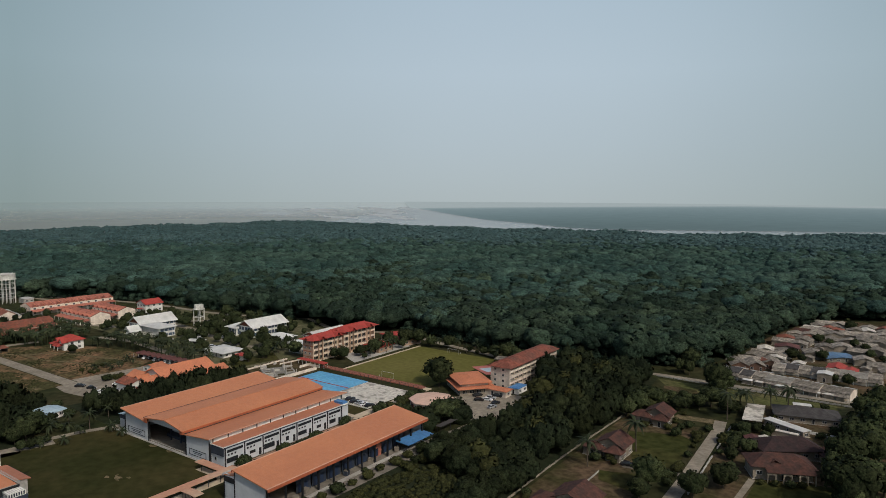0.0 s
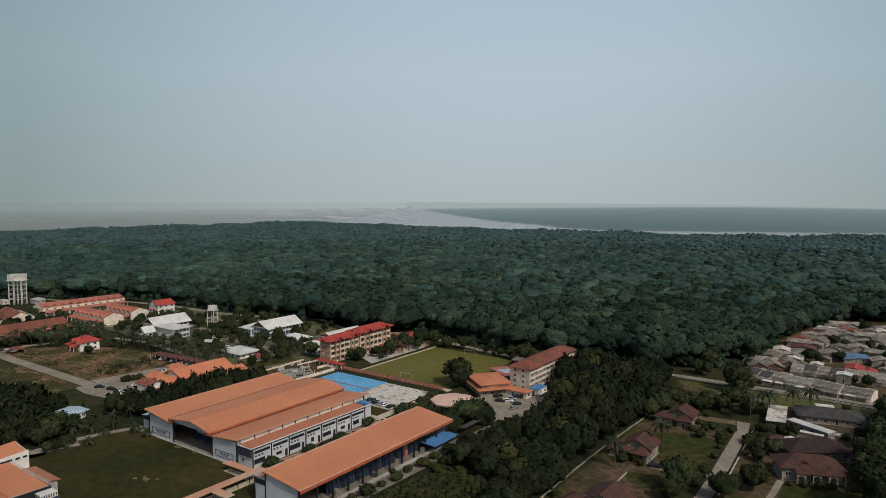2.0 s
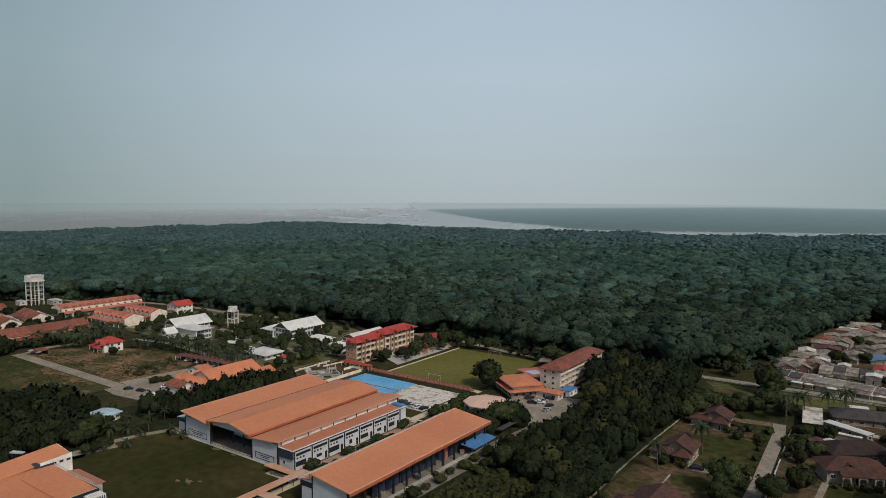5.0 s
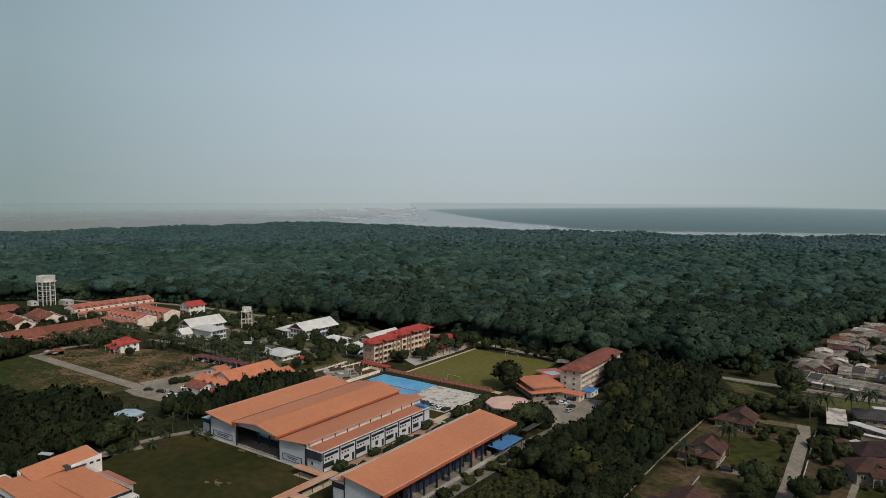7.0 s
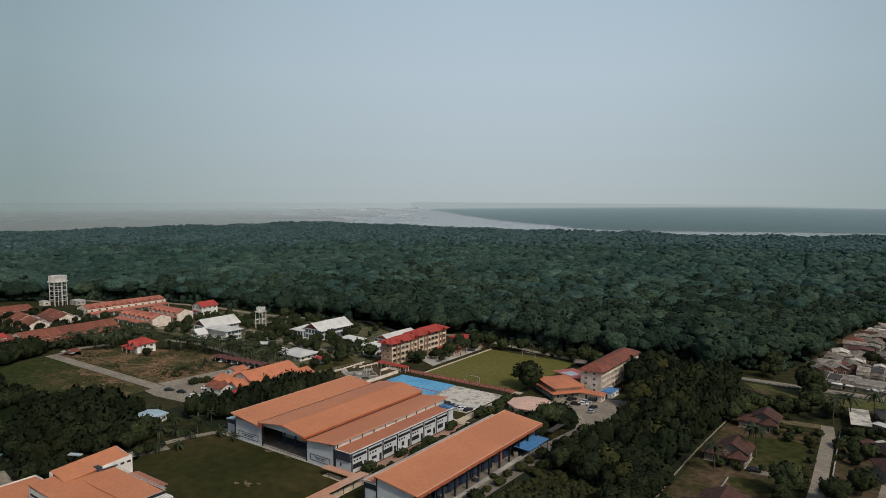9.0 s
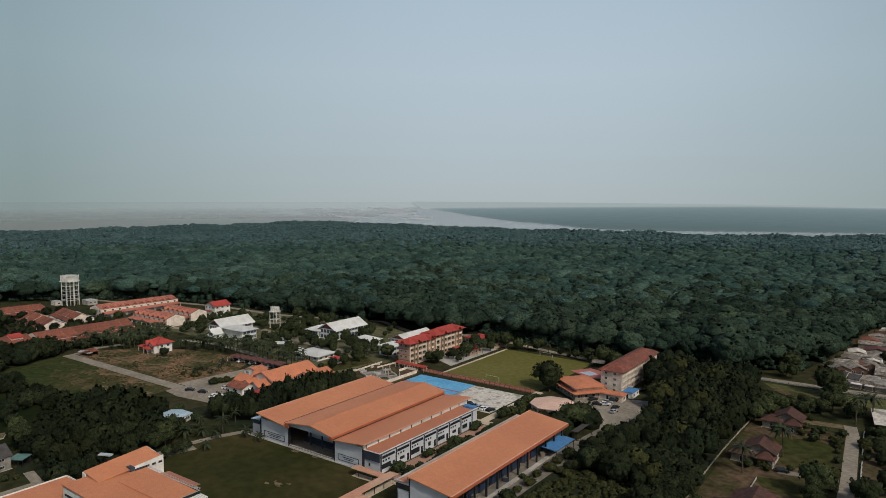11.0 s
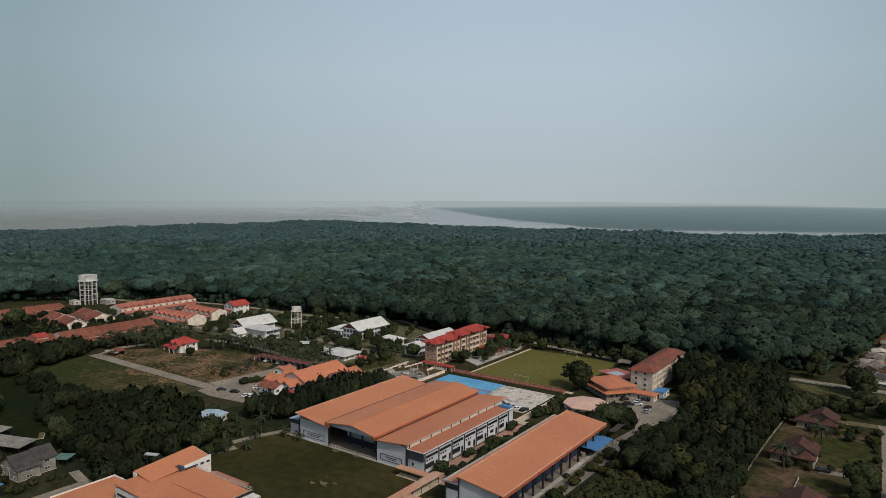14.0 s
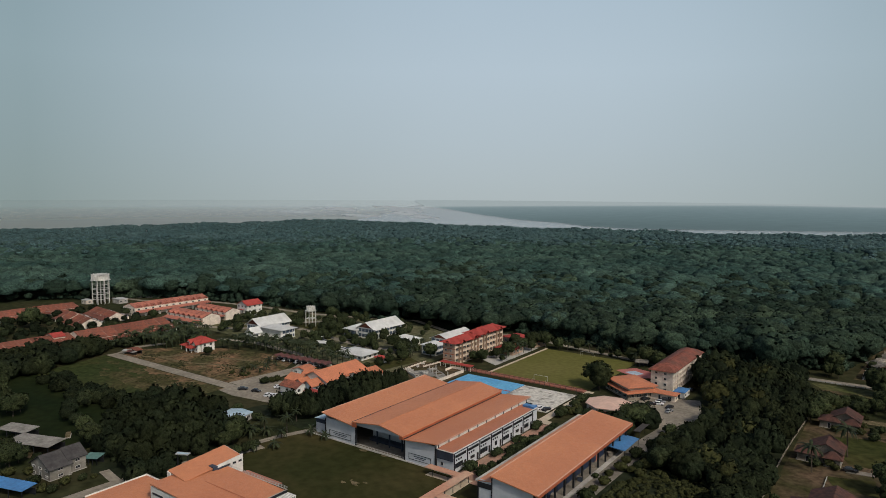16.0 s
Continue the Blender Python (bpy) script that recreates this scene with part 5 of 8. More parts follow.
def gallery_block(name, x, y, turn, w, d, floors, fh, label, wall, roof, rise, bay, roof_kind="gable", base_band=None, gal=2.3, trim=None, gablets=False):
    """A school block with open galleries on its +x side; long axis along y."""
    ob = thing(name, x, y, 0, turn, label, "school block")
    h, trim = floors * fh, trim or wall
    part("body", boxes((-w / 2, -d / 2, -0.2, w / 2 - gal, d / 2, h)), wall, ob)
    part("end_wall", boxes((w / 2 - gal, -d / 2, -0.2, w / 2, -d / 2 + 0.3, h)), wall, ob)
    part("end_wall", boxes((w / 2 - gal, d / 2 - 0.3, -0.2, w / 2, d / 2, h)), wall, ob)
    for f in range(floors):
        z = f * fh
        part("floor_slab", boxes((w / 2 - gal, -d / 2 + 0.31, z + (0.0 if f else -0.2), w / 2 + 0.05, d / 2 - 0.31, z + 0.3)), trim, ob)
        if f:
            part("parapet", boxes((w / 2 - 0.15, -d / 2 + 0.31, z + 0.3, w / 2 + 0.1, d / 2 - 0.31, z + 1.0)), trim, ob)
        part("string_course", boxes((-w / 2 - 0.08, -d / 2 - 0.08, z + fh - 0.35, w / 2, -d / 2, z + fh - 0.05)), base_band or wall, ob)
    n = int(d / bay)
    for i in range(n + 1):
        yy = -d / 2 + 0.4 + (d - 0.8) * i / n
        part("pillar", boxes((w / 2 - 0.2, yy - 0.2, 0, w / 2 + 0.18, yy + 0.2, h)), trim, ob)
        if i < n:
            for f in range(floors):
                ym = yy + (d - 0.8) / n / 2
                window(ob, w / 2 - gal, ym - 0.6, f * fh + 0.3 + fh * 0.45, 90, bay * 0.58, fh * 0.58, 2)
                window(ob, w / 2 - gal, ym + 1.15, f * fh + 1.34, 90, 0.95, 2.06, 0, "door")
    for f in range(floors):
        for xx in (-w / 4, w / 6):
            window(ob, xx, -d / 2, f * fh + fh * 0.56, 0, 1.2, 1.1, 1)
    bm = curved_hip(w, d, h + 0.15, rise, 1.1) if roof_kind == "curved" else hip_roof(w, d, h + 0.15, rise, 1.7)
    part("roof", bm, roof, ob)
    part("ridge_cap", boxes((-0.18, -(d - w) / 2, h + 0.1 + rise, 0.18, (d - w) / 2, h + 0.32 + rise)), roof, ob)
    if gablets:
        for yy in (-d * 0.27, d * 0.27):
            g = part("front_gable", gable_roof(4.2, 4.4, h + 0.15, 1.7, 0.5, 0.14), roof, ob)
            g.matrix_basis = pose(w / 2 - 0.4, yy, 0, 0, 0, 90)
            part("bay_wall", boxes((w / 2 + 0.1, yy - 1.5, 0.3, w / 2 + 0.9, yy - 1.2, h + 0.1), (w / 2 + 0.1, yy + 1.2, 0.3, w / 2 + 0.9, yy + 1.5, h + 0.1)), wall, ob)
        g = part("end_gable", gable_roof(3.6, 3.4, h + 0.1, 1.3, 0.4, 0.14), roof, ob)
        g.matrix_basis = pose(0, -d / 2 + 0.6, 0)
    for f in range(1, floors):
        part("balcony_rail", boxes((w / 2 + 0.11, -d / 2 + 0.4, f * fh + 1.02, w / 2 + 0.17, d / 2 - 0.4, f * fh + 1.1)), FRAME, ob)
    return ob


gallery_block("school_block", -256.3, 248.0, 0, 7.2, 21, 4, 2.8, "four-storey cream school block with a bright red roof", CREAM, RED, 2.0, 3.5, "hip", RUST_TRIM, 2.3, TRIM_CREAM, True)
gallery_block("school_block", -255.9, 271.2, 0, 8.0, 25, 4, 3.05, "taller wing of the cream school block with red roof", CREAM, RED, 2.2, 3.5, "hip", RUST_TRIM, 2.3, TRIM_CREAM, True)
clear(-262, 236, -250, 286)
gallery_block("hostel", -153.4, 277.5, 0, 9.6, 46, 4, 2.43, "long four-storey pale hostel with rust-red roof", HOSTEL_WALL, HOSTEL_ROOF, 2.4, 3.8, "curved")
clear(-160, 252, -146, 303)


# ---- houses ----
def house(name, x, y, turn, w, d, h, label, wall=None, roof=None, kind="hip", rise=2.2, floors=1, category="house", over=0.8, group="", porch=False, wins=True):
    """A plain house: long or short side w along its own x, d along y; windows on its -y and +x sides."""
    wall, roof = wall or WALL, roof or BROWN_TILE
    ob = thing(name, x, y, 0, turn, label, category, group)
    part("wall", gable_wall(w, d, h, rise) if kind == "gable" else boxes((-w / 2, -d / 2, -0.2, w / 2, d / 2, h)), wall, ob)
    part("roof", gable_roof(w, d, h, rise, over) if kind == "gable" else hip_roof(w, d, h + 0.1, rise, over), roof, ob)
    part("plinth", boxes((-w / 2 - 0.25, -d / 2 - 0.25, -0.15, w / 2 + 0.25, d / 2 + 0.25, 0.12)), CONCRETE, ob)
    if wins:
        fh = h / floors
        for f in range(floors):
            for length, at in ((w, 0), (d, 90)):
                n = max(1, int(length / 3.4))
                for i in range(n):
                    u = -length / 2 + length * (i + 0.5) / n
                    door = f == 0 and i == n // 2 and at == 0
                    px, py = (u, -d / 2) if at == 0 else (w / 2, u)
                    if door:
                        window(ob, px, py, 1.05, at, 1.0, 2.1, 0, "door", BLACK)
                    else:
                        window(ob, px, py, f * fh + fh * 0.52, at, min(1.6, length / n * 0.55), min(1.25, fh * 0.42), 1)
    if porch:
        part("porch_roof", boxes((-w / 4, -d / 2 - 2.6, 2.5, w / 4, -d / 2, 2.68)), roof, ob)
        for s in (-w / 4 + 0.2, w / 4 - 0.2):
            part("porch_post", boxes((s - 0.1, -d / 2 - 2.5, -0.1, s + 0.1, -d / 2 - 2.3, 2.5)), WALL, ob)
    return ob


def row_of(n, x, y, dx, dy, turn, w, d, h, label, wall, roof, rise, floors, group, category="terraced house", step=0.0):
    """Terraced houses: one built, the rest copied in a line."""
    first = house("terraced_house", x, y, turn, w, d, h, label, wall, roof, "gable", rise, floors, category, 0.05, group)
    bm = bmesh.new()
    z, deep = h * 0.62 if floors == 1 else h * 0.5, 1.7 if category == "cottage" else 4.2
    slab(bm, (w / 2 - 0.1, -d / 2 + 0.1, z + 0.9), (w / 2 + deep, -d / 2 + 0.1, z - 0.1), (w / 2 + deep, d / 2 - 0.1, z - 0.1), (w / 2 - 0.1, d / 2 - 0.1, z + 0.9), 0.15)
    part("porch_roof", bm, roof, first)
    for s in (-d / 2 + 0.3, d / 2 - 0.3):
        part("porch_post", boxes((w / 2 + deep - 0.4, s - 0.1, -0.1, w / 2 + deep - 0.2, s + 0.1, z - 0.1)), WALL, first)
    bm = bmesh.new()
    for s in (-1, 1):
        slab(bm, (0, d / 2 - 0.08, h + rise + 0.12), (s * (w / 2 + 0.1), d / 2 - 0.08, h + 0.12), (s * (w / 2 + 0.1), d / 2 + 0.08, h + 0.12), (0, d / 2 + 0.08, h + rise + 0.12), 0.3)
    part("party_wall", bm, MAROON if floors == 2 else roof if category == "cottage" else PARTY, first)
    if floors == 2:
        g = part("front_gable", gable_roof(d * 0.5, w * 0.34, h + 0.1, rise * 0.62, 0.3, 0.14), roof, first)
        g.matrix_basis = pose(w * 0.36, 0, 0, 0, 0, 90)
        part("shade_ledge", boxes((w / 2, -d / 2 + 0.3, h * 0.5 - 0.15, w / 2 + 0.9, d / 2 - 0.3, h * 0.5 + 0.05)), wall, first)
    else:
        part("kitchen_roof", boxes((-w / 2 - 2.6, -d / 2 + 0.4, 2.3, -w / 2, d / 2 - 0.6, 2.45)), SHEET, first)
        part("kitchen_wall", boxes((-w / 2 - 2.5, -d / 2 + 0.5, -0.1, -w / 2, d / 2 - 0.7, 2.3)), wall, first)
    rnd = random.Random(n * 7 + int(abs(x)))
    for i in range(1, n):
        off = rnd.uniform(-1.5, 1.5) if category == "cottage" else rnd.uniform(-0.7, 0.7) if floors == 1 else 0.0
        c, q = math.cos(radians(turn)) * off, math.sin(radians(turn)) * off
        lift = rnd.uniform(0, 0.45 if category == "cottage" else 0.12)
        unit = copy_thing(first, pose(x + dx * i + c, y + dy * i + q, step * (i % 2), 0, 0, turn + (rnd.uniform(-2, 2) if category == "cottage" else 0)))
        unit.scale.z = 1 + lift / h
        if category == "cottage":
            for o in unit.children:
                if o.name.startswith("roof") and rnd.random() < 0.45:
                    o.material_slots[0].link = "OBJECT"
                    o.material_slots[0].material = rnd.choice((PALE_CONC, GREY_RENDER, DARK_ROOF))
    xs, ys = (x, x + dx * (n - 1)), (y, y + dy * (n - 1))
    r = max(w, d) / 2
    clear(min(xs) - r, min(ys) - r, max(xs) + r, max(ys) + r)


row_of(11, -509, 215, 0, 5.3, 0, 15, 5.3, 5.8, "two-storey terraced house with pink-orange tiles", HOSTEL_WALL, PINK_TILE, 2.4, 2, "far terrace")
row_of(7, -472, 226, 5.6, 0, -90, 13, 5.6, 5.4, "terraced house with pink-orange tiled roof", HOSTEL_WALL, PINK_TILE, 2.3, 2, "middle terrace")
row_of(6, -472, 247, 5.6, 0, -90, 12, 5.6, 5.4, "terraced house with pink-orange tiled roof", HOSTEL_WALL, PINK_TILE, 2.2, 2, "middle terrace behind")
row_of(6, -456, 107, 0, 6.9, 0, 22, 6.9, 3.2, "single-storey terraced house with weathered red tiles", HOSTEL_WALL, BROWN_TILE, 3.2, 1, "near terrace")
row_of(8, -452, 150, 0, 6.9, 0, 22, 6.9, 3.4, "single-storey terraced house with weathered red tiles", HOSTEL_WALL, BROWN_TILE, 3.6, 1, "near terrace")
house("house", -455, 138, 0, 10, 6, 6.0, "narrow raised house with a dull red roof in the terrace", HOSTEL_WALL, RED, "gable", 1.6, 2, "house", 0.4)
row_of(10, -560, 136, 0, 6.6, 0, 19, 6.6, 3.2, "single-storey terraced house with weathered red tiles", HOSTEL_WALL, BROWN_TILE, 2.6, 1, "outer terrace")
row_of(6, -526, 180, 7.0, -1.0, -98, 11.5, 7.0, 3.2, "terraced house with brown-red tiled roof", HOSTEL_WALL, BROWN_TILE, 2.8, 1, "inner terrace")
row_of(5, -526, 200, 7.0, -1.0, -98, 11, 7.0, 3.2, "terraced house with brown-red tiled roof", HOSTEL_WALL, BROWN_TILE, 2.6, 1, "inner terrace behind")


def red_house(x, y):
    ob = thing("house", x, y, 0, 0, "two-storey white house with many bright red gables", "house")
    part("wall", boxes((-5.2, -4, -0.2, 5.2, 4, 5.0), (-3.9, -5.6, -0.2, -0.8, -4.0, 4.9), (1.2, -5.9, -0.2, 4.2, -4.0, 4.9)), WALL, ob)
    part("roof", hip_roof(10.4, 8, 5.1, 2.7, 1.0), RED, ob)
    for gx, gy, w, d, z, rise in ((-2.35, -4.6, 3.6, 4.4, 4.9, 1.7), (2.7, -4.8, 3.6, 4.6, 4.9, 1.7)):
        g = part("front_gable", gable_roof(w, d, z, rise, 0.5, 0.14), RED, ob)
        g.matrix_basis = pose(gx, gy, 0)
        g = part("gable_wall", gable_tops(w - 0.5, d - 0.2, z, rise - 0.3), WALL, ob)
        g.matrix_basis = pose(gx, gy, 0)
    for gx, gy, w, d in ((-7.4, -4.2, 4.8, 5.4), (0.2, -7.2, 4.4, 3.0)):
        g = part("porch_roof", hip_roof(w, d, 2.7, 1.3, 0.5), RED, ob)
        g.matrix_basis = pose(gx, gy, 0)
        for sx in (-1, 1):
            for sy in (-1, 1):
                part("porch_post", boxes((gx + sx * (w / 2 - 0.2) - 0.12, gy + sy * (d / 2 - 0.2) - 0.12, -0.1, gx + sx * (w / 2 - 0.2) + 0.12, gy + sy * (d / 2 - 0.2) + 0.12, 2.6)), WALL, ob)
    for z in (1.4, 3.7):
        for wx, wy in ((-2.35, -5.6), (2.7, -5.9), (0.2, -4.0)):
            window(ob, wx, wy, z, 0, 1.6, 1.4, 1)
        for wy in (-2.2, 1.6):
            window(ob, 5.2, wy, z, 90, 1.4, 1.3, 1)


red_house(-382.4, 181.5)
clear(-394, 172, -374, 188)
house("house", -455, 272, 0, 11, 13, 6.2, "two-storey house with a dark red gabled roof", WALL, RED, "gable", 2.6, 2, porch=True)
def glaze(ob, w, d, h, floors):
    """Bands of blue glazing between slim white mullions on the two seen sides."""
    fh = h / floors
    for f in range(floors):
        z0, z1 = f * fh + 0.7, f * fh + fh - 0.55
        part("glazing_band", boxes((w / 2 + 0.1, -d / 2 + 0.5, z0, w / 2 + 0.16, d / 2 - 0.5, z1), (-w / 2 + 0.5, -d / 2 - 0.16, z0, w / 2 - 0.5, -d / 2 - 0.1, z1)), OFFICE_GLASS, ob)
        part("mullions", boxes(*[(w / 2 + 0.16, y, z0 - 0.2, w / 2 + 0.3, y + 0.3, z1 + 0.2) for y in np.arange(-d / 2 + 0.5, d / 2 - 0.5, 2.6)], *[(x, -d / 2 - 0.3, z0 - 0.2, x + 0.3, -d / 2 - 0.16, z1 + 0.2) for x in np.arange(-w / 2 + 0.5, w / 2 - 0.5, 2.6)]), WALL, ob)


OFFICE_GLASS = mat("blue_office_glazing", (0.05, 0.085, 0.13), (0.03, 0.05, 0.08), 0.5, 1.0, 0.1, 0.3, 0.5)
def gable_infill(ob, w, d, h, rise):
    """Dark timber filling of the two gable triangles."""
    part("gable_infill", gable_tops(w * 0.86, d + 0.24, h + 0.15, rise * 0.84), BROWN_TILE, ob)


# the white-roofed offices
office = house("office_building", -391, 235, 0, 12.5, 23, 6.2, "white two-storey office with steep white gabled roof", WALL, WHITE_ROOF, "gable", 3.8, 2, "office", 1.2, wins=False)
glaze(office, 12.5, 23, 6.2, 2)
gable_infill(office, 12.5, 23, 6.2, 3.8)
glaze(house("office_wing", -375.5, 229, 90, 10.5, 18, 5.6, "white office wing with hipped white roof", WALL, WHITE_ROOF, "hip", 1.5, 2, "office", 1.2, wins=False), 10.5, 18, 5.6, 2)
house("gatehouse", -383, 217, 0, 6, 6, 4.2, "small white gabled entrance porch", WALL, WHITE_ROOF, "gable", 2.6, 1, "porch")
office = house("office_building", -330, 270, 0, 13, 26, 6.2, "white two-storey office with white pitched roof", WALL, WHITE_ROOF, "gable", 3.6, 2, "office", 1.2, wins=False)
glaze(office, 13, 26, 6.2, 2)
gable_infill(office, 13, 26, 6.2, 3.6)
glaze(house("office_wing", -341, 262, 0, 10, 14, 4.4, "low white office wing beside the office", WALL, WHITE_ROOF, "hip", 2.2, 1, "office", wins=False), 10, 14, 4.4, 1)
house("pavilion", -302, 259, 0, 12, 12, 3.4, "small white hip-roofed pavilion", WALL, WHITE_ROOF, "hip", 2.6, 1, "pavilion", 1.2)
house("canopy_hall", -304, 222, 0, 16, 12, 2.6, "low hall with a broad white roof", WALL, WHITE_ROOF, "hip", 1.6, 1, "hall", 1.4)
office = house("clinic", -278, 272, 0, 12, 24, 6.4, "white building with a white pitched roof", WALL, WHITE_ROOF, "gable", 2.6, 2, "building", 1.0, wins=False)
glaze(office, 12, 24, 6.4, 2)
gable_infill(office, 12, 24, 6.4, 2.6)
glaze(house("clinic_wing", -276, 252, 0, 9, 11, 5.2, "white and blue two-storey annexe", WALL, WHITE_ROOF, "hip", 1.6, 2, "building", 0.8, wins=False), 9, 11, 5.2, 2)
t = thing("shelter", -317, 193.4, 0, 5, "long open parking shelter under a row of dark red gables", "shelter")
for i in range(9):
    bx = -16 + 4.0 * i
    g = part("roof_bay", gable_roof(3.7, 5.2, 2.4, 0.8, 0.12, 0.1), MAROON, t)
    g.matrix_basis = pose(bx, 0, 0)
    for py in (-2.3, 2.3):
        part("post", boxes((bx - 1.9, py - 0.07, -0.1, bx - 1.76, py + 0.07, 2.4)), WALL, t)
part("rear_wall", boxes((-17.8, 2.5, -0.1, 17.8, 2.7, 1.4)), HOSTEL_WALL, t)
house("stall", -303, 182, 8, 8, 7, 2.5, "low building with a plain orange roof", WALL, ORANGE_TILE, "gable", 1.2, 1, "stall", 0.5)
house("kiosk", -287, 220.5, 0, 5, 4, 2.6, "small kiosk with a red roof", WALL, RED, "hip", 0.9, 1, "kiosk")
for r_ in ((-402, 215, -362, 252), (-348, 254, -322, 286), (-310, 251, -294, 267), (-314, 213, -294, 231), (-286, 245, -270, 286), (-338, 186, -299, 196)):
    clear(*r_)
house("red_roof_block", -248, 302, -14, 22, 12, 3.4, "low school block with a red roof", CREAM, RED, "hip", 1.8, 1, "school block")
house("pavilion", -244, 278, 0, 10, 11, 3.2, "open school pavilion with a red hipped roof", CREAM, RED, "hip", 2.2, 1, "pavilion", 1.1)
# community hall with stepped orange roofs
house("community_hall", -281, 181, 0, 15, 26, 4.4, "community hall with a broad orange roof", WALL, ORANGE_TILE, "gable", 3.2, 1, "hall", 1.0)
for dy_ in (-9, 1):
    house("community_bay", -290.5, 176 + dy_, 90, 7, 8, 3.4, "small orange-gabled bay of the community hall", WALL, ORANGE_TILE, "gable", 1.8, 1, "hall", 0.7, "gabled bays")
house("community_wing", -270, 189, 0, 10, 14, 3.8, "orange-roofed wing of the community hall", WALL, ORANGE_TILE, "gable", 2.2, 1, "hall", 0.8)
house("community_wing", -284.5, 159, 90, 7, 10, 3.0, "small annexe with a dark red roof", WALL, BROWN_TILE, "gable", 1.6, 1, "hall", 0.6)
house("community_porch", -278.5, 164, 0, 6, 6, 3.4, "orange gabled porch with pale blue walls", PALE_BLUE, ORANGE_TILE, "gable", 1.9, 1, "porch", 0.7)
house("community_porch", -285.5, 165, 0, 5, 5, 3.0, "smaller orange gabled porch", WALL, ORANGE_TILE, "gable", 1.6, 1, "porch", 0.6)
house("stall", -272, 158, 0, 6, 4, 2.4, "small stall with a red awning", WALL, RED, "hip", 0.5, 1, "stall", 0.5)
clear(-302, 152, -264, 198)
# canteen by the hostel
t = thing("canteen", -163.8, 245.6, 0, -38, "canteen with two tiers of broad orange roofs", "canteen")
# Solid wall in a duller colour stands in for a shaded open veranda.
part("wall", boxes((-9.5, -7.2, -0.2, 8.8, 6.8, 3.3)), VILLA_WALL, t)
part("skirt_roof", hip_roof(20.0, 15.5, 3.3, 1.2, 1.0), ORANGE_TILE, t)
part("upper_wall", boxes((-7.9, -5.9, 3.4, 7.9, 5.9, 5.2)), HOSTEL_WALL, t)
part("roof", hip_roof(17.0, 13.0, 5.25, 0.9, 1.0), ORANGE_TILE, t)
for i in range(5):
    window(t, -7.0 + 3.4 * i, -7.2, 1.6, 0, 2.2, 1.5, 2)
for i in range(4):
    window(t, 8.8, -5.0 + 3.2 * i, 1.6, 90, 2.0, 1.5, 2)
house("canteen_wing", -150.6, 245.8, 0, 13, 4.6, 2.8, "long low wing with a plain orange roof", HOSTEL_WALL, ORANGE_TILE, "hip", 0.9, 1, "canteen", 0.8)


def round_hall(x, y, r, h, turn):
    """An eight-sided hall under a low fan of eight roof panels."""
    ob = thing("prayer_hall", x, y, 0, turn, "low eight-sided hall with a pale salmon roof", "hall")
    ring = lambda q: [(q * math.cos(math.pi * (i + 0.5) / 4), q * math.sin(math.pi * (i + 0.5) / 4)) for i in range(8)]
    bm = bmesh.new()
    prism(bm, ring(r * 0.93), -0.2, h)
    part("wall", bm, HOSTEL_WALL, ob)
    bm = bmesh.new()
    low, up = [bm.verts.new((px, py, h - 0.22)) for px, py in ring(r)], [bm.verts.new((px, py, h + 0.05)) for px, py in ring(r)]
    top = [bm.verts.new((px, py, h + 0.95)) for px, py in ring(r * 0.3)]
    bm.faces.new(low[::-1])
    bm.faces.new(top)
    for a, b in ((low, up), (up, top)):
        for i in range(8):
            bm.faces.new((a[i], a[(i + 1) % 8], b[(i + 1) % 8], b[i]))
    part("roof", bm, SALMON, ob)
    for i in range(8):
        a = math.pi * i / 4
        q = r * 0.93 * math.cos(math.pi / 8)
        window(ob, q * math.cos(a), q * math.sin(a), 1.5, 90 + math.degrees(a), r * 0.34, 1.5, 2, glass=BLACK, rim=RUST_TRIM)


round_hall(-162.4, 216.0, 9.4, 3.4, 10)
clear(-178, 242, -146, 290)
clear(-173, 211, -150, 228)
house("lean_to_shed", -144.6, 255, 0, 4.4, 8, 2.5, "blue awning at the hostel entrance", WALL, BLUE_ROOF, "hip", 0.4, 1, "shelter", 0.3)
house("pump_house", -273.6, 117.6, 14, 9.5, 11.5, 2.7, "low building with a pale blue roof among trees", WALL, PALE_BLUE, "gable", 0.6, 1, "shed", 0.5)
clear(-283, 111, -265, 130)


def roadside_stall(x, y, turn):
    ob = thing("roadside_stall", x, y, 0, turn, "ramshackle open stall under patched brown awnings", "stall")
    part("roof", gable_roof(8.5, 3.6, 2.4, 0.8, 0.4, 0.1), BROWN_TILE, ob)
    for i, px in enumerate((-4.4, -1.8, 1.2, 4.3)):
        for py in (-1.9, 1.7):
            part("post", boxes((px - 0.08, py - 0.08, -0.1, px + 0.08, py + 0.08, 2.4)), BARK, ob)
    for px, w, z, m in ((-3.6, 3.2, 2.25, SHEET), (0.2, 3.6, 2.1, MAROON), (3.9, 2.6, 2.2, PALE_CONC)):
        bm = bmesh.new()
        slab(bm, (px - w / 2, -3.9, z - 0.5), (px + w / 2, -3.9, z - 0.45), (px + w / 2, -1.7, z), (px - w / 2, -1.7, z), 0.08)
        part("awning", bm, m, ob)
    part("counter", boxes((-4.0, -1.5, -0.1, 3.8, -0.9, 0.95)), BARK, ob)
    part("back_screen", boxes((-4.4, 1.6, -0.1, 4.4, 1.7, 1.7)), BLACK, ob)


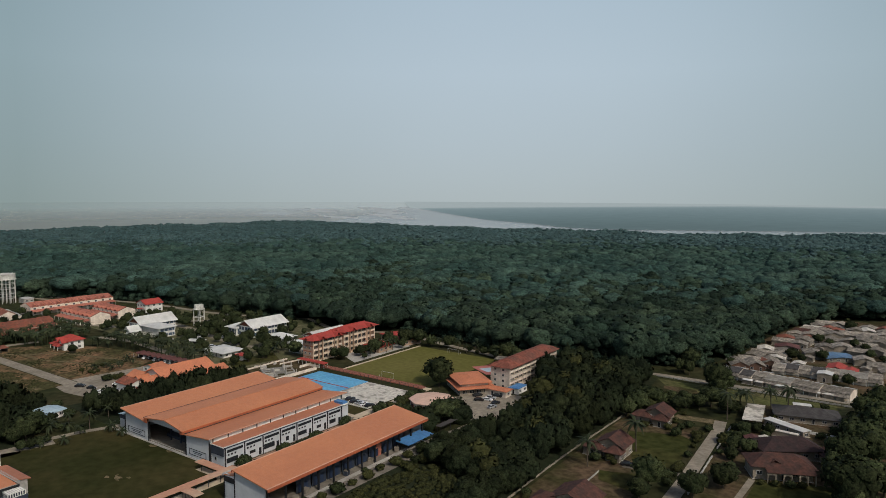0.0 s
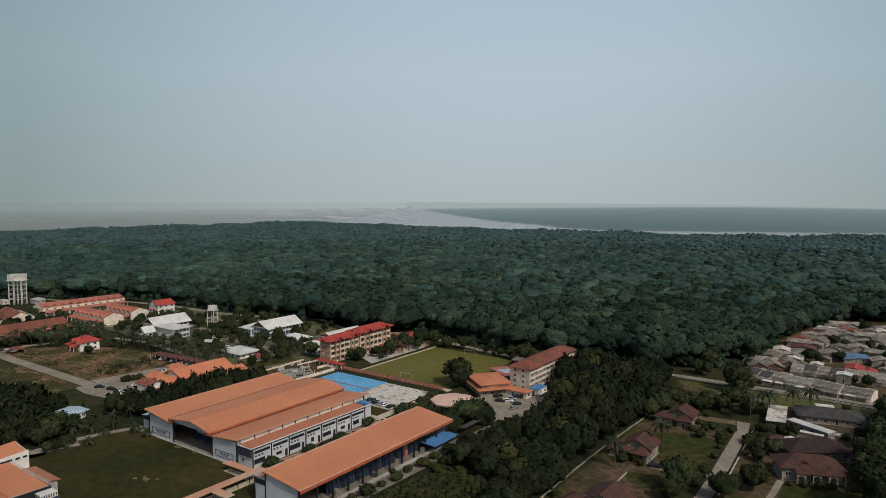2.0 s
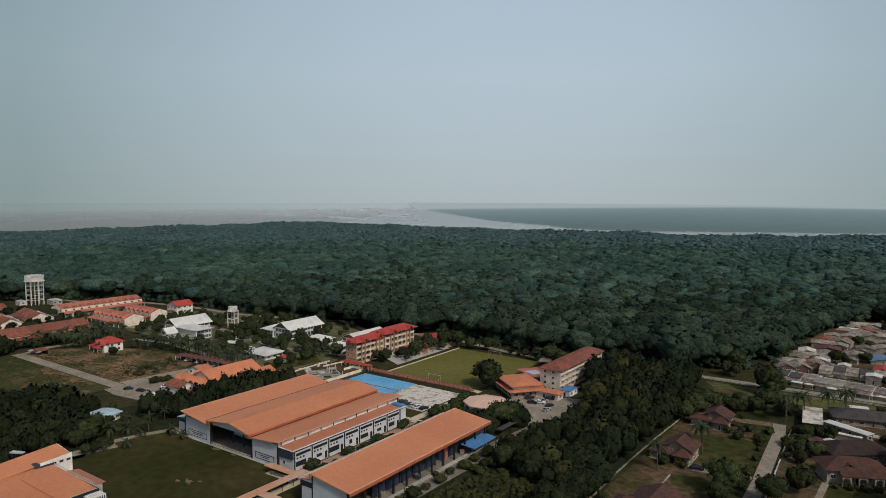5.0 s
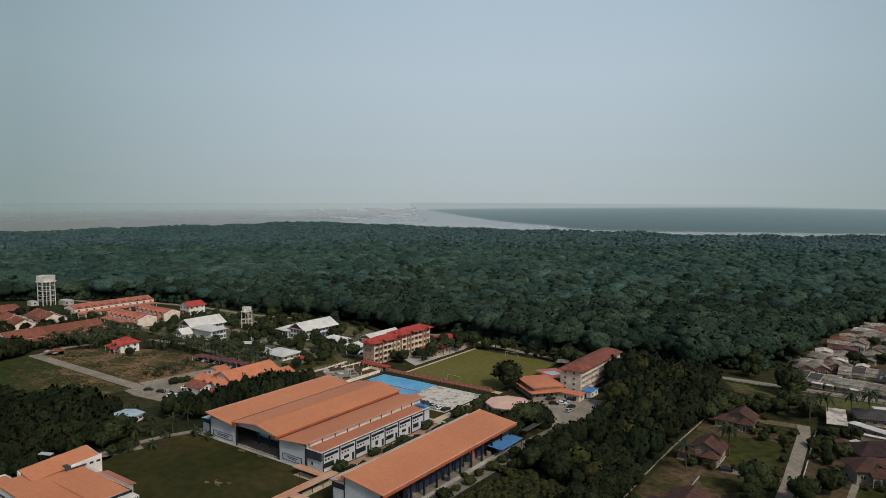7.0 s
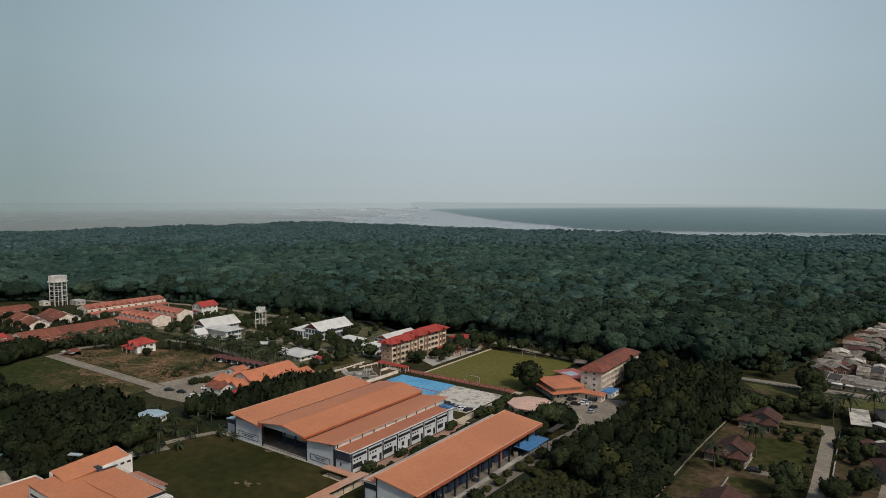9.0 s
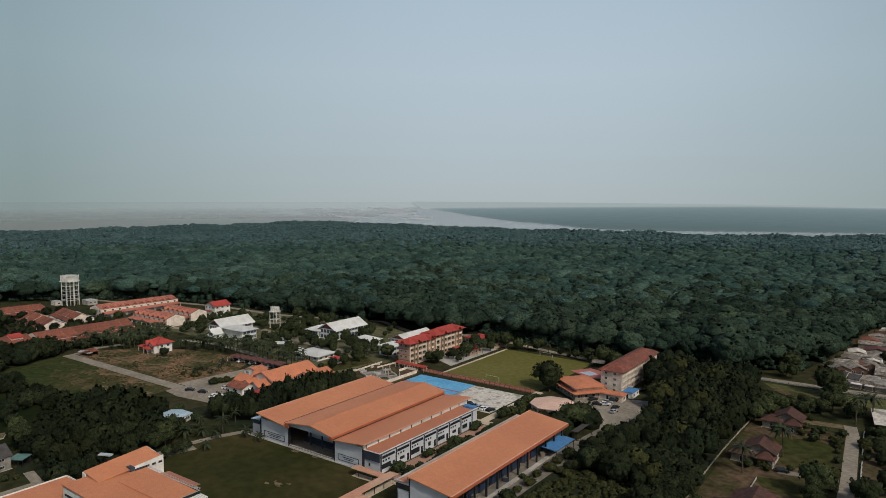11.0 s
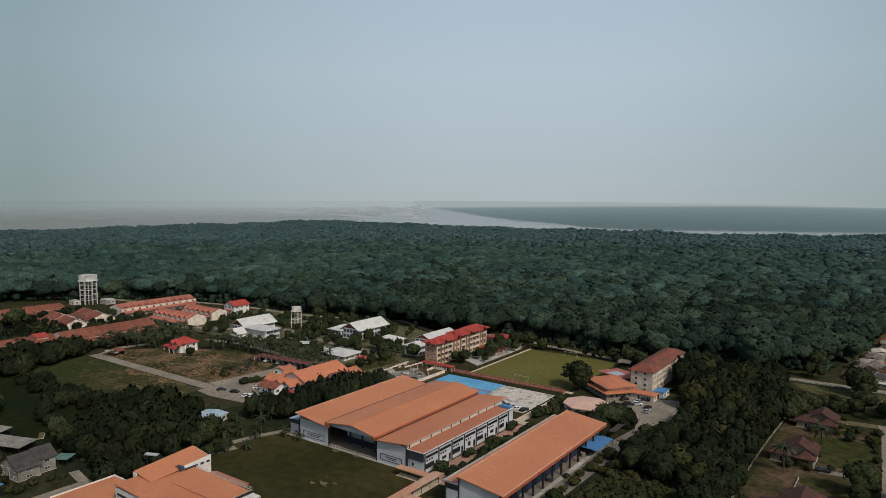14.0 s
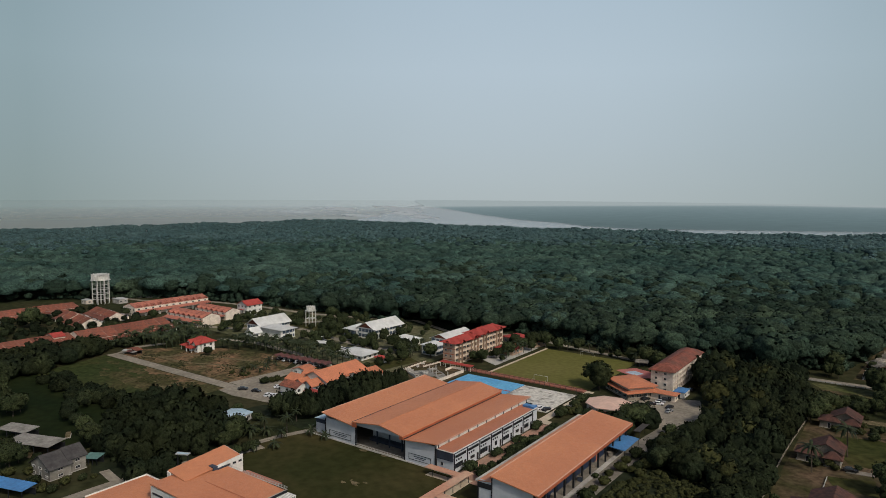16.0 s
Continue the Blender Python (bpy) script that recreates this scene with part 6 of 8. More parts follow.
roadside_stall(-404, 154.5, 4)
house("store", -572, 262, 40, 22, 6, 2.2, "low pale store building at the forest edge", CONCRETE, GREY_ROOF, "gable", 1.4, 1, "store", 0.4)
house("pump_house", -563, 236, 0, 9, 7, 3.4, "small pale pump house by the water tower", CONCRETE, SHEET, "hip", 0.8, 1, "pump house", 0.3)
house("pump_house", -579, 219, 0, 7, 5, 3.0, "small pale pump house by the water tower", HOSTEL_WALL, SHEET, "hip", 0.8, 1, "pump house", 0.3)


def water_tower(x, y, turn, r, h, tank_h, legs, label, levels, tank=0.97, stout=0.0):
    """A round tank on a ring of slim legs braced by ring beams."""
    ob = thing("water_tower", x, y, 0, turn, label, "water tower")
    s, top = 0.025 * r + 0.06 + stout, h - tank_h
    for q, n in ((0.98, legs), (0.45, legs // 2 if levels > 1 else 0)):
        for i in range(n):
            a = 2 * math.pi * (i + 0.5) / n
            cx, cy = r * q * math.cos(a), r * q * math.sin(a)
            part("leg", boxes((cx - s, cy - s, -0.3, cx + s, cy + s, top - 0.3)), TANK, ob)
    for k in range(1, levels + 1):
        z = top * k / (levels + 1)
        ring = [(r * 0.98 * math.cos(2 * math.pi * (i + 0.5) / legs), r * 0.98 * math.sin(2 * math.pi * (i + 0.5) / legs)) for i in range(legs)]
        for i in range(legs):
            (x0, y0), (x1, y1) = ring[i - 1], ring[i]
            L = math.hypot(x1 - x0, y1 - y0)
            px, py = -(y1 - y0) / L * 0.16, (x1 - x0) / L * 0.16
            bm = bmesh.new()
            hexa(bm, [(x0 - px, y0 - py, z), (x1 - px, y1 - py, z), (x1 + px, y1 + py, z), (x0 + px, y0 + py, z), (x0 - px, y0 - py, z + 0.4), (x1 - px, y1 - py, z + 0.4), (x1 + px, y1 + py, z + 0.4), (x0 + px, y0 + py, z + 0.4)])
            part("beam", bm, TANK, ob)
    bm = bmesh.new()
    tube(bm, 0, 0, top, h - 0.4, r * tank, r * tank, 18)
    part("tank", bm, TANK, ob)
    bm = bmesh.new()
    tube(bm, 0, 0, h - 0.4, h, r * tank * 1.03, r * tank * 0.82, 18)
    part("tank_roof", bm, TANK, ob)
    bm = bmesh.new()
    tube(bm, 0, 0, top - 0.3, top, r * 1.13, seg=18)
    part("gallery", bm, TANK, ob)
    for i in range(12):
        a = 2 * math.pi * i / 12
        cx, cy = r * (tank + 0.02) * math.cos(a), r * (tank + 0.02) * math.sin(a)
        part("rib", boxes((cx - 0.18, cy - 0.18, top, cx + 0.18, cy + 0.18, h + 0.25)), TANK, ob)
    part("ladder", boxes((r * 1.02, -0.25, 0, r * 1.02 + 0.06, -0.19, h), (r * 1.02, 0.19, 0, r * 1.02 + 0.06, 0.25, h), *[(r * 1.02, -0.19, z, r * 1.02 + 0.06, 0.19, z + 0.05) for z in np.arange(0.5, h, 0.8)]), FRAME, ob)


water_tower(-572, 226, 20, 6.3, 22.5, 4.2, 8, "tall white concrete water tower on ringed slim legs", 4)
water_tower(-381, 261, 20, 3.3, 13.4, 2.6, 4, "small white water tank on four tall legs", 1, 0.76, 0.07)
clear(-389, 252, -373, 269)


# ---- the orange-roofed office by the lawn ----
def training_centre():
    ob = thing("training_centre", -215, 72, 0, 0, "white flat-fronted building with broad orange roofs and parapets", "building")
    part("wall", boxes((-15.6, -7.5, -0.2, -8.2, 10.4, 8.6), (-14.2, -14, -0.2, 16.5, 5.4, 7.6)), WALL, ob)
    bm = bmesh.new()
    slab(bm, (-16.2, -8.2, 10.0), (-8.0, -8.2, 8.8), (-8.0, 10.6, 10.3), (-16.2, 10.6, 11.5), 0.25)
    part("roof", bm, ORANGE_X, ob)
    bm = bmesh.new()
    slab(bm, (-14.6, -14.8, 8.9), (17.0, -14.8, 8.1), (17.0, 5.4, 8.1), (-14.6, 5.4, 8.9), 0.25)
    part("roof", bm, ORANGE_X, ob)
    part("parapet_cap", boxes((-8.0, 5.42, 8.36, 17.4, 5.75, 8.44), (17.02, -14, 8.31, 17.34, 5.4, 8.38)), CONCRETE, ob)
    part("parapet", boxes((-8.0, 5.45, 6.2, 17.3, 5.7, 8.35), (17.05, -14, 6.2, 17.3, 5.4, 8.3)), BLACK, ob)
    bm = bmesh.new()
    hexa(bm, [(-8.2, 2.0, 0), (-7.9, 2.0, 0), (-7.9, 11, 0), (-8.2, 11, 0), (-8.2, 2.0, 9.9), (-7.9, 2.0, 9.9), (-7.9, 11, 10.6), (-8.2, 11, 10.6)])
    part("stair_wall", bm, WALL, ob)
    bm = bmesh.new()
    hexa(bm, [(-16.2, 10.65, 0), (-8.2, 10.65, 0), (-8.2, 10.95, 0), (-16.2, 10.95, 0), (-16.2, 10.65, 11.3), (-8.2, 10.65, 10.1), (-8.2, 10.95, 10.1), (-16.2, 10.95, 11.3)])
    part("stair_wall", bm, WALL, ob)
    bm = bmesh.new()
    hexa(bm, [(-16.2, -8.5, 0), (-14.6, -8.5, 0), (-14.6, -8.2, 0), (-16.2, -8.2, 0), (-16.2, -8.5, 9.8), (-14.6, -8.5, 9.5), (-14.6, -8.2, 9.5), (-16.2, -8.2, 9.8)])
    part("stair_wall", bm, WALL, ob)
    part("vent_box", boxes((-10.0, 0.6, 8.9, -7.6, 2.0, 9.9), (-7.85, 2.0, 8.4, -7.6, 5.4, 9.2)), NAVY, ob)
    part("lean_to_wall", boxes((-7.6, 5.72, -0.2, 6.8, 12.0, 4.7)), CONCRETE, ob)
    bm = bmesh.new()
    slab(bm, (-7.8, 5.72, 6.1), (7.3, 5.72, 6.1), (7.3, 12.7, 5.0), (-7.8, 12.7, 5.0), 0.2)
    part("lean_to_roof", bm, ANNEX_ROOF, ob)
    part("lean_to_gutter", boxes((-7.8, 12.72, 4.75, 7.3, 12.9, 4.95)), BLACK, ob)
    part("railing", boxes((-7.8, 5.9, 8.9, 17.2, 5.96, 8.96), (-7.8, 5.9, 8.66, 17.2, 5.96, 8.7), *[(x, 5.88, 8.0, x + 0.06, 5.98, 8.9) for x in np.arange(-7.8, 17.2, 1.25)]), FRAME, ob)
    part("ridge_line", boxes((-14.0, -4.7, 8.52, 16.6, -4.45, 8.64)), ORANGE_TILE, ob)
    for x in (-9.6, -7.6, -5.6):
        window(ob, -7.9, x + 15.5, 8.9, 90, 1.3, 0.8, 0)
    part("sign_bar", boxes((-13.4, -14.72, 6.2, -8.5, -14.6, 6.7), (-7.6, -14.72, 5.6, 3.0, -14.6, 6.2)), BLACK, ob)
    for x in (-12, -9, -6, -3, 0, 3):
        window(ob, x, -14.6, 4.0, 0, 1.8, 1.2, 1)
    part("front_wall", boxes((-14.4, -14.6, -0.2, 16.6, -14.0, 8.1)), WALL, ob)
    bm = bmesh.new()
    slab(bm, (-31, -24, 3.9), (-16, -24, 4.2), (-16, -6, 4.2), (-31, -6, 3.9), 0.2)
    part("porch_roof", bm, ORANGE_X, ob)
    part("porch_kerb", boxes((-31.2, -24, 3.6, -30.95, -5.8, 4.25), (-31, -5.98, 3.6, -16, -5.75, 4.35)), WALL, ob)
    for x in (-30.4, -23.5, -16.6):
        for y in (-23, -15, -6.6):
            part("porch_post", boxes((x - 0.2, y - 0.2, -0.2, x + 0.2, y + 0.2, 3.9)), WALL, ob)
    clear(-247, 46, -199, 92)
    t = thing("roof_unit", -196.0, 75.6, 0, 0, "white louvred plant box on dark stand beside the parapet", "plant unit")
    part("stand", boxes((-1.8, -2.6, -0.1, 1.8, 2.6, 6.3)), NAVY, t)
    part("unit", boxes((-1.5, -2.2, 6.3, 1.5, 2.2, 7.6)), WALL, t)
    for k in range(7):
        part("louvre", boxes((1.5, -2.0 + 0.6 * k, 6.45, 1.53, -1.65 + 0.6 * k, 7.4)), NAVY, t)
    for k in range(5):
        part("louvre", boxes((-1.35 + 0.56 * k, -2.23, 6.45, -1.0 + 0.56 * k, -2.2, 7.4)), NAVY, t)
    part("cover_bars", boxes(*[(-1.5, y, 7.6, 1.5, y + 0.12, 7.68) for y in np.arange(-2.2, 2.2, 0.6)]), FRAME, t)
    t = thing("sign_board", -243.4, 76.6, 1.7, 25, "pale lit billboard panel raised on posts", "billboard")
    part("board", boxes((-1.9, -0.6, 6.0, 1.9, 0.6, 6.2)), PALE_BLUE, t)
    part("board_trim", boxes((-2.1, -0.78, 5.9, 2.1, -0.61, 6.25), (-2.1, 0.61, 5.9, 2.1, 0.78, 6.25), (-2.1, -0.6, 5.9, -1.92, 0.6, 6.25), (1.92, -0.6, 5.9, 2.1, 0.6, 6.25)), SHEET, t)
    for s in (-1.7, 1.7):
        part("post", boxes((s - 0.12, -0.12, -1.9, s + 0.12, 0.12, 5.99)), BLACK, t)


training_centre()
house("house", -279.0, 54.2, 3, 10.8, 6.4, 3.9, "grey rendered two-storey house with dark slate gables", GREY_RENDER, DARK_ROOF, "gable", 3.1, 2, "house", 0.6)
house("house_wing", -279.2, 60.2, 3, 8.2, 5.4, 4.7, "raised rear wing with dark slate roof", GREY_RENDER, DARK_ROOF, "gable", 2.7, 2, "house", 0.5)


def canopy_shed(x, y, turn, w, d, h, roof, label):
    """A thin roof on posts, open at the sides, things stored beneath."""
    ob = thing("open_shed", x, y, 0, turn, label, "shed", "open sheds")
    bm = bmesh.new()
    slab(bm, (-w / 2, -d / 2, h), (w / 2, -d / 2, h + 0.3), (w / 2, d / 2, h + 0.8), (-w / 2, d / 2, h + 0.5), 0.14)
    part("roof", bm, roof, ob)
    for px in np.linspace(-w / 2 + 0.4, w / 2 - 0.4, 4):
        for py in (-d / 2 + 0.4, d / 2 - 0.4):
            part("post", boxes((px - 0.1, py - 0.1, -0.1, px + 0.1, py + 0.1, h)), BLACK, ob)
    # Black wall added to stand in for the shade under the roof.
    part("back_wall", boxes((-w / 2 + 0.4, d / 2 - 0.5, -0.1, w / 2 - 0.4, d / 2 - 0.35, h - 0.6)), BLACK, ob)


canopy_shed(-175.4, 293.4, 8, 6.5, 5.5, 2.3, GREY_ROOF, "small open shelter with a grey roof by the road")
canopy_shed(-334, 226, 20, 11, 4.5, 2.5, WHITE_ROOF, "open car shelter with a thin white roof")
canopy_shed(-276.5, 66.2, 25, 5.5, 4.0, 2.2, TEAL_ROOF, "small open canopy with a pale green roof")
canopy_shed(-302.5, 60, 18, 19, 7.5, 3.4, GREY_RENDER, "open shed with a grey metal roof on posts")
canopy_shed(-320, 62, 15, 14, 6, 3.4, GREY_RENDER, "open shed with a grey metal roof on posts")
canopy_shed(-275, 40.5, 15, 17, 5, 2.6, BLUE_ROOF, "low open shed with a bright blue roof")
flat("yard_4", [(-324, 54), (-292, 56), (-290, 66), (-326, 70)], 0.05, YARD, "dark trodden yard by the sheds", "yard")
# Unidentified pale slab, built as a tiny gabled block.
house("hut", -308, 73.4, -30, 5, 1.4, 0.7, "low pale slab lying in the field", VILLA_WALL, SAND, "gable", 0.3, 1, "trough", 0.1, wins=False)
for r_ in ((-286, 46, -268, 69), (-326, 54, -292, 68), (-290, 34, -262, 46), (-249, 50, -238, 108), (-312, 74, -296, 86)):
    clear(*r_)

# ---- villas and village ----
def villa(x, y, turn, w, d, label, h=5.0, tile=None):
    tile = tile or VILLA_TILE
    house("villa", x, y, turn, w, d, h, label, VILLA_WALL, tile, "gable", 2.4, 2, "villa", 0.9)
    c, s = math.cos(radians(turn)), math.sin(radians(turn))
    for dx, dy, ww, dd in ((-w * 0.55, -d * 0.45, w * 0.7, d * 0.6), (w * 0.25, -d * 0.62, w * 0.5, d * 0.4)):
        house("villa_wing", x + c * dx - s * dy, y + s * dx + c * dy, turn, ww, dd, 2.8, "low brown-tiled wing of the villa with pale posts", VILLA_WALL, tile, "hip", 1.9, 1, "villa", 0.8)
    clear(x - w * 0.9, y - d * 0.9, x + w * 0.9, y + d * 0.9)


def wide_villa(x, y, turn, w, d, h, label, tile):
    """A wide villa under one hipped roof, with a porch of arched bays along its front."""
    ob = house("villa", x, y, turn, w, d, h, label, VILLA_WALL, tile, "hip", 2.8, 1, "villa", 1.1)
    bm = bmesh.new()
    slab(bm, (-w * 0.32, -d / 2 - 3.2, h - 0.7), (w * 0.5, -d / 2 - 3.2, h - 0.7), (w * 0.5, -d / 2 - 0.8, h + 0.25), (-w * 0.32, -d / 2 - 0.8, h + 0.25), 0.15)
    part("porch_roof", bm, tile, ob)
    for i in range(7):
        px = -w * 0.3 + w * 0.79 * i / 6
        part("porch_post", boxes((px - 0.14, -d / 2 - 3.0, -0.1, px + 0.14, -d / 2 - 2.72, h - 0.8)), VILLA_WALL, ob)
        if i < 6 and i % 2 == 0:
            bm = bmesh.new()
            span = w * 0.79 / 6
            for k in range(6):
                a0, a1 = math.pi * k / 6, math.pi * (k + 1) / 6
                u0, u1 = px + span / 2 - span * 0.45 * math.cos(a0), px + span / 2 - span * 0.45 * math.cos(a1)
                z0, z1 = h - 2.2 + 0.9 * math.sin(a0), h - 2.2 + 0.9 * math.sin(a1)
                hexa(bm, [(u0, -d / 2 - 2.95, z0), (u1, -d / 2 - 2.95, z1), (u1, -d / 2 - 2.77, z1), (u0, -d / 2 - 2.77, z0), (u0, -d / 2 - 2.95, h - 0.8), (u1, -d / 2 - 2.95, h - 0.8), (u1, -d / 2 - 2.77, h - 0.8), (u0, -d / 2 - 2.77, h - 0.8)])
            part("arch", bm, VILLA_WALL, ob)
    bm = gable_roof(3.0, 2.6, h + 1.0, 0.9, 0.3, 0.12)
    g = part("dormer", bm, tile, ob)
    g.matrix_basis = pose(-w * 0.12, -d * 0.28, 0)
    clear(x - w * 0.6, y - d * 0.9, x + w * 0.6, y + d * 0.7)


VILLA_RED = mat("dull_red_villa_tile", (0.078, 0.034, 0.025), (0.040, 0.024, 0.020), 0.4, 1.2, 0.35, 0.9, bump=0.4, each=0.15)
VILLA_DARK = mat("blackened_villa_tile", (0.040, 0.022, 0.021), (0.024, 0.017, 0.017), 0.4, 1.2, 0.35, 0.9, bump=0.4)
villa(-84.5, 213, 0, 9, 9, "two-storey villa with old brown tiled roofs", 4.4, VILLA_RED)
villa(-82.5, 253, 0, 9, 8, "villa with dull red-brown roof among trees", 4.2, VILLA_RED)
villa(-78, 168.5, 0, 11, 10, "red-brown-roofed villa beside a drive", 4.0, VILLA_RED)
wide_villa(-36.8, 226, 26, 17, 9, 4.2, "wide pale villa with weathered red-brown roof and arched porch", VILLA_RED)
house("villa", -37.5, 245, 35, 19, 10, 3.4, "old villa with a blackened tile roof", VILLA_WALL, VILLA_DARK, "hip", 3.0, 1, "villa", 1.0)
house("villa_wing", -24.5, 246, 35, 6, 6, 3.0, "small red-brown wing beside the old villa", VILLA_WALL, VILLA_RED, "gable", 1.6, 1, "villa", 0.6)
house("garage", -48, 247.5, 25, 5, 5, 2.6, "garage with a dull red roof", VILLA_WALL, MAROON, "gable", 0.8, 1, "garage", 0.4, wins=False)
house("carport", -44.3, 249.5, 25, 4.5, 4.5, 2.7, "carport with a white metal roof", VILLA_WALL, PALE_CONC, "gable", 0.6, 1, "garage", 0.4, wins=False)
t = thing("village_hall", -53.6, 276.3, 0, 7, "low open hall with a pale grey-white metal roof", "hall")
bm = bmesh.new()
slab(bm, (-3.4, -10, 2.8), (3.4, -10, 2.9), (3.4, 10.5, 3.3), (-3.4, 10.5, 3.2), 0.14)
part("roof", bm, PALE_CONC, t)
for x in (-3.0, 3.0):
    for y in (-9.4, -3, 3.4, 9.8):
        part("post", boxes((x - 0.1, y - 0.1, -0.1, x + 0.1, y + 0.1, 2.85)), BLACK, t)
part("back_wall", boxes((-3.1, 9.2, -0.1, 3.1, 9.4, 2.9)), VILLA_WALL, t)
house("long_shed_small", -41.4, 270, -28, 16, 3.6, 2.6, "low shed with a white metal roof", VILLA_WALL, WHITE_ROOF, "hip", 0.4, 1, "shed", 0.4)
house("lean_to_shed", -41, 263, -6, 9, 1.8, 2.0, "narrow lean-to with a pale roof", VILLA_WALL, PALE_CONC, "hip", 0.3, 1, "shed", 0.2, wins=False)
house("house", -37.5, 289.5, 14, 22, 12, 2.5, "broad house with dark slate hipped roof", VILLA_WALL, DARK_ROOF, "hip", 2.2, 1)
house("lean_to_shed", -40, 297.5, 14, 6, 3, 3.2, "lean-to with a white metal roof", VILLA_WALL, WHITE_ROOF, "hip", 0.4, 1, "shed", 0.3, wins=False)
flat("bare_patch", [(-96, 302), (-90, 304), (-82, 303), (-80, 298), (-88, 296.5), (-95, 298)], 0.1, YARD, "bare brown earth beside the verge", "ground", 0.08)
for r_ in ((-151, 215, -128, 252), (-59, 263, -31, 300), (-52, 243, -20, 256), (-94, 296, -82, 304)):
    clear(*r_)
# front rows, low and tightly packed
row_of(10, -78.5, 338.6, 5.65, -1.0, -100, 11, 5.8, 2.8, "old terraced cottage with grey corrugated roof", HOSTEL_WALL, GREY_ROOF, 1.3, 1, "front village row", "cottage", 0.25)
row_of(8, -58, 360.5, 5.6, 0.15, -90, 11, 5.6, 2.8, "old terraced cottage with grey corrugated roof", HOSTEL_WALL, GREY_ROOF, 1.3, 1, "second village row", "cottage", 0.25)
house("house", -35.6, 376, 0, 7, 11, 2.6, "house with a bright red metal roof", VILLA_WALL, RED, "gable", 1.2, 1)
house("house_wing", -29.5, 373, 0, 5, 9, 2.4, "red-roofed wing of the village house", VILLA_WALL, RED, "gable", 0.8, 1)
house("house", -38, 404, 30, 15, 11, 2.1, "low house with a faded blue metal roof", VILLA_WALL, BLUE_OLD, "gable", 0.8, 1)
house("house", -62.5, 409, 8, 11, 8, 3.0, "village house with a dull maroon roof", VILLA_WALL, MAROON, "gable", 1.2, 1)
house("cottage", -38.2, 354.5, 0, 6, 6, 3.9, "cottage with a white metal roof", VILLA_WALL, WHITE_ROOF, "gable", 0.5, 1, "cottage", 0.3)
house("lean_to_shed", -45, 329.3, -10, 8, 3.2, 2.8, "lean-to with a white metal roof before the row", VILLA_WALL, WHITE_ROOF, "hip", 0.4, 1, "shed", 0.2, wins=False)
clear(-70, 402, -56, 416)
clear(-48, 366, -25, 412)
for x, y, a in ((-76.5, 355.5, 24), (-69.5, 359, 20), (-64, 368, 15)):
    house("village_house", x, y, a, 8, 12, 3.0, "village house with a brown gable under grey roof", BRICK, GREY_ROOF, "gable", 1.7, 1, "house", 0.5, "village houses")
vr = random.Random(4)
spots = []
for i, y in enumerate(np.arange(370, 502, 9.2)):
    left, right = np.interp(y, (350, 422, 465, 500), (-79, -72, -67, -57)), np.interp(y, (350, 400, 440, 465, 500), (-61, -58, -55, -47, -44))
    for x in np.arange(left + 4, right, 8.2):
        if not (-72 < x < -54 and 402 < y < 416):
            spots.append((x + vr.uniform(-1.2, 1.2), y + vr.uniform(-1.5, 1.5)))
spots += [(x, y) for x in (-30, -21.5, -13, -4) for y in (452, 463, 474, 486, 498)] + [(-14, 380), (-12, 398), (-14, 420), (-6, 410), (-8, 436), (4, 440), (-20, 392), (-4, 388), (-46, 424), (-38, 428), (-30, 422), (-22, 428), (-46, 446), (-36, 448), (-27, 440), (-49, 402), (-26, 400), (-46, 462), (-38, 470), (-46, 478), (-36, 484)]
for i, (x, y) in enumerate(spots):
    roof = vr.choice((GREY_ROOF,) * 9 + (PALE_CONC, BROWN_TILE, VILLA_RED))
    lab = {"grey_asbestos_roof": "old village house with grey corrugated roof", "pale_worn_concrete_slab": "village house with pale worn roof"}.get(roof.name, "village house with weathered red-brown roof")
    house("village_house", x, y, vr.uniform(-10, 16) + (90 if i % 4 == 0 else 0), vr.uniform(7.5, 10), vr.uniform(8, 11), vr.uniform(2.5, 3.2), lab, VILLA_WALL, roof, "gable", vr.uniform(0.9, 1.5), 1, "house", 0.4, "village houses", wins=i < 14)
    clear(x - 4, y - 4, x + 4, y + 4, 0)
for i in range(9):
    x = -66 + i * 4.6 + vr.uniform(-1, 1)
    house("hut", x, 328.5 - (x + 66) * 0.13 + vr.uniform(-0.5, 0.5), vr.uniform(-14, -4), vr.uniform(3, 5), vr.uniform(2.0, 2.6), 1.9, "small lean-to hut with pale metal roof", VILLA_WALL, (WHITE_ROOF, PALE_CONC, GREY_ROOF)[i % 3], "hip", 0.4, 1, "hut", 0.25, "lean-to huts", wins=False)
clear(-82, 318, -20, 346)
t = thing("garden_wall", 0, 0, 0, 0, "long stained boundary wall between garden and grove", "wall")
for i, y in enumerate(np.arange(150, 252, 4.0)):
    x = -95.5 - 1.2 * math.sin((y - 150) / 102 * 3.1)
    part("wall_panel", boxes((x - 0.1, y, -0.2, x + 0.1, y + 3.7, 0.45 + 0.2 * (i % 3 == 0))), VILLA_WALL, t)
    part("pier", boxes((x - 0.2, y + 3.7, -0.2, x + 0.2, y + 4.0, 0.7)), VILLA_WALL, t)
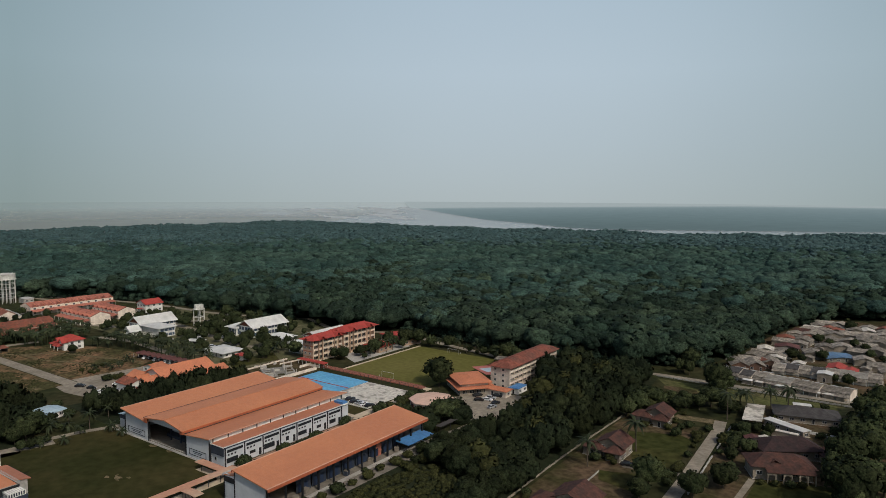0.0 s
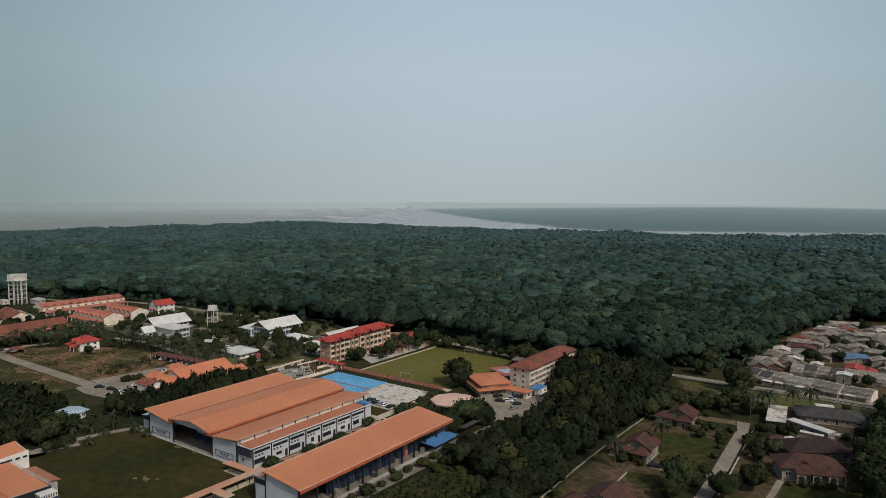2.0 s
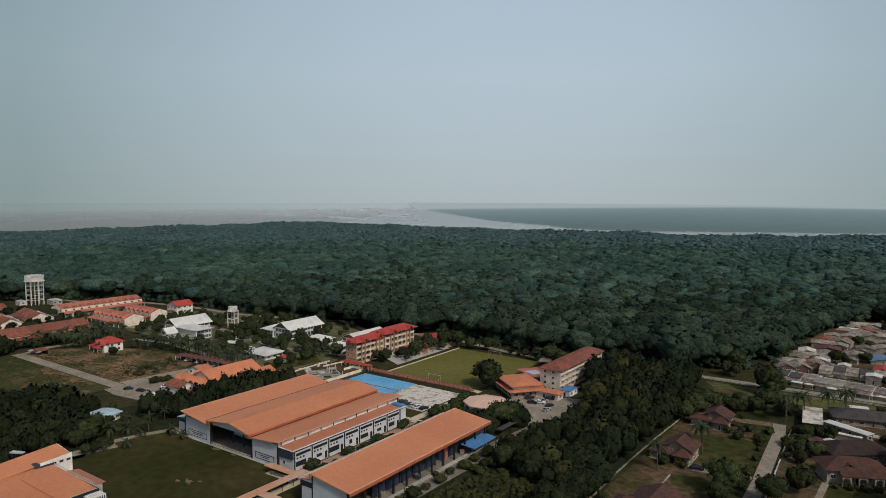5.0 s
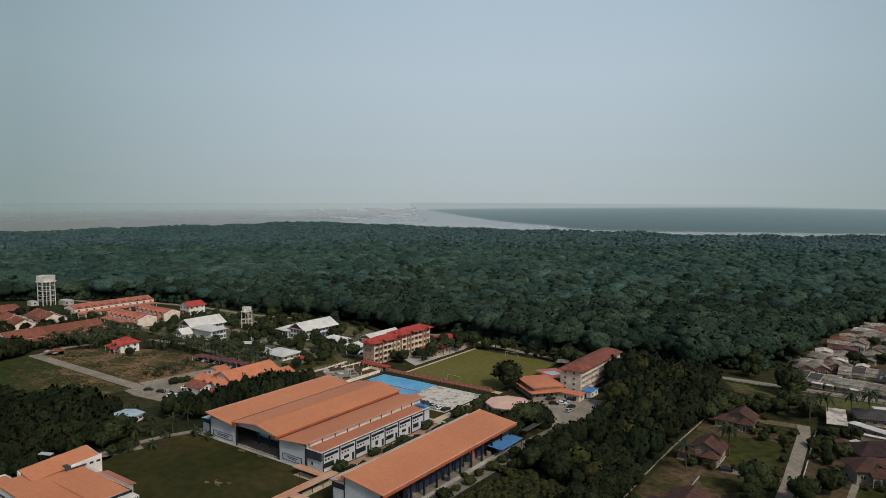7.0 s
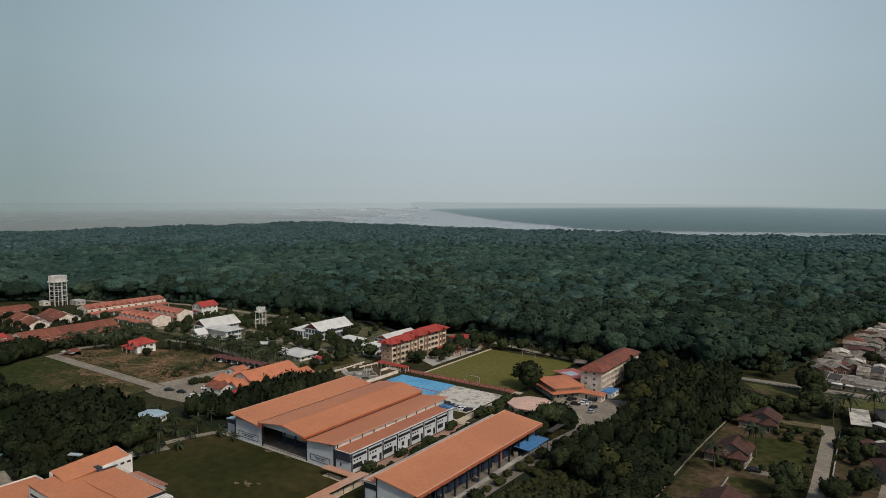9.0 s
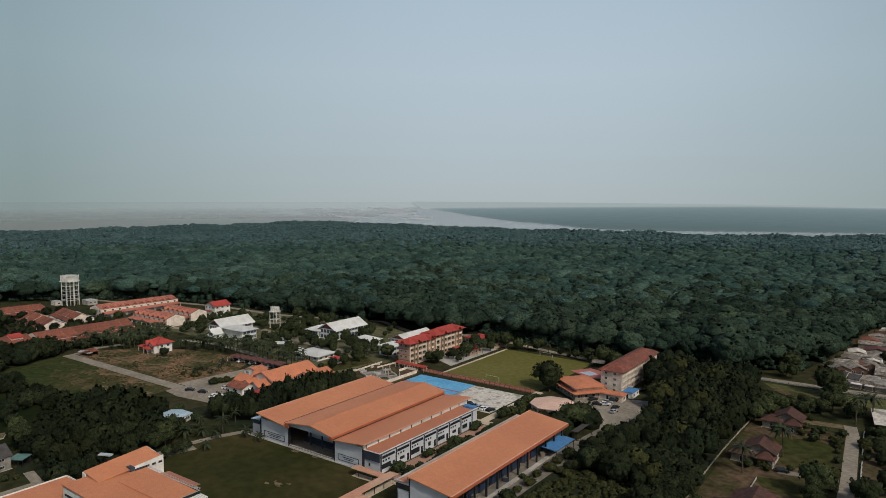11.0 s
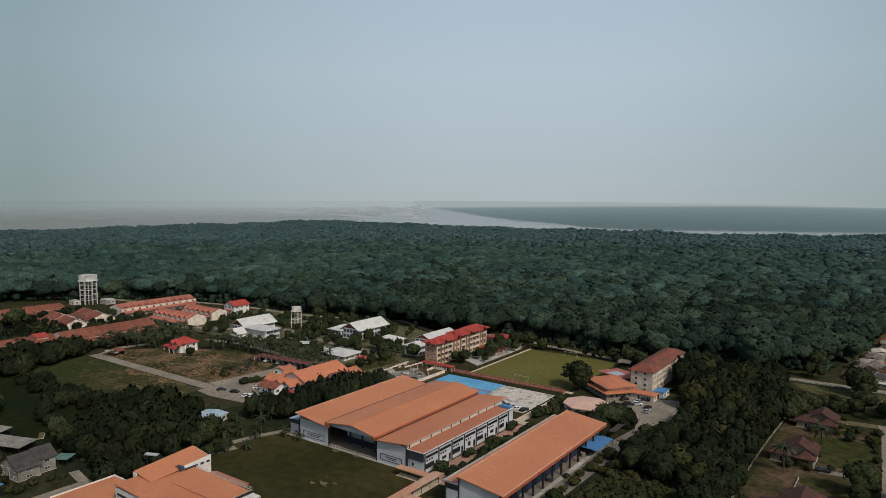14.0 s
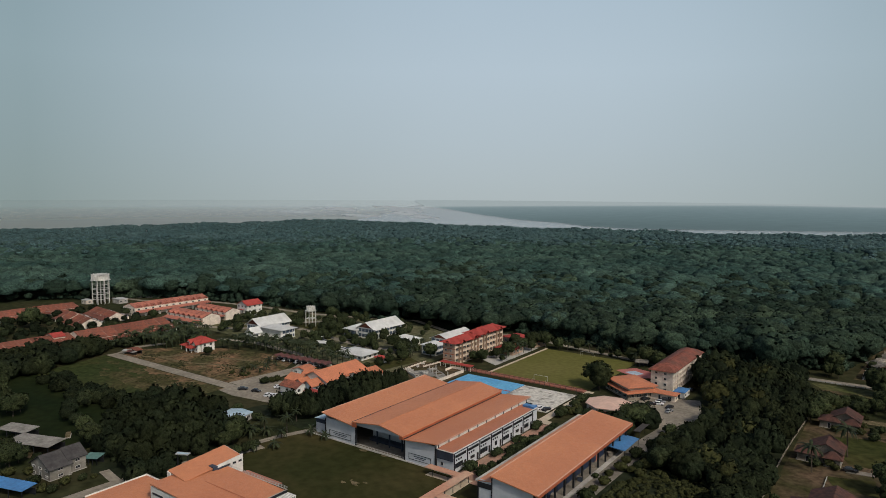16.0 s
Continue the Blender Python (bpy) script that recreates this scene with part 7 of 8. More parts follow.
for wx0, wy0, wx1, wy1 in ((-267.3, 208.3, -268.3, 234.6), (-263.0, 224.7, -261.4, 239.8)):
    t = thing("boundary_wall", wx0, wy0, 0, math.degrees(math.atan2(wy1 - wy0, wx1 - wx0)), "low whitewashed wall of piers and panels beside the yard", "wall", "yard walls")
    for i in range(int(math.hypot(wx1 - wx0, wy1 - wy0) / 2.6)):
        part("wall_panel", boxes((2.6 * i + 0.3, -0.08, -0.2, 2.6 * i + 2.6, 0.08, 0.75)), HOSTEL_WALL, t)
        part("pier", boxes((2.6 * i, -0.15, -0.2, 2.6 * i + 0.3, 0.15, 1.0)), HOSTEL_WALL, t)
t = thing("roadside_wall", 0, 0, 0, 0, "pale concrete wall along the road", "wall")
for x in np.arange(-104, -14, 4.0):
    part("wall_panel", boxes((x, 316.2, -0.2, x + 3.7, 316.4, 0.6)), CONCRETE, t)
t = thing("street_wall", 0, 0, 0, 0, "low pale kerb wall along the village street", "wall")
for i, y in enumerate(np.arange(195, 262, 4.2)):
    x = -55.4 - 0.05 * (y - 195)
    if i not in (3, 8, 9):
        part("wall_panel", boxes((x - 0.12, y, -0.2, x + 0.12, y + 4.0, 0.7)), CONCRETE, t)
t = thing("garden_wall", 0, 0, 0, 0, "low pale garden wall before the slate-roofed house", "wall")
for x in np.arange(-34.5, -16, 3.4):
    part("wall_panel", boxes((x, 271.8, -0.2, x + 3.3, 272.0, 1.0)), WALL, t)
t = thing("garden_wall", 0, 0, 0, 0, "short pale wall across the garden", "wall")
for y in (185.5, 188.8, 192.1):
    part("wall_panel", boxes((-82.6, y, -0.2, -82.4, y + 3.1, 0.6)), CONCRETE, t)


grow_spots = [(-58, 372), (-52, 376), (-50, 392), (-48, 420), (-52, 452), (-22, 372), (-24, 384)]
for i, (x, y) in enumerate(grow_spots):
    house("hut", x, y, vr.uniform(-15, 15), vr.uniform(4, 6), vr.uniform(4, 6), 2.2, "small village hut with worn pale roof", VILLA_WALL, (GREY_ROOF, PALE_CONC, GREY_ROOF)[i % 3], "gable", 0.7, 1, "hut", 0.3, "village huts", wins=False)
    clear(x - 3, y - 3, x + 3, y + 3, 0)


# ---- cars ----
def car_kind(paint, label):
    ob = thing("car", 0, 0, -500, 0, label, "car")
    bm = bmesh.new()
    box(bm, -2.15, -0.85, 0.3, 2.15, 0.85, 0.85)
    bmesh.ops.bevel(bm, geom=bm.edges[:], offset=0.12, segments=2)
    hexa(bm, [(-1.7, -0.8, 0.85), (0.95, -0.8, 0.85), (0.95, 0.8, 0.85), (-1.7, 0.8, 0.85), (-1.2, -0.66, 1.42), (0.35, -0.66, 1.42), (0.35, 0.66, 1.42), (-1.2, 0.66, 1.42)])
    part("body", bm, paint, ob)
    bm = bmesh.new()
    hexa(bm, [(-1.72, -0.7, 0.92), (0.97, -0.7, 0.92), (0.97, 0.7, 0.92), (-1.72, 0.7, 0.92), (-1.3, -0.6, 1.34), (0.48, -0.6, 1.34), (0.48, 0.6, 1.34), (-1.3, 0.6, 1.34)])
    hexa(bm, [(-1.5, -0.82, 0.92), (0.75, -0.82, 0.92), (0.75, 0.82, 0.92), (-1.5, 0.82, 0.92), (-1.12, -0.7, 1.34), (0.28, -0.7, 1.34), (0.28, 0.7, 1.34), (-1.12, 0.7, 1.34)])
    part("glazing", bm, GLASS, ob)
    for x in (-1.35, 1.35):
        for y in (-0.78, 0.78):
            bm = bmesh.new()
            tube(bm, 0, 0, -0.11, 0.11, 0.32, seg=12)
            w = part("wheel", bm, TYRE, ob)
            w.matrix_basis = pose(x, y, 0.32, 90, 0, 0)
    for y in (-0.6, 0.6):
        part("headlight", boxes((2.1, y - 0.2, 0.55, 2.18, y + 0.2, 0.72)), LINE, ob)
    return ob


CARS = {"w": car_kind(CAR_WHITE, "white car standing parked"), "b": car_kind(CAR_BLACK, "black car standing parked"), "g": car_kind(CAR_GREY, "silver car standing parked")}
CAR_PARK = (("b", -303.6, 146.5, 40), ("b", -296.3, 147.8, 20), ("w", -287.7, 147.0, 100), ("w", -285.2, 147.9, 100), ("w", -293.2, 157.8, 60), ("b", -289.9, 158.0, 60), ("w", -287.2, 158.8, 60), ("b", -280.8, 147.6, 95), ("g", -278.4, 148.6, 95),
            ("g", -284, 152.5, 92), ("b", -195, 203, 70), ("b", -191.3, 201.6, 75), ("g", -188.4, 201.6, 80), ("w", -185.8, 201.2, 80), ("b", -182.8, 201.2, 75))
TOWN_CARS = (("b", -77, 205, 10), ("b", -155.2, 238.9, 60), ("b", -151.2, 234.1, 20), ("g", -148.7, 239.1, 15), ("w", -148.5, 236.0, 15), ("b", -147.8, 243.0, 20), ("b", -143.4, 234.1, 80), ("g", -142, 229, 80), ("b", -143.2, 264.5, 70), ("g", -440, 262, 60), ("w", -437, 264, 60), ("b", -434, 266, 60), ("w", -360, 222, 40), ("g", -356, 224, 40),
             ("w", -337, 246, 20), ("g", -333, 247, 20), ("b", -329, 248, 20), ("w", -325, 249, 20), ("w", -345, 236, 70), ("g", -347, 231, 70), ("w", -330, 226, 30), ("g", -326.5, 227, 30), ("w", -322, 228, 30), ("b", -318, 229, 30), ("w", -341, 226, 30), ("w", -350, 240, 70))
SHELTER_CARS = tuple(("bwbgbwgb"[i], -331 + 4.0 * i, 191.6 + 0.35 * i, 95) for i in range(8))
for k, x, y, a in CAR_PARK + TOWN_CARS + SHELTER_CARS:
    copy_thing(CARS[k], pose(x, y, 0.12, 0, 0, a))
for ob in CARS.values():
    for o in (*ob.children_recursive, ob):
        bpy.data.objects.remove(o)

# ---- planting ----
clear(-414, 140, -308, 152, 1)
clear(-259.5, 36, -251.5, 80, 0)
clear(-255, 78, -245, 104, 0)
clear(-316, 138, -276, 167, 0)
clear(-61.2, 120, -56.4, 225, 0)
clear(-64.2, 225, -58.4, 272, 0)
clear(-46, 194, -40, 220, 0)
clear(-92, 208, -68, 240, -4)
clear(-46, 190, -14, 219, -3)
clear(-104, 316, 30, 327, 0)
clear(-236, 303, -160, 314, 0)
clear(-345, 298, -258, 322, 0)
clear(-95, 300, -14, 316, -2)
def free(p):
    ok = np.ones(len(p), bool)
    for a, b, c, e in TAKEN:
        ok &= ~((p[:, 0] > a) & (p[:, 0] < c) & (p[:, 1] > b) & (p[:, 1] < e))
    return ok


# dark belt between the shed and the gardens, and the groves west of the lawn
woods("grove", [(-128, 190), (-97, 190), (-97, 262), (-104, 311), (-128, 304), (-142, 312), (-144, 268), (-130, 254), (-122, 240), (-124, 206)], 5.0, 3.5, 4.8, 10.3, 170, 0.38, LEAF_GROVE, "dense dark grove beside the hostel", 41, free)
woods("low_shrubs", [(-134, 90), (-118, 90), (-104, 150), (-112, 168), (-129, 168), (-134, 150)], 2.1, 1.35, 0.9, 1.25, 26, 0.3, LEAF_DRY, "low olive scrub and creepers beside the shed", 49, free, 0.4, 1.5, 7, 5)
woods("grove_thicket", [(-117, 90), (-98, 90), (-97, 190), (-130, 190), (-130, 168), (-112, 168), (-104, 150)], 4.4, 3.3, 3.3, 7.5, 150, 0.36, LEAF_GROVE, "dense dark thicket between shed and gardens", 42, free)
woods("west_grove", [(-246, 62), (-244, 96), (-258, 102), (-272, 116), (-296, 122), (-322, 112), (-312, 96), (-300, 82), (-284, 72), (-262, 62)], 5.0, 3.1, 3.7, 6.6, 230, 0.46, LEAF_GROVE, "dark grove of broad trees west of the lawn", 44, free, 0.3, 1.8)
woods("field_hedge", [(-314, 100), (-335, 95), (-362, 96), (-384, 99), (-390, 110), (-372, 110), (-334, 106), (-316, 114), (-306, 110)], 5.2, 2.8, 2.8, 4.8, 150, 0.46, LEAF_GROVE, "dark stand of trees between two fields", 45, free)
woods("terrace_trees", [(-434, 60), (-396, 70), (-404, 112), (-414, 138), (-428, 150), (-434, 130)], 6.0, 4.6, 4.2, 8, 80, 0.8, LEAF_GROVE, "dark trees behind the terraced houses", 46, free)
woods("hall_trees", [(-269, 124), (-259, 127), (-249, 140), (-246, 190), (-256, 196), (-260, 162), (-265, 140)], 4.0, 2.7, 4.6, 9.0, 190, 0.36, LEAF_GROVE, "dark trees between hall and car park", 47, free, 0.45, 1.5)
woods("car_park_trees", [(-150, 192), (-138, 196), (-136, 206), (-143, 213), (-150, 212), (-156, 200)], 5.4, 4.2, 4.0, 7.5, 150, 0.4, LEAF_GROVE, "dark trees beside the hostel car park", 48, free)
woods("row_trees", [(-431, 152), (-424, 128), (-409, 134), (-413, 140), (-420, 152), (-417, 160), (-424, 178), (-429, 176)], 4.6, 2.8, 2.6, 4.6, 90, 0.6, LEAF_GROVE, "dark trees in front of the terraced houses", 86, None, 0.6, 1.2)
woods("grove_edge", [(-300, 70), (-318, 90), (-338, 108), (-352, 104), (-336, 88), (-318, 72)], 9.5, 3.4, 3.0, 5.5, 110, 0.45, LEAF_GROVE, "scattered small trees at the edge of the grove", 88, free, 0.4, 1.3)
palm_stand("palm_row", [(-431, 150), (-420, 150), (-417, 158), (-424, 176), (-429, 176)], 4.2, 4.0, "palms before the terraced houses", 87)
palm_stand("palm_grove", [(-434, 160), (-398, 168), (-396, 196), (-420, 212), (-436, 200)], 4.4, 6.2, "dense stand of palms behind the red house", 81, free)
palm_stand("palm_grove_town", [(-376, 188), (-338, 199), (-300, 198), (-290, 212), (-330, 216), (-366, 214), (-382, 206)], 4.6, 5.8, "dense stand of palms along the town road", 82, free)
palm_stand("palm_grove_edge", [(-440, 70), (-400, 78), (-402, 100), (-440, 100)], 6.0, 4.6, "stand of palms beside the field", 83, free)
woods("town_trees", [(-420, 206), (-366, 214), (-330, 214), (-292, 210), (-282, 236), (-290, 262), (-316, 290), (-350, 296), (-372, 286), (-420, 282), (-440, 262), (-428, 236)], 9.5, 3.0, 3.3, 6.4, 110, 0.45, LEAF_TREE, "scattered dark garden trees of the town", 84, free, 0.5, 1.2)
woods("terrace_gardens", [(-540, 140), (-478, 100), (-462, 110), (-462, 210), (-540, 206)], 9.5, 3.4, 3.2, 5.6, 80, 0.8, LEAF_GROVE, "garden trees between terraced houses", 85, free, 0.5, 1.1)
grow(BUSHES, [(-134, 160), (-129, 160), (-128, 205), (-134, 205)], 3.4, 0.8, 1.5, "bushes by the shed", 43)
grow(PALMS[:2] + BUSHES[:1], [(-270, 94), (-246, 108), (-250, 122), (-262, 126)], 7.5, 0.7, 1.0, "palms by the lane", 48)
flat("verge", [(-270, 97), (-248, 106), (-245.6, 128), (-260, 128), (-268, 116)], 0.075, GROUND, "rough grass under the palms by the lane", "lawn")
grow(PALMS[:2], [(-264, 112), (-251, 112), (-246.5, 132), (-257, 133)], 8.5, 0.7, 1.0, "palms by the lane", 50)
grow(PALMS[:2], [(-247, 96), (-240, 94), (-241, 128), (-248, 130)], 7.5, 0.8, 1.1, "palms by the lawn", 49)
for x, y in ((-245, 117), (-239, 109), (-238, 125), (-231, 125), (-243, 103)):
    plant(PALMS[1:2], x, y, 0.72, 0.85, "palms by the lawn")
for x, y, s in ((-244.5, 97.5, 0.45), (-243.6, 100, 0.5), (-243.9, 103, 0.5), (-245, 106, 0.4), (-253, 99, 0.7), (-254, 103, 0.7), (-257, 107, 0.7), (-261, 110, 0.7)):
    plant(TREES[:3], x, y, s, s + 0.12, "dark small trees by the lane")
for x, y, s in ((-267.5, 113, 1.3), (-268, 118, 1.1), (-279, 111.5, 1.4), (-274, 111, 1.2), (-266.5, 124, 1.2), (-281, 126, 1.3)):
    plant(BUSHES[:1], x, y, s, s + 0.3, "bushes round the pump house")
# palms and trees of the town
grow(TREES[:3] + PALMS[:1], [(-292, 246), (-286, 232), (-270, 240), (-268, 248), (-288, 262)], 6.0, 0.7, 1.0, "trees by the school", 56)
grow(TREES[2:3] + PALMS[:1] + BUSHES, [(-236, 305), (-182, 303), (-162, 302), (-165, 292), (-178, 298), (-236, 298.6)], 4.0, 0.6, 0.95, "trees along the pitch", 57)
grow(PALMS[1:2] + BUSHES[1:], [(-334, 160), (-320, 156), (-317, 182), (-330, 188)], 5.0, 0.6, 0.95, "young palms on the plot", 58)


def clumped(p):
    """Weeds come in drifts."""
    return np.array([noise.noise((x * 0.07, y * 0.07, 2.0)) + 0.6 * noise.noise((x * 0.25, y * 0.25, 5.0)) > 0.12 for x, y in p])


for x, y, s in ((-243, 262, 0.6), (-240, 270, 0.7), (-237.5, 259, 0.5), (-241, 285, 0.7), (-236.5, 289, 0.6), (-246, 287, 0.75), (-239, 295, 0.8), (-248, 291, 0.8), (-244, 250, 0.55), (-234, 301, 0.8), (-228, 303, 0.7), (-215, 303.5, 0.55), (-201, 303, 0.5), (-192, 302, 0.65), (-184, 301, 0.8), (-176, 300, 0.75), (-168, 296, 0.8), (-164, 301, 0.7)):
    plant(TREES[:3], x, y, s, s + 0.1, "trees round the pitch")
for x, y in ((-238, 264), (-237, 276), (-237.5, 282), (-221, 302.5), (-208, 303), (-197, 302.5), (-181, 297), (-172, 302)):
    plant(PALMS[:1], x, y, 0.7, 0.95, "palms round the pitch")
plant(TREES[1:2], -516, 152, 1.2, 1.25)
for x, y, s in ((-346, 71, 0.8), (-353, 71.5, 0.9), (-349, 75, 0.7), (-294, 48.5, 0.7), (-298, 49, 0.8), (-296, 52, 0.6), (-295, 74, 0.9), (-303, 77, 0.7), (-290, 73, 0.9), (-365, 76, 0.8), (-388, 84, 0.9), (-378, 80, 0.7)):
    plant(TREES[:4], x, y, s, s + 0.15, "small trees round the sheds")
for x, y, s in ((-275, 47.4, 1.0), (-268, 46.4, 0.8), (-265.5, 48.3, 0.7), (-267.8, 53, 0.9), (-266.4, 57.6, 0.7), (-265.4, 60.5, 0.6), (-284, 50, 1.0), (-285, 57, 1.1), (-284.6, 62, 1.0), (-270.5, 48, 0.6), (-288, 46, 1.1), (-292, 56, 0.8), (-310, 53.5, 1.0), (-305, 52, 0.9)):
    plant(BUSHES, x, y, s, s + 0.3, "shrubs round the slate-roofed house")
for x, y, s in ((-383, 252, 1.0), (-374, 255, 0.95), (-356, 255.5, 1.1), (-361, 257, 0.9), (-345, 229, 1.0), (-349, 232, 0.9), (-346, 217, 0.9), (-359, 222, 0.8), (-320, 241, 1.0), (-350, 243, 0.9), (-354, 240, 0.7), (-404, 222, 1.0), (-408, 226, 0.9), (-425, 246, 0.8),
                (-390, 289, 1.1), (-385, 290, 0.8), (-378, 288, 0.9), (-374, 295, 0.9), (-366, 297, 1.0), (-370, 292, 0.7), (-315, 279, 0.8), (-311, 292, 0.9), (-319, 306, 0.8), (-316, 245, 1.0), (-299, 245, 1.1), (-284, 246, 1.0), (-290, 244, 1.1), (-294, 248, 0.9), (-306, 281, 0.5),
                (-505, 200.5, 0.9), (-526, 218, 0.7), (-490, 217, 0.8), (-482, 214, 0.9), (-517, 224, 0.6), (-509, 210, 0.7)):
    plant(TREES[:4], x, y, 0.6 * s, 0.75 * s, "single trees of the town")
for ring_, seed_ in (([(-404, 151), (-320, 151), (-318, 178), (-342, 194), (-396, 176)], 91), ([(-402, 141), (-314, 141), (-314, 134), (-350, 125), (-390, 134)], 92)):
    woods("scrub_tufts", ring_, 1.7, 0.55, 0.3, 0.32, 0, 0.3, LEAF_DRY, "rough weeds and tufts on the dry plot", seed_, clumped, 0.3, 1.6, 0, 5)
grow(BUSHES, [(-176.5, 196), (-173, 196), (-172, 228), (-176.5, 228)], 2.6, 0.9, 1.5, "hedge by the path", 59)
for x, y, s in ((-178, 243, 1.15), (-176, 240, 1.0), (-248.5, 249, 0.5), (-246, 262, 0.45), (-247, 254, 0.42), (-244, 268, 0.4), (-369, 175.5, 0.58), (-145, 208, 0.9), (-148, 203, 0.9)):
    plant(TREES[:2], x, y, s, s + 0.05)
for x, y, s in ((-106, 168, 0.9), (-113, 174, 1.0), (-108, 200, 1.1), (-122, 222, 1.2), (-112, 240, 1.1), (-126, 262, 1.2), (-116, 280, 1.1), (-134, 290, 1.2), (-115, 214, 0.9), (-129, 246, 1.1), (-120, 254, 1.0)):
    plant(TREES[4:], x, y, s + 0.25, s + 0.5, "olive trees in the grove")
for x, y, s in ((-176.4, 181, 1.0), (-176, 178.8, 0.8), (-175.6, 165, 0.8), (-175.4, 162.6, 0.7), (-174.8, 150, 0.8), (-175, 147.6, 0.7), (-174.8, 133, 1.35), (-168, 130, 1.3), (-167, 160, 1.2)):
    plant(BUSHES[:1], x, y, s, s + 0.2, "shrubs beside the hall")
grow(BUSHES[:1], [(-172, 203), (-152, 208), (-151, 211), (-171, 206.5)], 2.6, 0.9, 1.3, "bushes before the small hall", 73)
grow(BUSHES[:1], [(-171.5, 130), (-163.4, 130), (-163.4, 185), (-172, 185)], 2.5, 0.75, 1.25, "hedge between hall and shed", 72)
for x, y in ((-304, 160), (-302.5, 162), (-301.5, 164), (-303.5, 158)):
    plant(BUSHES, x, y, 1.1, 1.3, "bushes in the car park island")
grow(TREES[2:3] + BUSHES[:1] + PALMS[:1], [(-246, 240), (-241, 240), (-237, 300), (-243, 300)], 7.5, 0.4, 0.6, "trees by the school yard", 75)
for x, y, s in ((-138.6, 118, 0.9), (-137.6, 124, 1.1), (-138.4, 131, 0.8), (-137.2, 136, 1.2), (-137.8, 143, 1.0), (-136.8, 149, 1.2), (-138.2, 156, 0.8), (-136.6, 162, 1.2), (-137.4, 169, 0.9), (-136.2, 175, 1.1), (-141.5, 127, 0.5), (-141.0, 152, 0.5)):
    plant(BUSHES, x, y, s, s + 0.3, "scrub along the gravel strip")
grow(TREES[2:3] + PALMS[:1] + BUSHES, [(-290, 208), (-274, 206), (-268, 238), (-284, 244)], 5.5, 0.7, 1.0, "trees by the yard", 76)
# gardens and village
clear(-94, 196, -66, 240, -6)
grow(TREES[:3] + BUSHES + PALMS[:1], [(-53.5, 228), (-45, 232), (-45, 262), (-54, 262)], 6.5, 0.4, 0.65, "garden trees", 61)
grow(TREES[:3] + BUSHES, [(-30, 200), (-6, 205), (-6, 312), (-24, 312), (-22, 262), (-22, 236)], 6.0, 0.9, 1.3, "garden trees", 68)
grow(TREES[:3] + BUSHES + TREES[4:], [(-96, 246), (-72, 266), (-72, 280), (-80, 284), (-96, 280)], 6.0, 0.45, 0.8, "garden trees", 62)
grow(BUSHES, [(-63.6, 195), (-61.6, 195), (-64.4, 258), (-67.4, 258)], 3.6, 0.6, 1.3, "street hedge", 63)
grow(BUSHES + TREES[2:3], [(-95, 150), (-64, 150), (-64, 172), (-95, 172)], 6.5, 0.7, 1.1, "garden trees", 64)
grow(BUSHES, [(-56.4, 196), (-53.6, 196), (-56.0, 262), (-58.6, 262)], 3.6, 0.6, 1.4, "street hedge", 65)
grow(BUSHES + TREES[2:3], [(-60, 270), (-30, 298), (-60, 298), (-66, 280)], 6.0, 0.7, 1.1, "garden trees", 69)
grow(TREES[:3] + BUSHES, [(-82, 345), (10, 345), (20, 530), (-50, 530), (-72, 440)], 13.5, 0.4, 0.65, "village trees", 66)
for x, y, s in ((-75, 308, 1.15), (-71, 309.5, 0.95), (-73, 304, 0.8), (-19, 300, 1.2), (-14, 306, 1.2), (-17, 262, 1.2), (-12, 268, 1.2), (-52.5, 238, 0.7), (-48, 238, 0.6), (-65.8, 184, 0.85), (-53.5, 193, 0.8), (-48, 205, 0.8),
                (-80, 269, 0.95), (-88, 271, 1.0), (-94, 262, 0.9), (-74, 277, 0.9), (-22, 232, 1.1), (-17, 226, 1.1), (-57, 388, 0.65), (-52, 385, 0.55), (-51, 441, 0.65), (-45, 436, 0.6), (-44, 396, 0.6), (-39, 489, 0.7), (-33, 438, 0.7), (-27, 430, 0.7), (-24, 415, 0.65),
                (-48.2, 211, 0.8), (-85, 276, 1.05), (-79, 276, 1.1), (-93, 270, 1.0), (-91, 277, 1.1), (-71, 283, 0.95), (-94, 250, 0.9), (-92, 258, 1.0), (-66, 192, 0.9), (-20, 240, 1.2), (-21, 270, 1.1)):
    s *= 0.62 if x < -73 and y > 262 and y < 300 else 0.9
    plant(TREES[:2], x, y, s, s + 0.05)
for x, y, s in ((-32, 217.5, 0.8), (-36, 216.5, 0.7), (-29, 219.5, 0.9), (-39.5, 215, 0.6), (-81, 203.5, 0.9), (-87, 203, 1.0), (-75, 207.5, 0.6), (-85, 244, 1.1), (-77, 246, 1.0), (-73, 249, 0.9), (-50, 262, 1.2), (-56, 262, 1.1), (-46, 258, 0.9), (-30, 268, 0.9), (-26, 274, 1.1), (-72.5, 241, 1.0), (-77, 255, 1.1), (-90, 208, 0.8), (-83, 206, 1.1), (-51.5, 230, 1.0), (-71, 252, 1.1), (-57, 246, 1.0), (-52, 252, 1.1), (-47.5, 281, 0.9), (-38, 303, 0.9), (-33, 306, 0.9)):
    plant(BUSHES, x, y, s, s + 0.2, "garden bushes")
for x, y in ((-57, 281), (-49.4, 287), (-44, 290), (-79, 218.5), (-87, 197), (-62, 271), (-60, 283)):
    plant(PALMS[2:], x, y, 1.0, 1.3, "garden palms")
grow(TREES[:4], [(-98, 322), (-90, 322), (-90, 345), (-100, 345)], 6.0, 0.6, 0.9, "trees at the forest edge", 67)
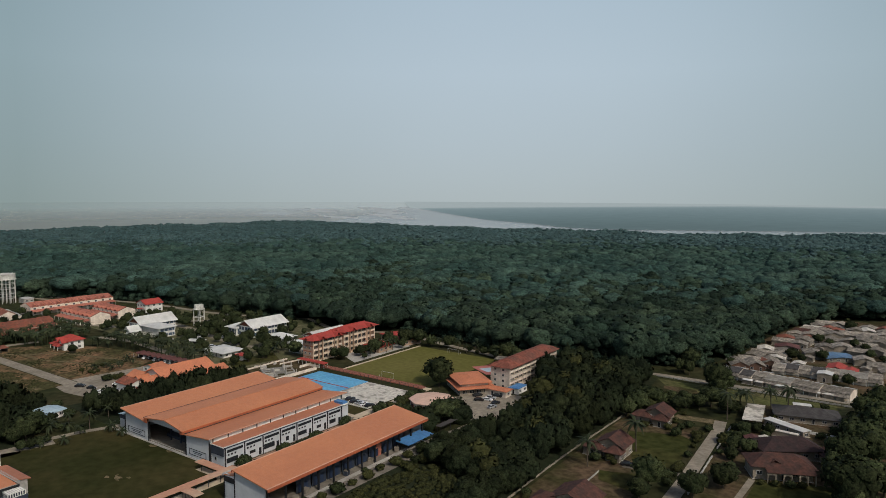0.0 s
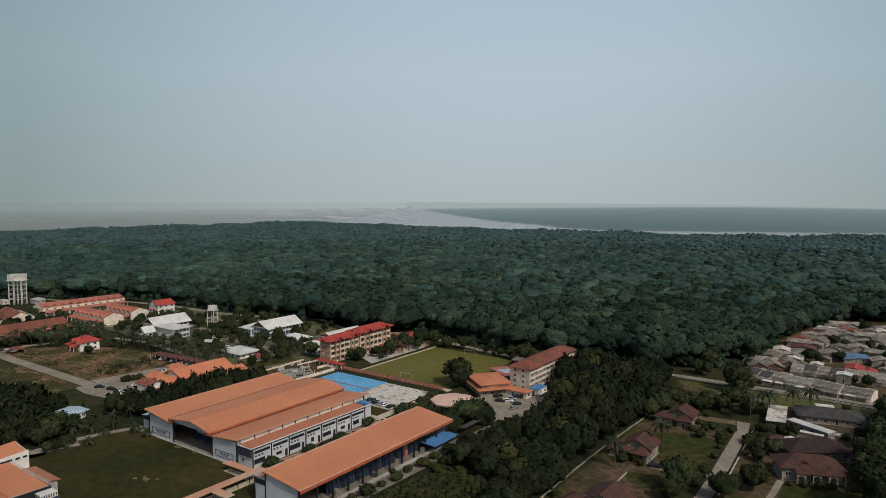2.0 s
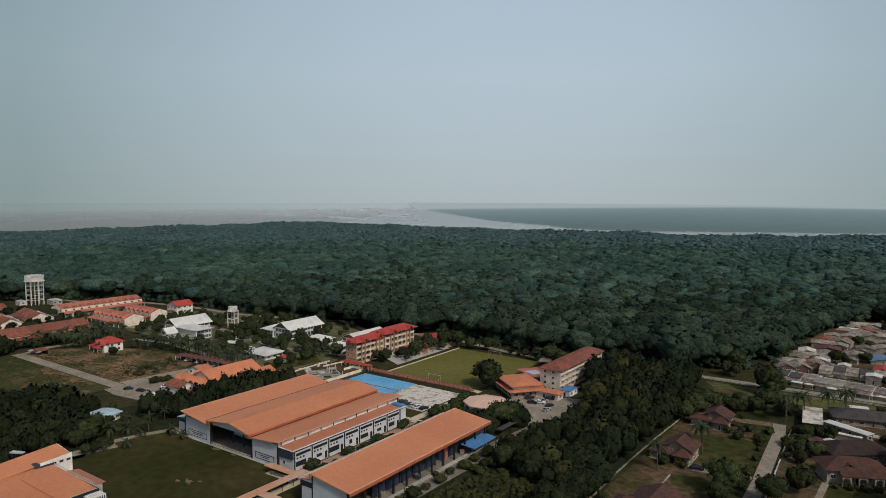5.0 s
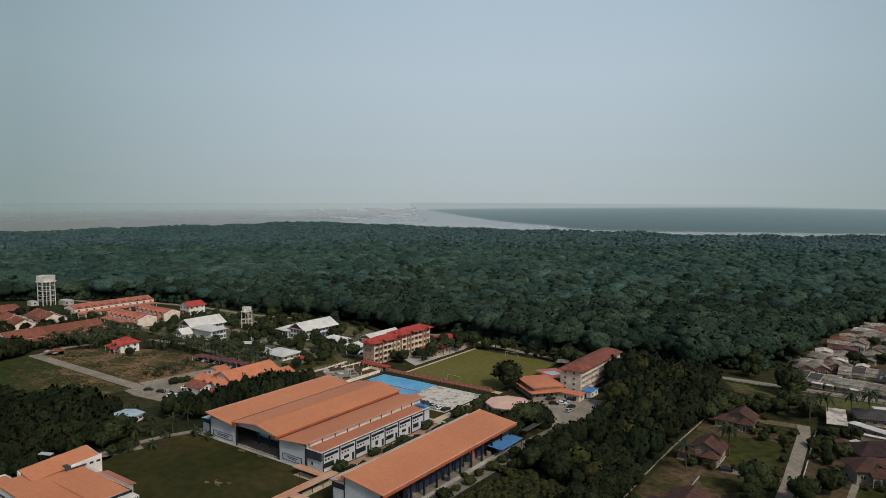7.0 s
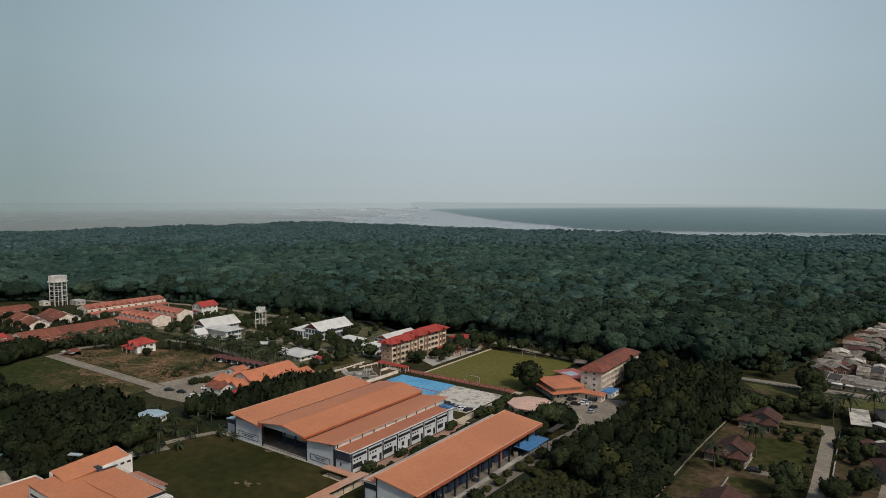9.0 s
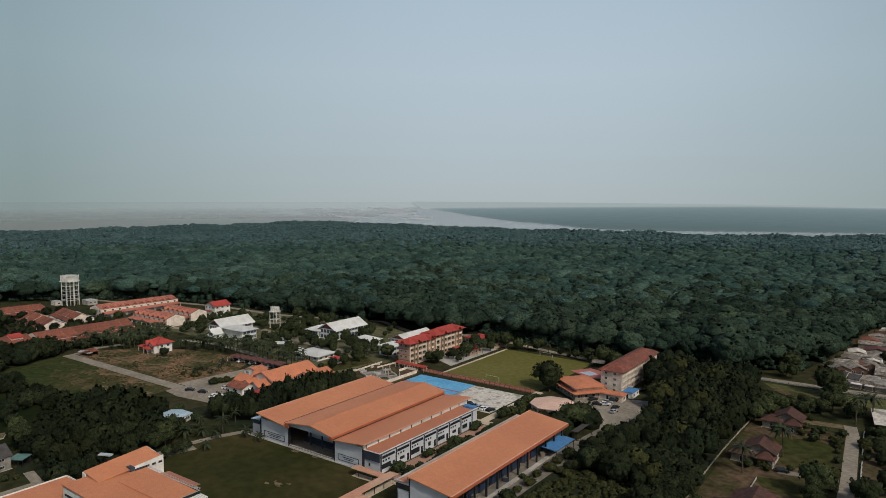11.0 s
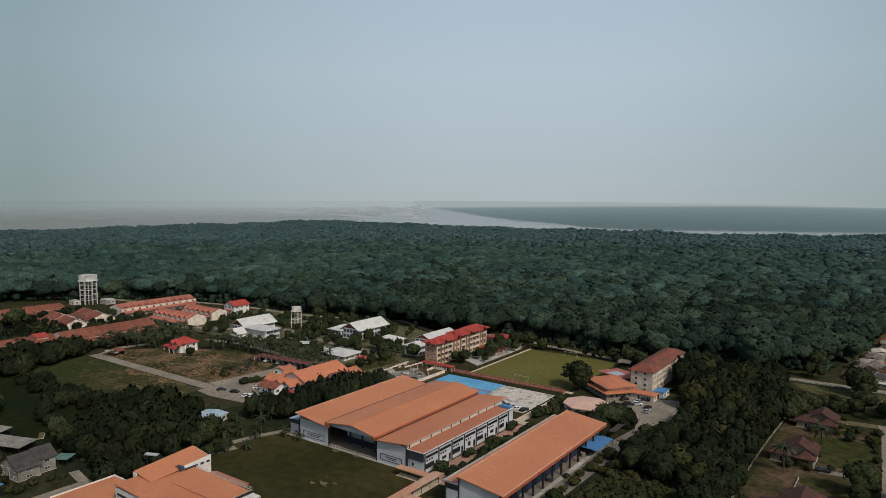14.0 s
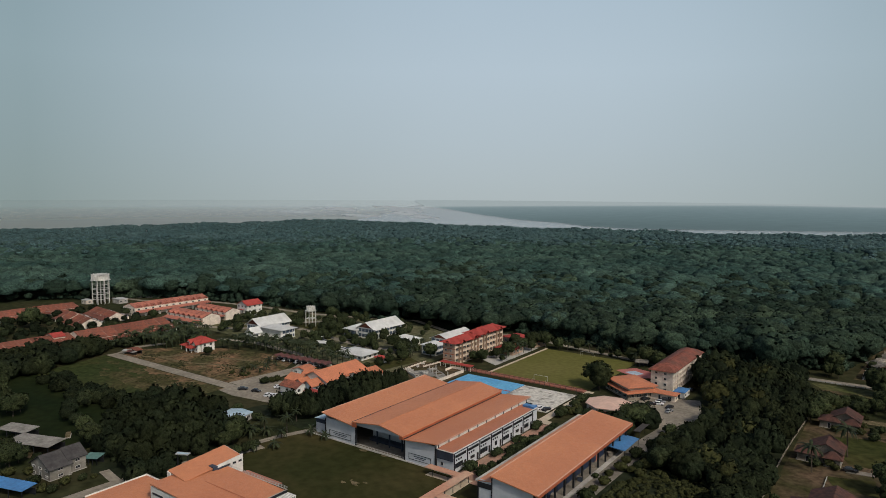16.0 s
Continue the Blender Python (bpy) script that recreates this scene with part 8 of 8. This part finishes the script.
for kinds in (TREES, BUSHES, PALMS):
    for k in kinds:
        for o in (*k.children_recursive, k):
            bpy.data.objects.remove(o)

# ---- the great forest ----
EYE0 = np.array((-30.0, -20.0))


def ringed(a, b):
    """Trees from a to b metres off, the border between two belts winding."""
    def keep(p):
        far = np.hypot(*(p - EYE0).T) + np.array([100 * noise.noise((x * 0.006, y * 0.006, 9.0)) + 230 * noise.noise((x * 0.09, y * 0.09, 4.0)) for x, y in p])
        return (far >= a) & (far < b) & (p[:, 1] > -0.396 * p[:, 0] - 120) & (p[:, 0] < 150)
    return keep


FOREST = FOREST_EDGE + [(420, 1100), (520, 1770)] + COAST[-3:2:-1] + [(-1340, 460)]
woods("forest_fringe", [(x, y + 1) for x, y in FOREST_EDGE[3:-1]] + [(x - 2, y + 12) for x, y in FOREST_EDGE[-2:2:-1]], 5.2, 3.8, 3.6, 7.5, 80, 0.5, LEAF, "smaller trees and shrubs along the forest edge", 70, free, 0.5, 1.3, 8, 6)
woods("forest_shrubs", [(x, y - 2) for x, y in FOREST_EDGE[4:-3]] + [(x, y + 4) for x, y in FOREST_EDGE[-4:3:-1]], 3.4, 2.1, 1.8, 3.4, 36, 0.35, LEAF, "low shrubs and saplings at the foot of the forest", 74, free, 0.5, 1.5, 5, 5)
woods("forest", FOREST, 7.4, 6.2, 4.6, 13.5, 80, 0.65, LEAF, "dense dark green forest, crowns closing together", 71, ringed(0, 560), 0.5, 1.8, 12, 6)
# The leaf colours of these farther belts carry the haze over them.
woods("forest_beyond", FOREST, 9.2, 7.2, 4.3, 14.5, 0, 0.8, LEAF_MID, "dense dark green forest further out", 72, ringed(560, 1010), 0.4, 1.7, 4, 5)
woods("mangrove_forest", FOREST, 6.6, 4.2, 2.3, 15.6, 0, 1.0, LEAF_FAR, "even grey-green forest reaching the coast, haze in its leaf colour", 73, ringed(1010, 2400), 0.65, 1.3, 0, 6, 1.9)
woods("coast_trees", [(-620, 1140), (-513, 1150), (-437, 1171), (-306, 1219), (-146, 1310), (-60, 1362), (40, 1452), (150, 1550), (150, 1528), (40, 1428), (-50, 1335), (-140, 1290), (-300, 1200), (-430, 1152), (-513, 1132), (-620, 1122)], 6.4, 3.6, 3.6, 18.0, 0, 1.0, LEAF_FAR, "taller trees along the river bank, haze in their leaf colour", 78, None, 0.6, 1.3, 0, 7)
